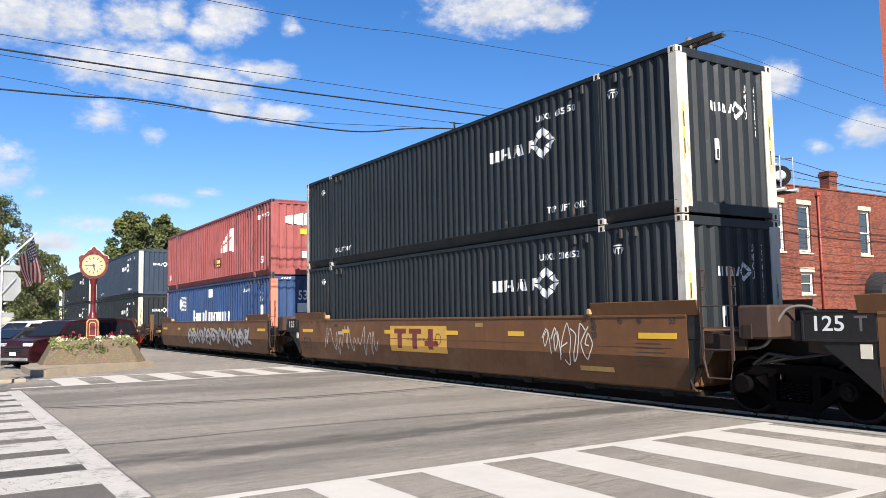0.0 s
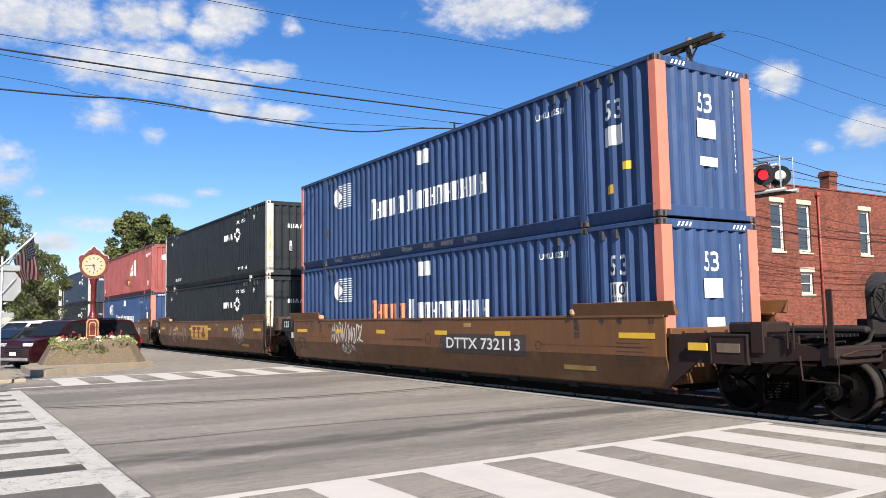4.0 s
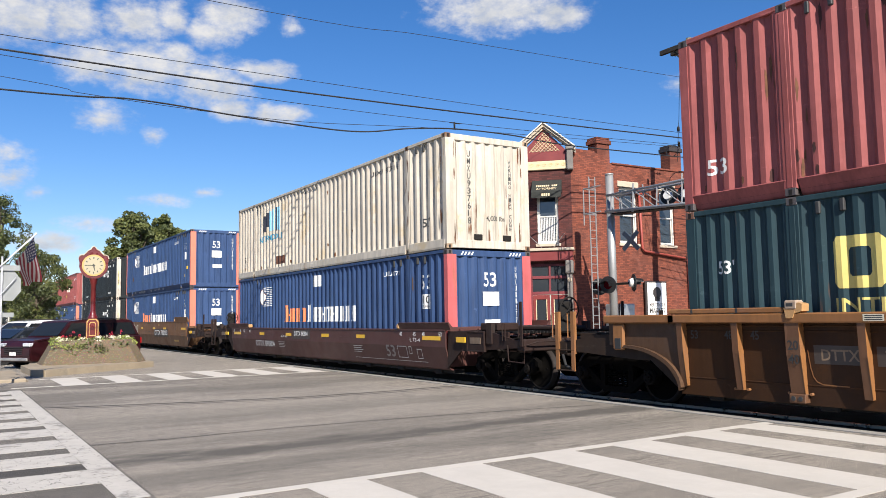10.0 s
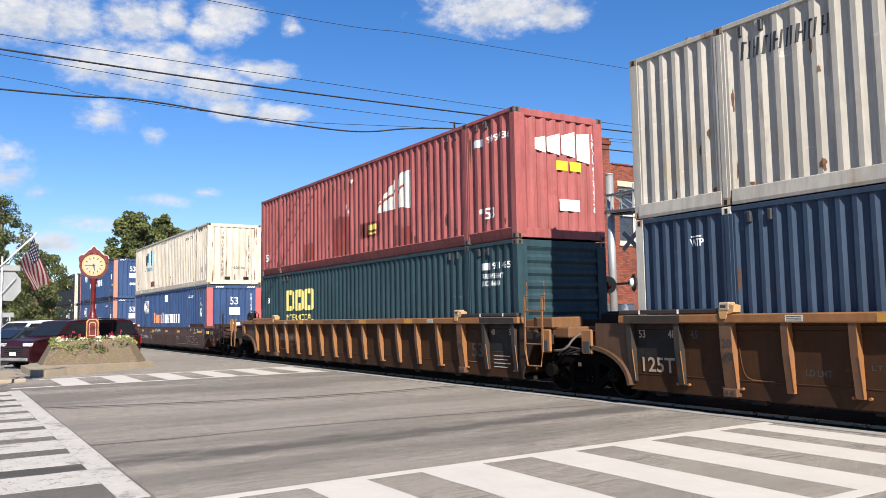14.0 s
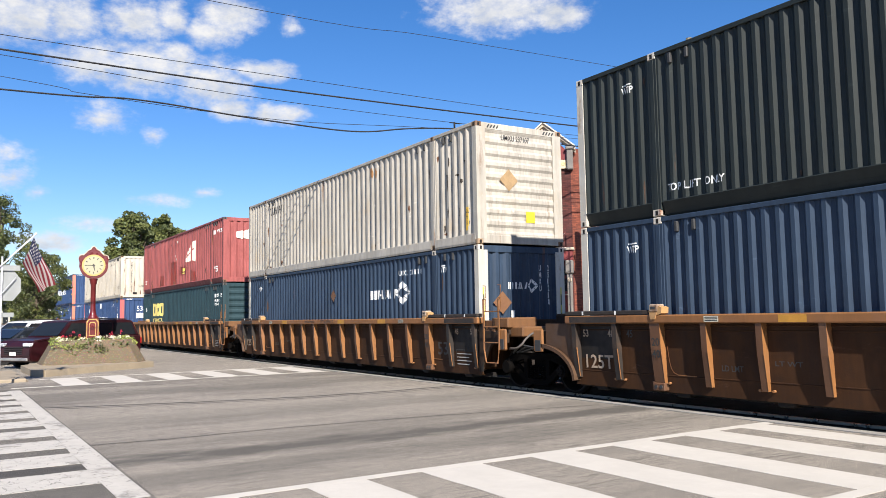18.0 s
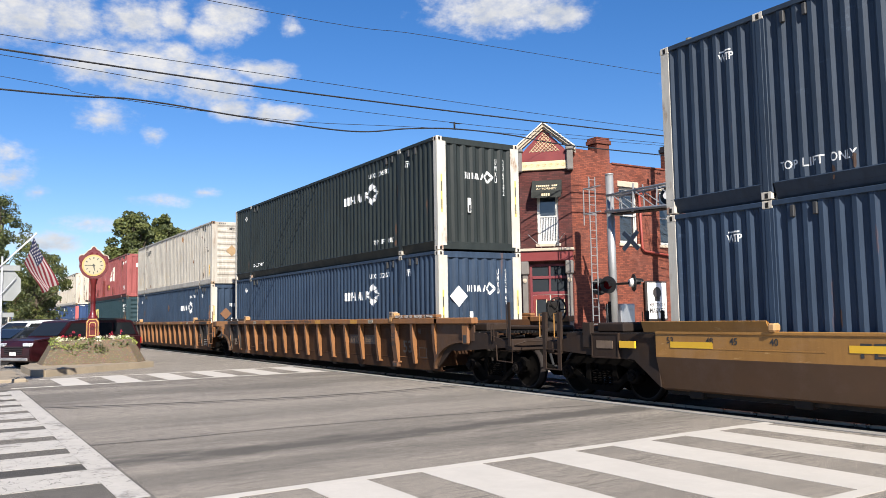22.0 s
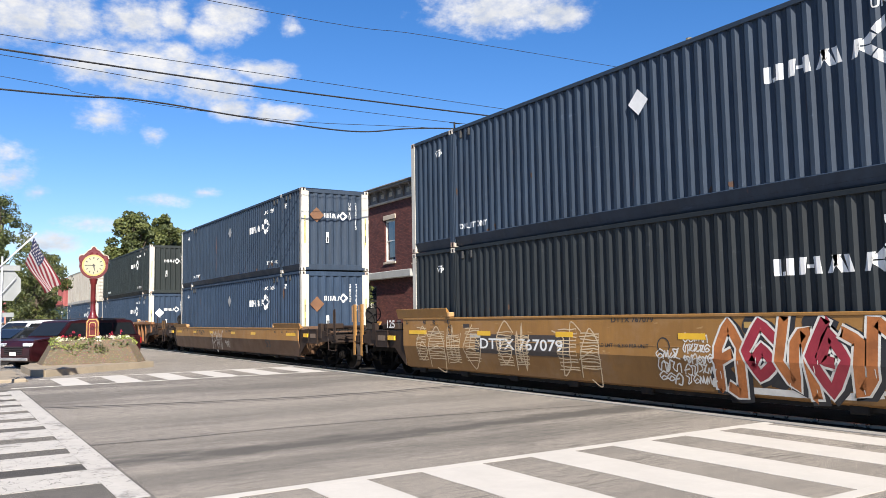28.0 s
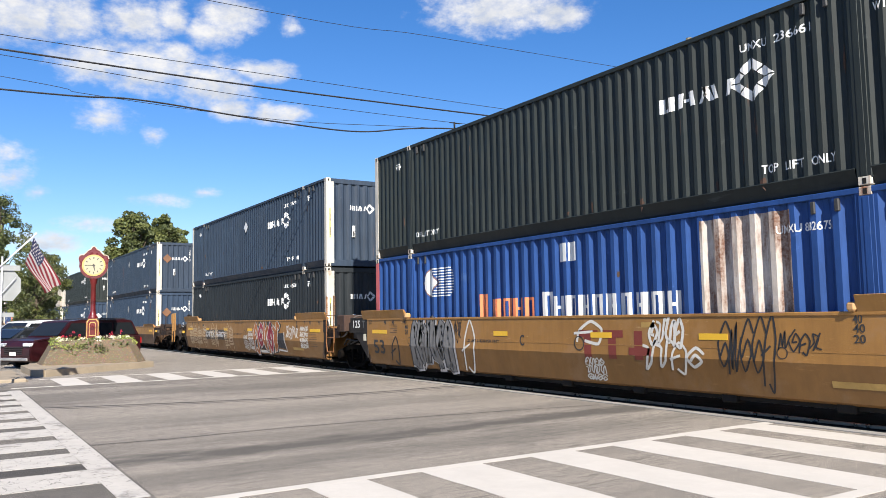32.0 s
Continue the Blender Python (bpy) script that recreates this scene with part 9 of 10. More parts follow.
def flasher(x, y, z, turn, lit=False):
    """A lamp on its round black background with a hood; turn: where it looks, degrees from -Y to +X."""
    bm = B()
    disc(bm, (0, 0, 0), "y", 0.30, 0.03, 28)
    ob = part("flasher", bm, M_LAMPK, sig, "round black crossing flasher")
    ob.matrix_basis = pose(x, y, z, 0, 0, turn)
    bm = B()
    n = 16
    a = [(0.165 * math.cos(math.pi * k / n - 0.25), 0.165 * math.sin(math.pi * k / n - 0.25)) for k in range(n + 1)]
    for i in range(n):
        vs = [bm.verts.new(p) for p in ((a[i][0], -0.015, a[i][1]), (a[i + 1][0], -0.015, a[i + 1][1]), (a[i + 1][0], -0.30, a[i + 1][1] - 0.03), (a[i][0], -0.30, a[i][1] - 0.03))]
        bm.faces.new(vs)
    bmesh.ops.solidify(bm, geom=bm.faces[:], thickness=0.008)
    part("hood", bm, M_LAMPK, ob)
    bm = B()
    disc(bm, (0, -0.03, 0), "y", 0.145, 0.04, 24)
    part("lens", bm, M_LENSON if lit else M_LENS, ob)
    bm = B()
    disc(bm, (0, 0.09, 0), "y", 0.17, 0.14, 20, 0, 0.12)
    part("lamp_back", bm, M_LAMPBACK, ob)
    return ob


flasher(5.90, -0.45, 5.30, 20)
flasher(6.60, -0.45, 5.28, 25, True)
flasher(6.67, 0.2, 5.29, 200)
flasher(2.42, 0.35, 5.32, 195)
flasher(3.15, 0.35, 5.28, 200)
flasher(-0.42, -0.2, 2.42, 35)
flasher(0.25, -0.42, 2.45, 20)
flasher(0.95, 0.1, 2.50, 150)
bm = B()
box(bm, -0.6, 1.0, -0.05, 0.05, 2.45, 2.53, 0.02)
part("flasher_bar", bm, M_DARKSTEEL, sig)
for x, z, s in ((0.75, 3.97, 0.72), (4.70, 5.33, 0.9)):
    for a in (45, -45):
        bm = B()
        box(bm, -0.61 * s, 0.61 * s, -0.008, 0.008, -0.115 * s, 0.115 * s, 0.006)
        ob = part("crossbuck_board", bm, mat("grey_sign_back", (0.20, 0.20, 0.20), 0.5, 0.3), sig, "grey back of a crossbuck board")
        ob.matrix_basis = pose(x, 0.22 + (0.02 if a > 0 else 0), z, 0, a, 10)
bm = B()
box(bm, -0.9, -0.1, 0.5, 1.2, 0.0, 1.8, 0.03)
part("relay_case", bm, M_STEEL, sig, "metal relay case")

pol = thing("utility_pole", pose(-13.43, 16.10, 0.10) @ Matrix.Scale(0.93, 4), "weathered wooden utility pole with crossarms and street lamp", "utility pole")
M_POLE = mat("weathered_pole_wood", (0.135, 0.120, 0.090), 0.9, var=0.2, scale=1.0, mode="wood", bump=0.3)
M_ARMWOOD = mat("dark_crossarm_wood", (0.035, 0.028, 0.022), 0.9, var=0.25, mode="wood", bump=0.3)
bm = B()
tube(bm, [(0, 0, 0.1), (0.15, 0, 7.0), (0.35, 0, 14.1)], 0.185, 14, 0, True, 0.135)
part("pole_shaft", bm, M_POLE, pol)
for y in (-0.24, 0.24):
    bm = B()
    box(bm, -1.15 + (0.22 if y > 0 else 0), 1.9 + (0.12 if y > 0 else 0), y - 0.075, y + 0.075, 13.66, 13.88, 0.015)
    part("crossarm", bm, M_ARMWOOD, pol)
bm = B()
for s in (-1, 1):
    tube(bm, [(0.35 + s * 0.75, -0.2, 13.70), (0.35, -0.15, 12.75)], 0.045, 6)
part("arm_brace", bm, M_ARMWOOD, pol)
M_INSUL = mat("glazed_insulator", (0.10, 0.09, 0.085), 0.2, bump=0)
for x, z, y in ((-0.9, 13.75, 0.3), (0.9, 13.75, 0.3), (1.9, 13.85, 0.3), (0.5, 12.0, 0.25), (0.5, 11.6, 0.25), (0.5, 11.1, 0.25), (0.2, 11.9, -0.25)):
    bm = B()
    for k in range(4):
        disc(bm, (x, y + 0.07 * k, z), "y", 0.06, 0.03, 12)
    tube(bm, [(x, y - 0.15, z), (x, y + 0.3, z)], 0.015, 6)
    part("insulator", bm, M_INSUL, pol)
bm = B()
tube(bm, [(0.3, 0, 10.0), (0.8, -0.02, 10.5), (1.6, -0.04, 10.78), (2.6, -0.06, 10.9)], 0.045, 8)
lam = part("lamp_arm", bm, M_STEEL, pol, "curved steel lamp arm")
bm = B()
n = 12
rings = []
for k in range(9):
    t = k / 8
    x = 2.5 + 0.95 * t
    r = 0.21 * math.sin(math.pi * min(1, 0.12 + 0.80 * t)) ** 0.7
    rings.append([bm.verts.new((x, -0.06 + r * math.cos(2 * math.pi * j / n), 10.92 + 0.55 * r * math.sin(2 * math.pi * j / n))) for j in range(n)])
for a, b in zip(rings, rings[1:]):
    for j in range(n):
        bm.faces.new((a[j], b[j], b[(j + 1) % n], a[(j + 1) % n])).smooth = True
bm.faces.new(rings[0][::-1]), bm.faces.new(rings[-1])
part("lamp_head", bm, mat("pale_lamp_housing", (0.55, 0.55, 0.55), 0.4, 0.3), lam)
bm = B()
tube(bm, [(-0.12, -0.1, 13.4), (-0.3, -0.15, 10.5), (-0.45, -0.2, 8.5)], 0.012, 5)
for z in (10.0, 9.3):
    disc(bm, (-0.34, -0.17, z), "z", 0.06, 0.22, 8)
part("guy_wire", bm, M_DARKSTEEL, pol)
bm = B()
tube(bm, [(0.2, -0.2, 0.2), (0.22, -0.2, 6.6)], 0.05, 8)
part("riser_pipe", bm, mat("white_conduit", (0.6, 0.6, 0.58), 0.5), pol)
bm = B()
box(bm, 0.35, 0.75, -0.1, 0.15, 8.6, 8.78, 0.03)
box(bm, 0.3, 0.5, -0.25, -0.1, 7.4, 7.8, 0.03)
part("splice_case", bm, M_DARKSTEEL, pol)
M_WIRE = mat("black_cable", (0.012, 0.012, 0.013), 0.6, bump=0)


def cable(pts, r, label="black overhead cable"):
    bm = B()
    P_ = [Vector(p) for p in pts]
    out = []
    if len(P_) == 2:
        out = P_
    else:
        for i in range(len(P_) - 1):
            p0, p1, p2, p3 = P_[max(i - 1, 0)], P_[i], P_[i + 1], P_[min(i + 2, len(P_) - 1)]
            for k in range(8):
                t = k / 8
                out.append(0.5 * ((2 * p1) + (p2 - p0) * t + (2 * p0 - 5 * p1 + 4 * p2 - p3) * t * t + (3 * p1 - p0 - 3 * p2 + p3) * t ** 3))
        out.append(P_[-1])
    tube(bm, out, r, 5)
    tagged(part("overhead_cable", bm, M_WIRE), label, "cable", "overhead cables", "structure")


def kerbside(p):
    """Brings the wires' course into the line of the pole at the kerb."""
    return EYE + (Vector(p) - EYE) * 0.93


def along(xa, spans, r):
    cable([kerbside((xa, y, z)) for y, z in spans], r * 0.93)


along(-15.2, [(-45, 9.9), (-25, 9.55), (-9.3, 9.48), (-2.2, 9.5), (8.1, 9.58), (18, 9.75)], 0.011)
along(-15.15, [(-45, 9.4), (-25, 9.12), (-9.3, 9.05), (-2.4, 9.04), (7.4, 9.21), (18, 9.5)], 0.028)
along(-15.25, [(-45, 9.6), (-25, 9.25), (-9.3, 8.93), (-2.4, 8.71), (6.6, 8.8), (18, 9.2)], 0.010)
along(-15.2, [(-45, 10.0), (-25, 9.1), (-9.3, 8.32), (-7.0, 8.12), (-1.2, 8.06), (5.3, 8.5), (18, 9.1)], 0.009)
along(-15.1, [(-45, 7.6), (-25, 7.7), (-9.3, 7.93), (-5.8, 8.11), (-2.4, 7.98), (1.2, 7.94), (3.4, 8.28), (5.4, 8.50), (8.0, 8.55), (10.8, 8.45), (18, 8.6)], 0.026)
along(-15.0, [(-45, 11.6), (-4.2, 11.5), (4.4, 11.8), (16.3, 12.21), (18, 12.3)], 0.010)
along(-13.2, [(18, 13.85), (21.3, 14.2), (35, 13.75), (60, 13.9)], 0.009)
along(-14.2, [(18, 13.8), (20, 13.7), (35.2, 12.7), (60, 12.9)], 0.009)
along(-15.8, [(18, 13.75), (20, 13.5), (35, 12.2), (60, 12.3)], 0.009)
along(-15.0, [(18, 9.9), (26, 9.1), (35, 8.55), (60, 8.8)], 0.016)
along(-15.0, [(18, 9.4), (26, 8.6), (35, 8.1), (60, 8.3)], 0.024)
along(-15.05, [(18, 8.7), (26, 8.3), (35, 8.2), (60, 8.6)], 0.014)
along(-15.1, [(18, 7.4), (26, 6.6), (35, 6.0), (60, 6.0)], 0.014)
along(-15.15, [(18, 7.0), (26, 6.2), (35, 5.6), (60, 5.6)], 0.014)
along(-15.1, [(18, 6.6), (26, 5.9), (35, 5.3), (60, 5.2)], 0.012)
cable([kerbside((-15.1, 18.0, 8.3)), (-15.2, 18.2, 5.7), (-16.05, 19.6, 4.3)], 0.013)
cable([kerbside((-15.1, 18.0, 7.9)), (-15.1, 18.4, 6.0), (-16.05, 19.9, 4.2)], 0.012)
rw = random.Random(77)
for k in range(9):  # service drops that hang from the pole to the brick wall
    y0 = 18.0 + rw.uniform(-0.1, 0.3)
    y1, z1_ = 19.0 + rw.uniform(0, 2.2), rw.uniform(2.2, 5.0)
    cable([kerbside((-15.05, y0, rw.uniform(7.2, 9.2))), (-15.1, (y0 + y1) / 2 - 0.9, z1_ + 1.4), (-16.0, y1, z1_)], 0.011)
for k in range(5):
    z0_ = 6.9 - k * 0.42
    along(-15.6 - 0.05 * k, [(18.1, z0_), (24, z0_ - 0.75), (34, z0_ - 1.15), (60, z0_ - 1.0)], 0.013)
for k in range(4):
    a = rw.uniform(0, 6)
    cable([(-15.9, 20.0 + 0.22 * math.cos(a + q) + 0.03 * k, 4.0 + 0.45 * math.sin(a + q)) for q in np.linspace(0, 5.5, 9)], 0.010)
# loops of slack cable on the pole
for cx, cz, r in ((-15.4, 7.6, 0.55), (-14.7, 7.3, 0.45), (-15.7, 9.0, 0.35)):
    cable([kerbside((cx + r * math.cos(a), 17.75, cz + 0.7 * r * math.sin(a))) for a in np.linspace(0, 6.28, 10)], 0.014)
# a small splice on the low cable
bm = B()
q = kerbside((-15.1, 5.4, 8.64))
disc(bm, q, "z", 0.033, 0.22, 8)
tube(bm, [q + Vector((0, -0.19, 0.075)), q + Vector((0, 0.23, 0.075))], 0.018, 6)
tagged(part("cable_clamp", bm, M_DARKSTEEL), "dark clamp that joins two overhead cables", "cable clamp")

# round yellow railway sign and small street signs on the far footway
ysg = thing("railway_warning_sign", pose(-35.4, 8.0, 0.14), "round yellow railway warning sign on a post", "road sign")
bm = B()
tube(bm, [(0, 0.05, 0), (0, 0.05, 2.9)], 0.035, 8)
part("post", bm, M_STEEL, ysg)
bm = B()
disc(bm, (0, 0, 2.46), "y", 0.45, 0.012, 32)
part("sign_plate", bm, mat("fluorescent_yellow_sheet", (0.85, 0.80, 0.03), 0.4, bump=0), ysg).matrix_basis = pose(0, 0, 0, 0, 0, 40)
bm = B()
for a in (45, -45):
    tube(bm, [(-0.3 * math.cos(radians(a)), -0.012, 2.46 - 0.3 * math.sin(radians(a))), (0.3 * math.cos(radians(a)), -0.012, 2.46 + 0.3 * math.sin(radians(a)))], 0.02, 4)
part("sign_cross", bm, M_BLACKMARK, ysg).matrix_basis = pose(0, 0, 0, 0, 0, 40)
wsg = thing("street_sign", pose(-18.5, 8.3, 0.14), "white rectangular street signs on a steel post", "road sign")
bm = B()
tube(bm, [(0, 0.04, 0), (0, 0.04, 3.2)], 0.03, 8)
part("post", bm, M_STEEL, wsg)
for z0, z1, w in ((2.25, 3.15, 0.32), (1.35, 2.0, 0.26)):
    bm = B()
    box(bm, -w, w, -0.01, 0.01, z0, z1, 0.004)
    part("sign_plate", bm, M_MARK, wsg).matrix_basis = pose(0, 0, 0, 0, 0, 30)
    bm = B()
    for k in range(3):
        box(bm, -w * 0.6, w * 0.6, -0.014, -0.011, z0 + 0.25 + k * 0.12, z0 + 0.29 + k * 0.12)
    part("sign_print", bm, M_MARKG, wsg).matrix_basis = pose(0, 0, 0, 0, 0, 30)
# ---------- planter island, clock, flag, cars, trees ----------
M_PEBBLE = mat("exposed_pebble_concrete", (0.205, 0.155, 0.095), 0.9, var=0.2, scale=1.5, mode="speck", bump=0.8, dirt=(0.17, 0.13, 0.09), dcut=0.6)
isl = thing("traffic_island", pose(0, 0, 0), "low concrete traffic island with a chipped kerb", "traffic island", kind="structure")
bm = B()
top = [(-18.15, -8.05), (-17.75, -7.75), (-19.2, -5.8), (-20.5, -4.05), (-22.7, -3.95), (-22.95, -4.4), (-22.95, -7.4), (-21.5, -8.1)]
prism(bm, top, "z", -0.1, 0.20)
part("island_body", bm, M_KERB, isl)
bm = B()
for (ax, ay), (bx_, by) in zip(top[:3], top[1:4]):
    n = Vector((by - ay, ax - bx_)).normalized()
    if n.x < 0:
        n = -n
    prism(bm, [(ax, ay), (bx_, by), (bx_ + n.x * 0.06, by + n.y * 0.06), (ax + n.x * 0.06, ay + n.y * 0.06)], "z", 0.0, 0.205)
part("kerb_face", bm, M_KERB, isl, "pale worn kerb face")

pla = thing("planter", pose(-21.6, -5.86, 0.2), "pebble-faced concrete planter with sloping sides", "planter")
bm = B()


def octa(w, d, c):
    return [(d - c, -w), (d, -w + c), (d, w - c), (d - c, w), (-d + c, w), (-d, w - c), (-d, -w + c), (-d + c, -w)]


r0, r1 = octa(1.66, 1.15, 0.35), octa(1.27, 0.85, 0.3)
v0 = [bm.verts.new((x, y, 0)) for x, y in r0]
v1 = [bm.verts.new((x, y, 0.80)) for x, y in r1]
v2 = [bm.verts.new((x * 0.88, y * 0.9, 0.80)) for x, y in r1]
v3 = [bm.verts.new((x * 0.88, y * 0.9, 0.52)) for x, y in r1]
for a, b in ((v0, v1), (v1, v2), (v2, v3)):
    for i in range(8):
        bm.faces.new((a[i], a[(i + 1) % 8], b[(i + 1) % 8], b[i]))
bm.faces.new(v0[::-1])
part("planter_wall", bm, M_PEBBLE, pla)
bm = B()
prism(bm, [(x * 0.87, y * 0.89) for x, y in r1], "z", 0.50, 0.74)
part("soil", bm, mat("dark_soil", (0.05, 0.035, 0.025), 0.95), pla)


def leaves(bm, centre, size, count, leaf, rng, mi=0, up=0.3, flatten=1.0):
    """Small bent leaves scattered in a rounded clump."""
    for _ in range(count):
        d = Vector((rng.gauss(0, 1), rng.gauss(0, 1), rng.gauss(0, 1)))
        d.normalize()
        r = rng.uniform(0.35, 1.0) ** 0.6
        p = Vector(centre) + Vector((d.x * size[0], d.y * size[1], d.z * size[2] * flatten)) * r
        a = Vector((rng.gauss(0, 1), rng.gauss(0, 1), rng.gauss(0, 1) + up)).normalized()
        b = a.cross(Vector((rng.gauss(0, 1), rng.gauss(0, 1), rng.gauss(0, 1)))).normalized()
        s = leaf * rng.uniform(0.6, 1.3)
        n = a.cross(b)
        vs = [bm.verts.new(p - b * s * 0.5), bm.verts.new(p + a * s * 0.35 + n * s * 0.1), bm.verts.new(p + b * s * 0.5), bm.verts.new(p - a * s * 0.35 + n * s * 0.1)]
        bm.faces.new(vs).material_index = mi


M_LEAF = mat("leaf_green", (0.064, 0.085, 0.026), 0.6, mode="leaf", bump=0, var=0.3)
M_LEAFD = mat("dark_leaf_green", (0.034, 0.050, 0.015), 0.6, mode="leaf", bump=0, var=0.3)
M_LEAFY = mat("pale_leaf_green", (0.16, 0.22, 0.06), 0.6, mode="leaf", bump=0, var=0.3)
M_PETALW = mat("cream_petals", (0.75, 0.70, 0.52), 0.6, bump=0)
M_PETALR = mat("red_petals", (0.45, 0.02, 0.05), 0.6, bump=0)
rng = random.Random(12)
fl = thing("flower_bed", pose(-21.6, -5.86, 0.80), "white and red flowers over trailing green leaves in the planter", "flowers", kind="stuff")
bm = B()
for k in range(60):
    y = rng.uniform(-1.3, 1.25)
    x = rng.uniform(-0.5, 0.95)
    leaves(bm, (x, y, 0.10 + rng.uniform(-0.05, 0.14) - 0.14 * max(0, x - 0.55) / 0.4), (0.2, 0.22, 0.13), 60, 0.07, rng, rng.choice((0, 0, 1, 2)))
for k in range(26):
    leaves(bm, (rng.uniform(0.80, 1.02), rng.uniform(-1.1, 0.3), rng.uniform(-0.28, 0.02)), (0.1, 0.16, 0.12), 40, 0.06, rng, rng.choice((0, 1)))
part("foliage", bm, [M_LEAF, M_LEAFD, M_LEAFY], fl)
bm = B()
for k in range(38):
    leaves(bm, (rng.uniform(-0.2, 0.95), rng.uniform(-1.2, 1.15), 0.24 + rng.uniform(-0.08, 0.08)), (0.07, 0.08, 0.05), 14, 0.055, rng)
part("white_blossom", bm, M_PETALW, fl)
bm = B()
for k in range(13):
    leaves(bm, (rng.uniform(-0.5, 0.4), rng.uniform(-1.0, 1.0), 0.38 + rng.uniform(-0.08, 0.10)), (0.05, 0.05, 0.07), 14, 0.05, rng)
part("red_blossom", bm, M_PETALR, fl)

# street clock
M_CLOCKRED = mat("glossy_red_clock_paint", (0.105, 0.008, 0.009), 0.3, var=0.1, coat=0.4, bump=0.03)
M_GOLD = mat("gold_trim_paint", (0.48, 0.30, 0.09), 0.4, var=0.1)
M_DIAL = mat("cream_clock_dial", (0.34, 0.30, 0.20), 0.5, var=0.03, bump=0)
clk = thing("street_clock", pose(-21.75, -5.84, 0.86, 0, 0, 81), "red and gold post clock with a round cream dial", "clock")
# local axes: -y looks at the street corner
bm = B()
box(bm, -0.25, 0.25, -0.25, 0.25, 0.0, 0.14, 0.03)
prism(bm, [(-0.215, 0.14), (0.215, 0.14), (0.215, 0.78), (0.13, 0.90), (-0.13, 0.90), (-0.215, 0.78)], "y", -0.215, 0.215)
part("pedestal", bm, M_CLOCKRED, clk)
bm = B()
for y in (-0.221,):
    o = [(-0.195, 0.17), (0.195, 0.17), (0.195, 0.77), (0.12, 0.87), (-0.12, 0.87), (-0.195, 0.77)]
    i_ = [(a * 0.86, 0.52 + (b - 0.52) * 0.92) for a, b in o]
    v, f = ring2(o, i_)
    flat(bm, v, f, lambda a, b: (a, y, b))
    o2 = [(a * 0.58, 0.52 + (b - 0.52) * 0.70) for a, b in o]
    i2 = [(a * 0.48, 0.52 + (b - 0.52) * 0.62) for a, b in o]
    v, f = ring2(o2, i2)
    flat(bm, v, f, lambda a, b: (a, y, b))
part("pedestal_trim", bm, M_GOLD, clk, "gold panel lines")
bm = B()
prof = [(0.17, 0.90), (0.17, 0.95), (0.125, 1.0), (0.105, 1.10), (0.088, 1.2), (0.085, 2.10), (0.115, 2.14), (0.115, 2.20), (0.15, 2.30)]
seg = 20
rows = [[bm.verts.new((r * math.cos(2 * math.pi * k / seg), r * math.sin(2 * math.pi * k / seg), z)) for k in range(seg)] for r, z in prof]
for a, b in zip(rows, rows[1:]):
    for k in range(seg):
        bm.faces.new((a[k], a[(k + 1) % seg], b[(k + 1) % seg], b[k])).smooth = True
part("column", bm, M_CLOCKRED, clk)
CZ = 2.78
bm = B()
disc(bm, (0, 0, CZ), "y", 0.475, 0.30, 40)
part("clock_drum", bm, M_CLOCKRED, clk)
bm = B()
n = 48
o = [(0.385 * math.cos(2 * math.pi * k / n), 0.385 * math.sin(2 * math.pi * k / n)) for k in range(n)]
i_ = [(a * 0.82, b * 0.82) for a, b in o]
v, f = ring2(o, i_)
flat(bm, v, f, lambda a, b: (a, -0.176, CZ + b))
part("bezel", bm, M_GOLD, clk, "gold bezel")
bm = B()
disc(bm, (0, -0.17, CZ), "y", 0.33, 0.02, 40)
part("dial", bm, M_DIAL, clk, "cream dial")
for k in range(12):
    bm = B()
    a = 2 * math.pi * k / 12
    c, s = math.cos(a), math.sin(a)
    flat(bm, *rect2(-0.014, 0.014, 0.225, 0.295), lambda u, w: (u * c + w * s, -0.183, CZ - u * s + w * c))
    part("hour_mark", bm, M_BLACKMARK, clk)
for a, l, w in ((radians(270), 0.27, 0.018), (radians(172), 0.19, 0.026)):
    bm = B()
    c, s = math.cos(a), math.sin(a)
    flat(bm, [(-w, -0.05), (w, -0.05), (w * 0.4, l), (-w * 0.4, l)], [(0, 1, 2, 3)], lambda u, q: (u * c + q * s, -0.188, CZ - u * s + q * c))
    part("pointer", bm, M_BLACKMARK, clk, "black clock pointer")
bm = B()
crown = [(-0.47, CZ + 0.10), (-0.50, CZ + 0.22), (-0.47, CZ + 0.32), (-0.40, CZ + 0.36), (-0.33, CZ + 0.36), (-0.27, CZ + 0.42), (-0.18, CZ + 0.52), (-0.10, CZ + 0.56), (-0.06, CZ + 0.63), (0, CZ + 0.67),
         (0.06, CZ + 0.63), (0.10, CZ + 0.56), (0.18, CZ + 0.52), (0.27, CZ + 0.42), (0.33, CZ + 0.36), (0.40, CZ + 0.36), (0.47, CZ + 0.32), (0.50, CZ + 0.22), (0.47, CZ + 0.10), (0.3, CZ + 0.3), (0, CZ + 0.42), (-0.3, CZ + 0.3)]
prism(bm, crown, "y", -0.13, 0.13)
part("crest", bm, M_CLOCKRED, clk, "scrolled red crest")
bm = B()
tube(bm, [(a, -0.14, b + 0.015) for a, b in crown[1:18]], 0.02, 6)
part("crest_edge", bm, M_LINTEL, clk, "pale crest edging")

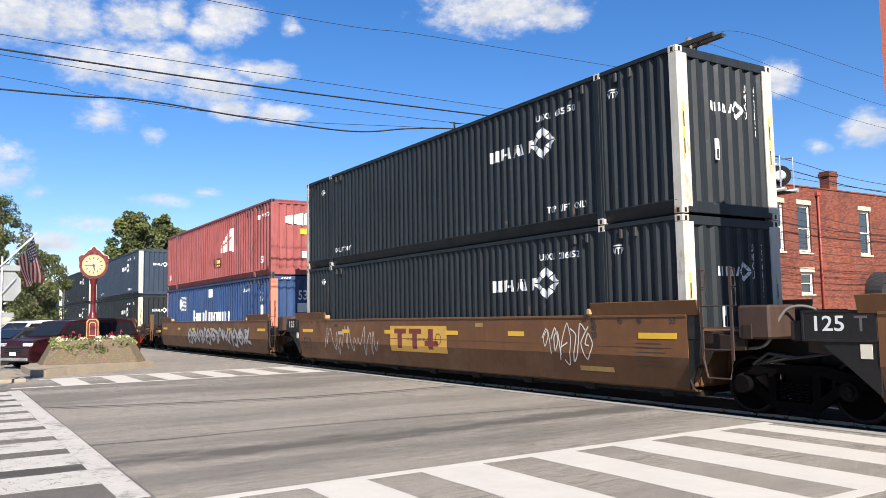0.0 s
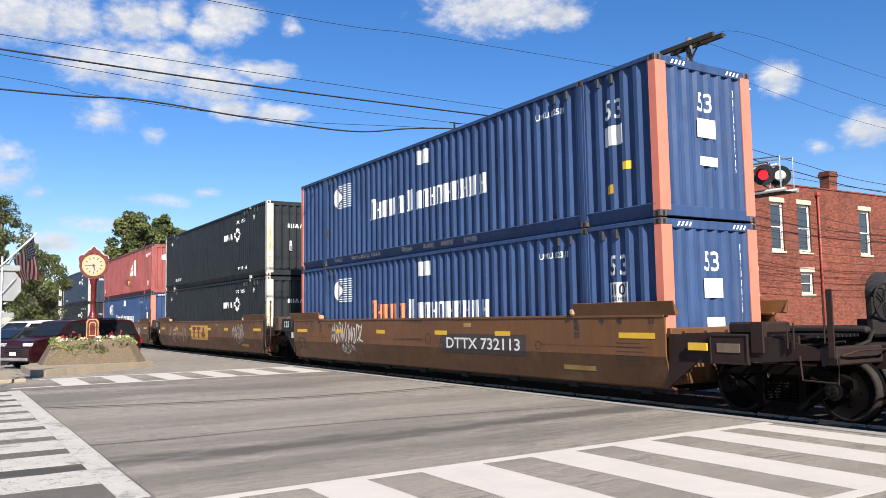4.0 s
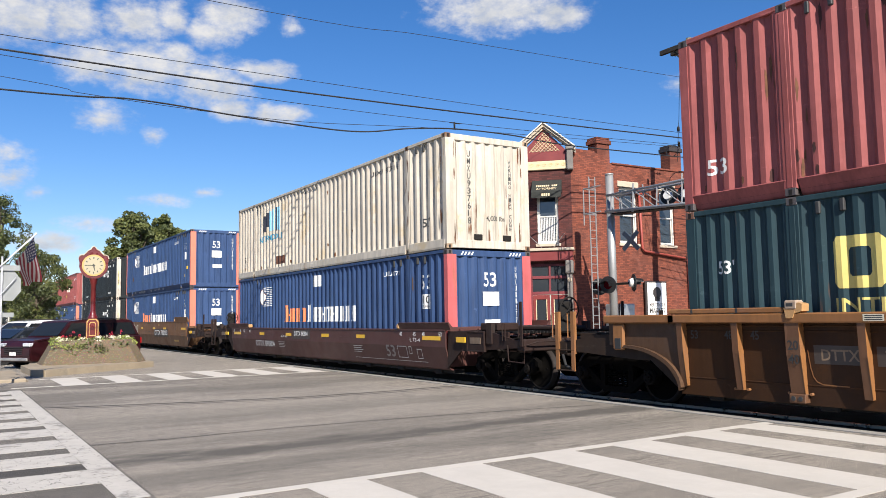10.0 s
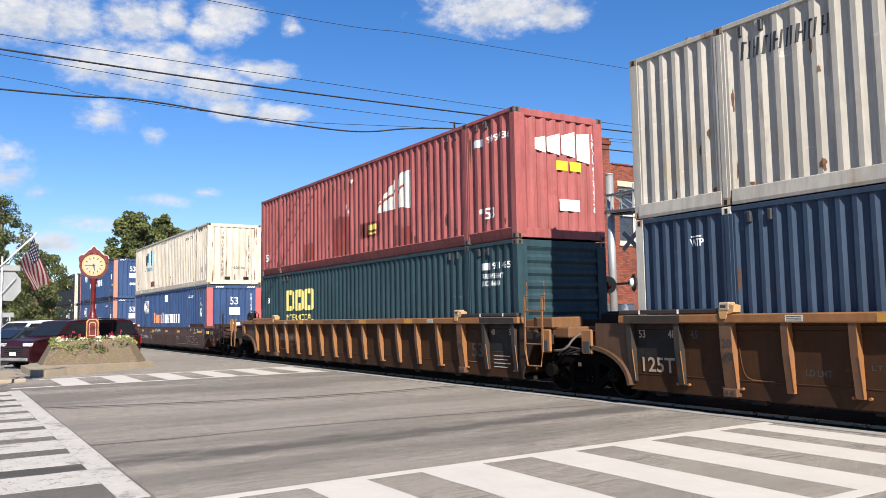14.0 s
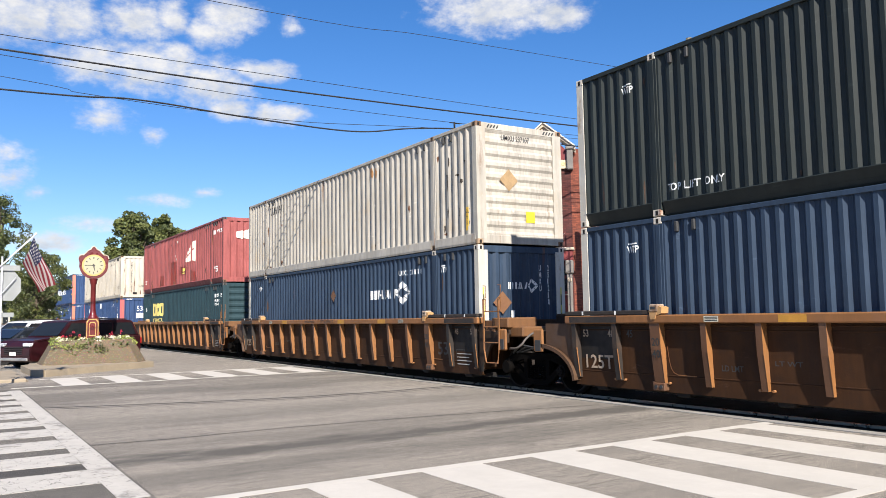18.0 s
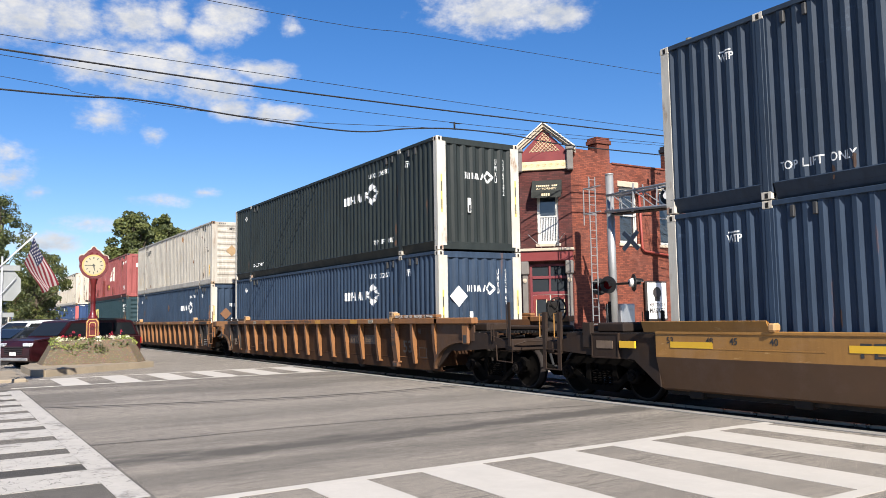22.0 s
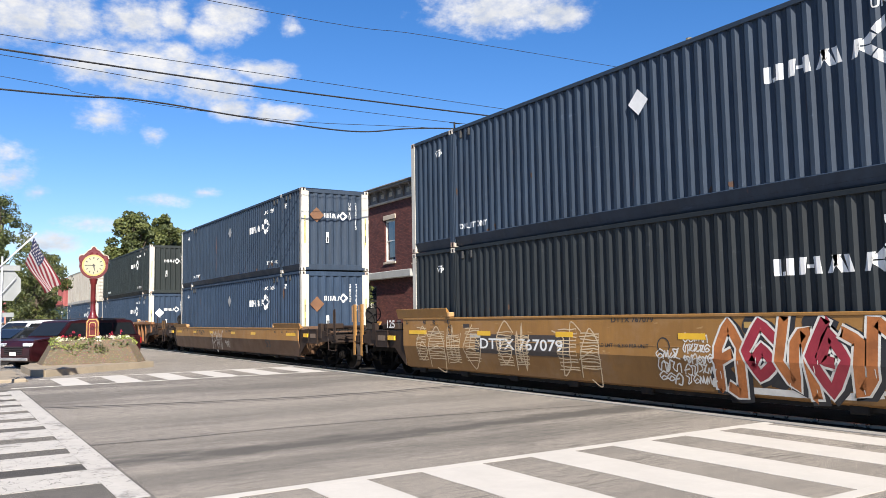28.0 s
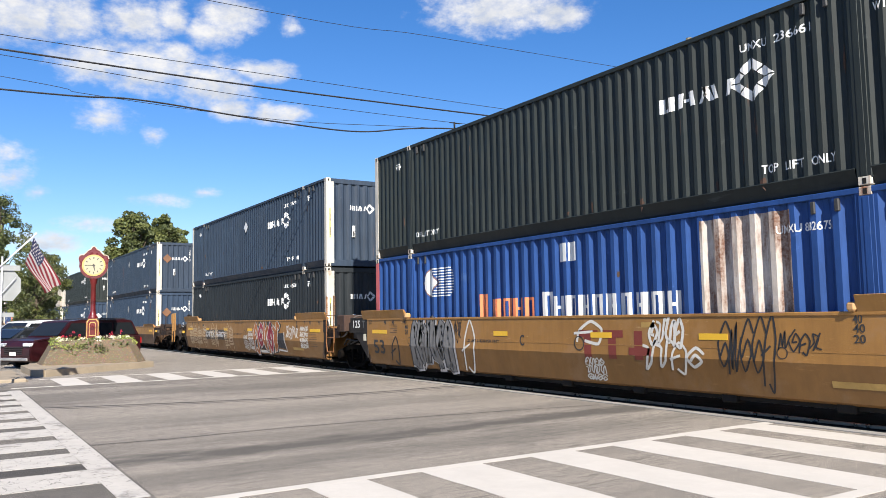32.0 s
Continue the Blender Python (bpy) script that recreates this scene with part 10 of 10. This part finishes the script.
# stop sign seen from behind, with a flag on a bracket
stp = thing("stop_sign", pose(-14.35, -9.14, 0.0), "grey back of an octagonal road sign on a steel post", "road sign")
bm = B()
box(bm, -0.03, 0.03, -0.025, 0.025, 0, 3.35, 0.006)
part("post", bm, M_STEEL, stp)
bm = B()
prism(bm, [(0.14 + 0.33 * math.cos(radians(22.5 + 45 * k)), 2.60 + 0.43 * math.sin(radians(22.5 + 45 * k))) for k in range(8)], "x", -0.045, -0.035)
part("sign_plate", bm, mat("aluminium_sign_back", (0.27, 0.28, 0.275), 0.45, 0.4), stp)
bm = B()
box(bm, -0.045, -0.035, -0.28, 0.30, 1.78, 1.90, 0.003)
part("lower_plate", bm, mat("aluminium_sign_back", (0.27, 0.28, 0.275)), stp)
bm = B()
box(bm, -0.02, 0.02, -0.42, 0.42, 2.98, 3.12, 0.003)
part("street_name_plate", bm, mat("aluminium_sign_back", (0.27, 0.28, 0.275)), stp)
bm = B()
tube(bm, [(0.05, -0.12, 3.0), (0.05, 0.75, 3.95)], 0.018, 8)
disc(bm, (0.05, 0.755, 3.96), "z", 0.03, 0.05, 10)
part("flag_staff", bm, mat("white_flag_staff", (0.7, 0.69, 0.66), 0.4), stp, "white flag staff")
bm = B()
tube(bm, [(0.03, -0.02, 2.35), (0.03, 0.32, 2.80)], 0.012, 6)
part("staff_strut", bm, M_STEEL, stp)


def flag(name, corners, label, seed=1):
    """corners: staff top, staff foot, fly top, fly foot."""
    c0, c1, q0, q1 = [Vector(c) for c in corners]
    th = thing(name, pose(*c0), label, "flag")
    h, l = (c0 - c1).length, (q0 - c0).length
    hd, fd = (c0 - c1).normalized(), (q0 - c0).normalized()
    nd = hd.cross(fd).normalized()
    mr, mw, mb = mat("flag_red_cloth", (0.24, 0.02, 0.035), 0.8), mat("flag_white_cloth", (0.50, 0.46, 0.45), 0.8), mat("flag_blue_cloth", (0.018, 0.024, 0.075), 0.8)

    def at(u, v, up=0.0):
        s, t = u / l, v / h
        w = 0.06 * math.sin(s * 4.5 + t * 7.0 + seed) * (0.2 + s) + up
        return c0.lerp(q0, s).lerp(c1.lerp(q1, s), t) - c0 + nd * w
    n = 18
    for k in range(13):
        bm = B()
        a, b = h * k / 13, h * (k + 1) / 13
        u0 = l * 0.4 if k < 7 else 0.0
        r = [[bm.verts.new(at(u0 + (l - u0) * i / n, q)) for i in range(n + 1)] for q in (a, b)]
        for i in range(n):
            bm.faces.new((r[0][i], r[0][i + 1], r[1][i + 1], r[1][i]))
        part("stripe", bm, mr if k % 2 == 0 else mw, th)
    bm = B()
    r = [[bm.verts.new(at(l * 0.4 * i / 8, h * 7 / 13 * j / 6)) for i in range(9)] for j in range(7)]
    for j in range(6):
        for i in range(8):
            bm.faces.new((r[j][i], r[j][i + 1], r[j + 1][i + 1], r[j + 1][i]))
    part("canton", bm, mb, th)
    bm = B()
    for j in range(5):
        for i in range(6 if j % 2 == 0 else 5):
            u = l * 0.4 * (i + (0.6 if j % 2 == 0 else 1.1)) / 6.4
            v = h * 7 / 13 * (j + 0.7) / 5.4
            for up in (0.006, -0.006):
                c = at(u, v, up)
                vs = [bm.verts.new(c + (fd * math.cos(q) + hd * math.sin(q)) * 0.026) for q in np.linspace(0, 2 * math.pi, 6)[:-1]]
                bm.faces.new(vs)
    part("star_field", bm, mw, th, "small white stars")
    return th


flg = flag("flag", [(-14.30, -8.42, 3.87), (-14.30, -8.87, 3.25), (-15.40, -8.22, 2.81), (-15.40, -8.66, 2.72)], "striped flag hanging from a white staff")
flag("flag", [(-18.75, 8.25, 3.85), (-19.05, 8.8, 3.4), (-18.5, 8.3, 2.95), (-18.8, 8.8, 2.7)], "striped flag on the brick shop front", 3)
bm = B()
tube(bm, [(-19.7, 10.2, 2.4), (-18.7, 8.2, 3.95)], 0.018, 6)
tagged(part("wall_flag_staff", bm, mat("white_flag_staff", (0.7, 0.69, 0.66))), "white flag staff fixed to the shop front", "flag staff")


# cars
M_TYRE = mat("tyre_rubber", (0.015, 0.015, 0.016), 0.8)
M_RIM = mat("alloy_rim", (0.45, 0.45, 0.46), 0.35, 0.8)
M_LIGHT = glass("headlight_glass", (0.45, 0.47, 0.5), 0.1)
M_TAIL = mat("red_tail_light", (0.30, 0.01, 0.012), 0.2)


def car(m, paint_, label, length, width, low, belt, roof, cab, hood, box_back=True, group="parked cars"):
    """A parked car; nose at -y. cab: (windscreen foot, windscreen top, roof end, rear foot) along y from the nose."""
    th = thing("car", m, label, "car", group)
    hl, hw = length / 2, width / 2
    Y = lambda d: -hl + d

    def loft(bm, prof, ws, mi=0):
        """Closed side outline (y, z) pushed to half widths given at each point."""
        L_ = [bm.verts.new((-w, y, z)) for (y, z), w in zip(prof, ws)]
        R_ = [bm.verts.new((w, y, z)) for (y, z), w in zip(prof, ws)]
        n_ = len(prof)
        for i in range(n_):
            j = (i + 1) % n_
            bm.faces.new((L_[i], L_[j], R_[j], R_[i])).material_index = mi
        bm.faces.new(L_[::-1]).material_index = mi
        bm.faces.new(R_).material_index = mi
        bmesh.ops.recalc_face_normals(bm, faces=bm.faces[:])
    bm = B()
    prof = [(Y(0.10), low), (Y(0.0), low + 0.18), (Y(0.02), hood - 0.28), (Y(0.16), hood - 0.06), (Y(0.5), hood), (Y(cab[0]), belt + 0.02), (Y(cab[3]), belt + 0.02), (Y(length - 0.06), belt - 0.02), (Y(length), low + 0.25), (Y(length - 0.08), low)]
    ws = [hw - 0.14, hw - 0.10, hw - 0.10, hw - 0.12, hw - 0.07, hw - 0.05, hw - 0.05, hw - 0.08, hw - 0.05, hw - 0.10]
    loft(bm, prof, ws)
    bmesh.ops.bevel(bm, geom=bm.edges[:], offset=0.045, segments=2, affect="EDGES")
    part("body", bm, paint_, th)
    bm = B()
    prof = [(Y(cab[0]), belt - 0.02), (Y(cab[1]), roof - 0.05), (Y(cab[1] + 0.5), roof), (Y(cab[2] - 0.4), roof), (Y(cab[2]), roof - 0.06), (Y(cab[3]), belt - 0.02)]
    loft(bm, prof, [hw - 0.09, hw - 0.22, hw - 0.22, hw - 0.22, hw - 0.22, hw - 0.09])
    bmesh.ops.bevel(bm, geom=bm.edges[:], offset=0.03, segments=2, affect="EDGES")
    part("cabin", bm, paint_, th)
    # glass: windscreen, rear and three side panes a side
    bm = B()
    a, b = Vector((0, Y(cab[0]), belt + 0.02)), Vector((0, Y(cab[1]), roof - 0.07))
    d = (b - a)
    nrm = Vector((0, -d.z, d.y)).normalized() * 0.012
    p, q = a + d * 0.08 + nrm, b - d * 0.04 + nrm
    vs = [bm.verts.new(v) for v in ((-hw + 0.18, p.y, p.z), (hw - 0.18, p.y, p.z), (hw - 0.29, q.y, q.z), (-hw + 0.29, q.y, q.z))]
    bm.faces.new(vs)
    part("windscreen", bm, M_CARGLASS, th, "dark windscreen")
    bm = B()
    vs = [bm.verts.new(v) for v in ((-hw + 0.2, Y(cab[3]) + 0.012, belt + 0.06), (hw - 0.2, Y(cab[3]) + 0.012, belt + 0.06), (hw - 0.3, Y(cab[2]) + 0.03, roof - 0.12), (-hw + 0.3, Y(cab[2]) + 0.03, roof - 0.12))]
    bm.faces.new(vs)
    part("rear_window", bm, M_CARGLASS, th)
    za, zb = belt + 0.04, roof - 0.13
    cuts = np.linspace(0, 1, 4)
    for s in (-1, 1):
        for k in range(3):
            def edge(t, z):
                f = (z - belt) / (roof - belt)
                y0 = Y(cab[0] + (cab[1] - cab[0]) * f) + 0.12
                y1 = Y(cab[3] + (cab[2] - cab[3]) * f) - 0.12
                w = hw - 0.09 - 0.13 * f + 0.012
                return (s * w, y0 + (y1 - y0) * t, z)
            bm = B()
            t0, t1 = cuts[k] + 0.012, cuts[k + 1] - 0.012
            bm.faces.new([bm.verts.new(v) for v in (edge(t0, za), edge(t1, za), edge(t1, zb), edge(t0, zb))])
            part("side_window", bm, M_CARGLASS, th)
        for yw in (0.95, length - 1.0):
            bm = B()
            c = (s * (hw - 0.13), Y(yw), 0.35)
            disc(bm, c, "x", 0.35, 0.22, 28)
            w = part("wheel", bm, M_TYRE, th)
            bm = B()
            disc(bm, (c[0] + s * 0.115, c[1], c[2]), "x", 0.23, 0.02, 24)
            for q in range(5):
                aa = 2 * math.pi * q / 5
                tube(bm, [(c[0] + s * 0.13, c[1], c[2]), (c[0] + s * 0.13, c[1] + 0.21 * math.cos(aa), c[2] + 0.21 * math.sin(aa))], 0.03, 5)
            part("rim", bm, M_RIM, w)
        bm = B()
        x0, x1 = sorted((s * (hw - 0.48), s * (hw - 0.12)))
        box(bm, x0, x1, Y(-0.012), Y(0.16), hood - 0.26, hood - 0.13, 0.02)
        part("headlight", bm, M_LIGHT, th, "clear headlight")
        bm = B()
        x0, x1 = sorted((s * (hw - 0.30), s * (hw - 0.06)))
        box(bm, x0, x1, Y(length - 0.1), Y(length + 0.012), belt - 0.35, belt - 0.1, 0.02)
        part("tail_light", bm, M_TAIL, th)
        bm = B()
        x0, x1 = sorted((s * (hw - 0.02), s * (hw + 0.16)))
        box(bm, x0, x1, Y(cab[0] + 0.35), Y(cab[0] + 0.5), belt + 0.02, belt + 0.16, 0.03)
        part("wing_mirror", bm, paint_, th)
        bm = B()
        for k in range(2):
            yy = Y(cab[0] + 0.9 + 1.05 * k)
            box(bm, min(s * (hw - 0.05), s * (hw - 0.02)), max(s * (hw - 0.05), s * (hw - 0.02)), yy, yy + 0.18, belt - 0.14, belt - 0.11, 0.008)
        part("door_handle", bm, M_RIM, th)
    bm = B()
    for k in range(4):
        box(bm, -hw + 0.5, hw - 0.5, Y(-0.015), Y(0.05), hood - 0.32 - 0.07 * k, hood - 0.28 - 0.07 * k, 0.01)
    part("grille", bm, mat("dark_grille", (0.03, 0.03, 0.03), 0.4, 0.5), th)
    bm = B()
    box(bm, -hw + 0.25, hw - 0.25, Y(-0.02), Y(0.06), low + 0.05, low + 0.16, 0.02)
    part("bumper_trim", bm, mat("silver_bumper_trim", (0.4, 0.4, 0.4), 0.35, 0.6), th)
    bm = B()
    box(bm, -0.16, 0.16, Y(-0.03), Y(-0.012), low + 0.24, low + 0.36, 0.004)
    part("number_plate", bm, M_MARK, th, "pale front plate")
    bm = B()
    for s in (-1, 1):
        tube(bm, [(s * (hw - 0.3), Y(cab[1] + 0.4), roof + 0.035), (s * (hw - 0.3), Y(cab[2] - 0.3), roof + 0.035)], 0.018, 6)
    part("roof_rail", bm, M_RIM if paint_.name.startswith("silver") else M_DARKTRIM, th)
    return th


PC_RED = mat("maroon_car_paint", (0.026, 0.004, 0.006), 0.4, 0.1, var=0.05, coat=0.25, bump=0)
PC_WHITE = mat("white_car_paint", (0.72, 0.73, 0.74), 0.3, var=0.03, coat=0.8, bump=0)
PC_DARK = mat("dark_grey_car_paint", (0.035, 0.038, 0.042), 0.3, 0.3, var=0.05, coat=0.8, bump=0)
PC_SILV = mat("silver_car_paint", (0.40, 0.41, 0.42), 0.3, 0.5, var=0.04, coat=0.8, bump=0)
car(pose(-24.6, -6.08, 0, 0, 0, 33), PC_RED, "dark red station wagon parked behind the planter", 5.1, 1.93, 0.24, 1.08, 1.72, (1.15, 1.75, 4.75, 5.0), 1.05)
car(pose(-28.1, -7.6, 0, 0, 0, 33), PC_DARK, "dark grey sedan parked beside the red car", 4.7, 1.82, 0.2, 0.98, 1.46, (1.25, 2.0, 3.5, 4.2), 0.92)
car(pose(-31.0, -7.0, 0, 0, 0, 33), PC_WHITE, "white sport utility car in the parking row", 4.8, 1.9, 0.26, 1.12, 1.74, (1.15, 1.8, 4.2, 4.6), 1.08)
car(pose(-34.6, -7.6, 0, 0, 0, 33), PC_SILV, "silver car in the parking row", 4.6, 1.8, 0.2, 1.0, 1.5, (1.2, 1.9, 3.6, 4.2), 0.95)
car(pose(-38.5, -7.6, 0, 0, 0, 33), PC_WHITE, "white car farther along the parking row", 4.6, 1.8, 0.2, 1.0, 1.5, (1.2, 1.9, 3.6, 4.2), 0.95)

# trees
M_BARK = mat("grey_brown_bark", (0.11, 0.085, 0.06), 0.9, var=0.3, mode="wood", bump=0.6)


def tree(m, height, crown, trunk_r, label, rng, leaf, clumps, per, mats, group="street trees", low=0.35):
    """A tapered trunk, limbs that fork, and a crown of many small leaves in clumps."""
    th = thing("tree", m, label, "tree", group)
    bm = B()
    top = height * 0.72
    tube(bm, [(0, 0, -0.1), (rng.uniform(-0.1, 0.1), rng.uniform(-0.1, 0.1), height * low * 0.6), (rng.uniform(-0.2, 0.2), rng.uniform(-0.2, 0.2), top)], trunk_r, 10, 0, True, trunk_r * 0.35)
    part("trunk", bm, M_BARK, th)
    cents = []
    for k in range(clumps):
        a, q = rng.uniform(0, 2 * math.pi), rng.uniform(0, 1) ** 0.6
        zz = rng.uniform(0, 1)
        env = math.sin(math.pi * (0.12 + 0.80 * zz)) ** 0.8
        cents.append(Vector((crown * q * env * math.cos(a), crown * q * env * math.sin(a), height * (low + (1 - low) * zz) * rng.uniform(0.96, 1.02))))
    bm = B()
    for c in cents[::3]:
        s = Vector((0, 0, min(top, c.z * 0.65)))
        mid = s.lerp(c, 0.5) + Vector((0, 0, 0.08 * height * 0.3))
        tube(bm, [s, mid, c], trunk_r * 0.32, 5, 0, False, trunk_r * 0.06)
    part("branchwork", bm, M_BARK, th)
    bm = B()
    for c in cents:
        r = crown * rng.uniform(0.16, 0.30)
        leaves(bm, c, (r, r, r * 0.75), per, leaf, rng, rng.randrange(len(mats)), 0.4)
    part("crown", bm, mats, th)
    return th


rng = random.Random(5)
tree(pose(-46, -7.5, 0.0), 9.2, 1.6, 0.14, "leafy street tree with a loose crown beside parked cars", rng, 0.13, 110, 110, [M_LEAF, M_LEAFD])
tree(pose(-45, -5.5, 0.0), 6.2, 1.9, 0.12, "dense round street tree beside parked cars", rng, 0.13, 80, 170, [M_LEAFD, M_LEAF], low=0.25)
tree(pose(-60, -4.0, 0.0), 5.6, 1.8, 0.12, "street tree farther along the row", rng, 0.25, 40, 60, [M_LEAFD, M_LEAF], low=0.3)
tree(pose(-92, 9.3, 0.0), 14.4, 3.4, 0.4, "large dark green tree behind the shops", rng, 0.34, 170, 170, [M_LEAFD, M_LEAF], "background trees", low=0.3)
tree(pose(-94, 12.8, 0.0), 14.6, 2.9, 0.35, "broad dark green tree behind the shops", rng, 0.34, 130, 160, [M_LEAFD, M_LEAF], "background trees", low=0.3)
tree(pose(-97, 15.8, 0.0), 13.4, 1.8, 0.35, "dark green tree behind the shops", rng, 0.34, 90, 150, [M_LEAFD, M_LEAF], "background trees", low=0.3)
tree(pose(-95, -2.2, 0.0), 6.5, 2.6, 0.3, "distant green tree along the street", rng, 0.5, 50, 60, [M_LEAFD, M_LEAF], "background trees", low=0.2)
tree(pose(-31.2, 8.9, 0.14), 4.2, 1.25, 0.06, "small street tree on the footway before the shops", rng, 0.12, 46, 60, [M_LEAFD, M_LEAF], low=0.32)

# a far stone building whose chimneys show over the train
far = thing("far_building", pose(0, 0, 0), "distant stone building with tall chimneys", "building")
bm = B()
box(bm, -130, -114, 12, 26, 0, 9.5)
part("wall", bm, M_LINTEL, far)
bm = B()
prism(bm, [(11.6, 9.5), (26.4, 9.5), (19, 11.5)], "x", -130.3, -113.7)
part("roof", bm, M_ROOF, far)
for y in (9.4 + 3.2, 11.2 + 3.2):
    bm = B()
    box(bm, -115.6, -114.3, y - 0.5, y + 0.5, 9.0, 12.6, 0.05)
    box(bm, -115.8, -114.1, y - 0.7, y + 0.7, 12.6, 13.1, 0.05)
    part("chimney", bm, M_GREYTRIM, far)


# ---------- what moves ----------
def motions():
    steps = [i for i in range(33)]
    for th, x, y, z in MOVERS:
        walk(th, [(t, pose(x - gone(t), y, z)) for t in steps])
    sway = ((0, -17), (1, 0), (2, -10), (3, -18), (6, -24), (7, -15), (8, -16), (9, -22), (11, -8), (12, 2), (13, -13), (15, -8), (17, -12),
            (18, -5), (19, -22), (20, 0), (21, -6), (22, -2), (23, 0), (24, 2), (25, -3), (28, 0), (30, -4), (31, 2), (32, 0))
    walk(flg, [(t, pose(-14.30, -8.42, 3.87) @ Matrix.Rotation(radians(a + 22), 4, "X") @ Matrix.Rotation(radians(-a - 22), 4, "Y")) for t, a in sway])
    for w, x, y, z in WHEELS:
        walk(w, [(i / 10, Matrix.Translation((x, y, z)) @ Matrix.Rotation(-gone(i / 10) / 0.4575, 4, "Y")) for i in range(321)])


motions()
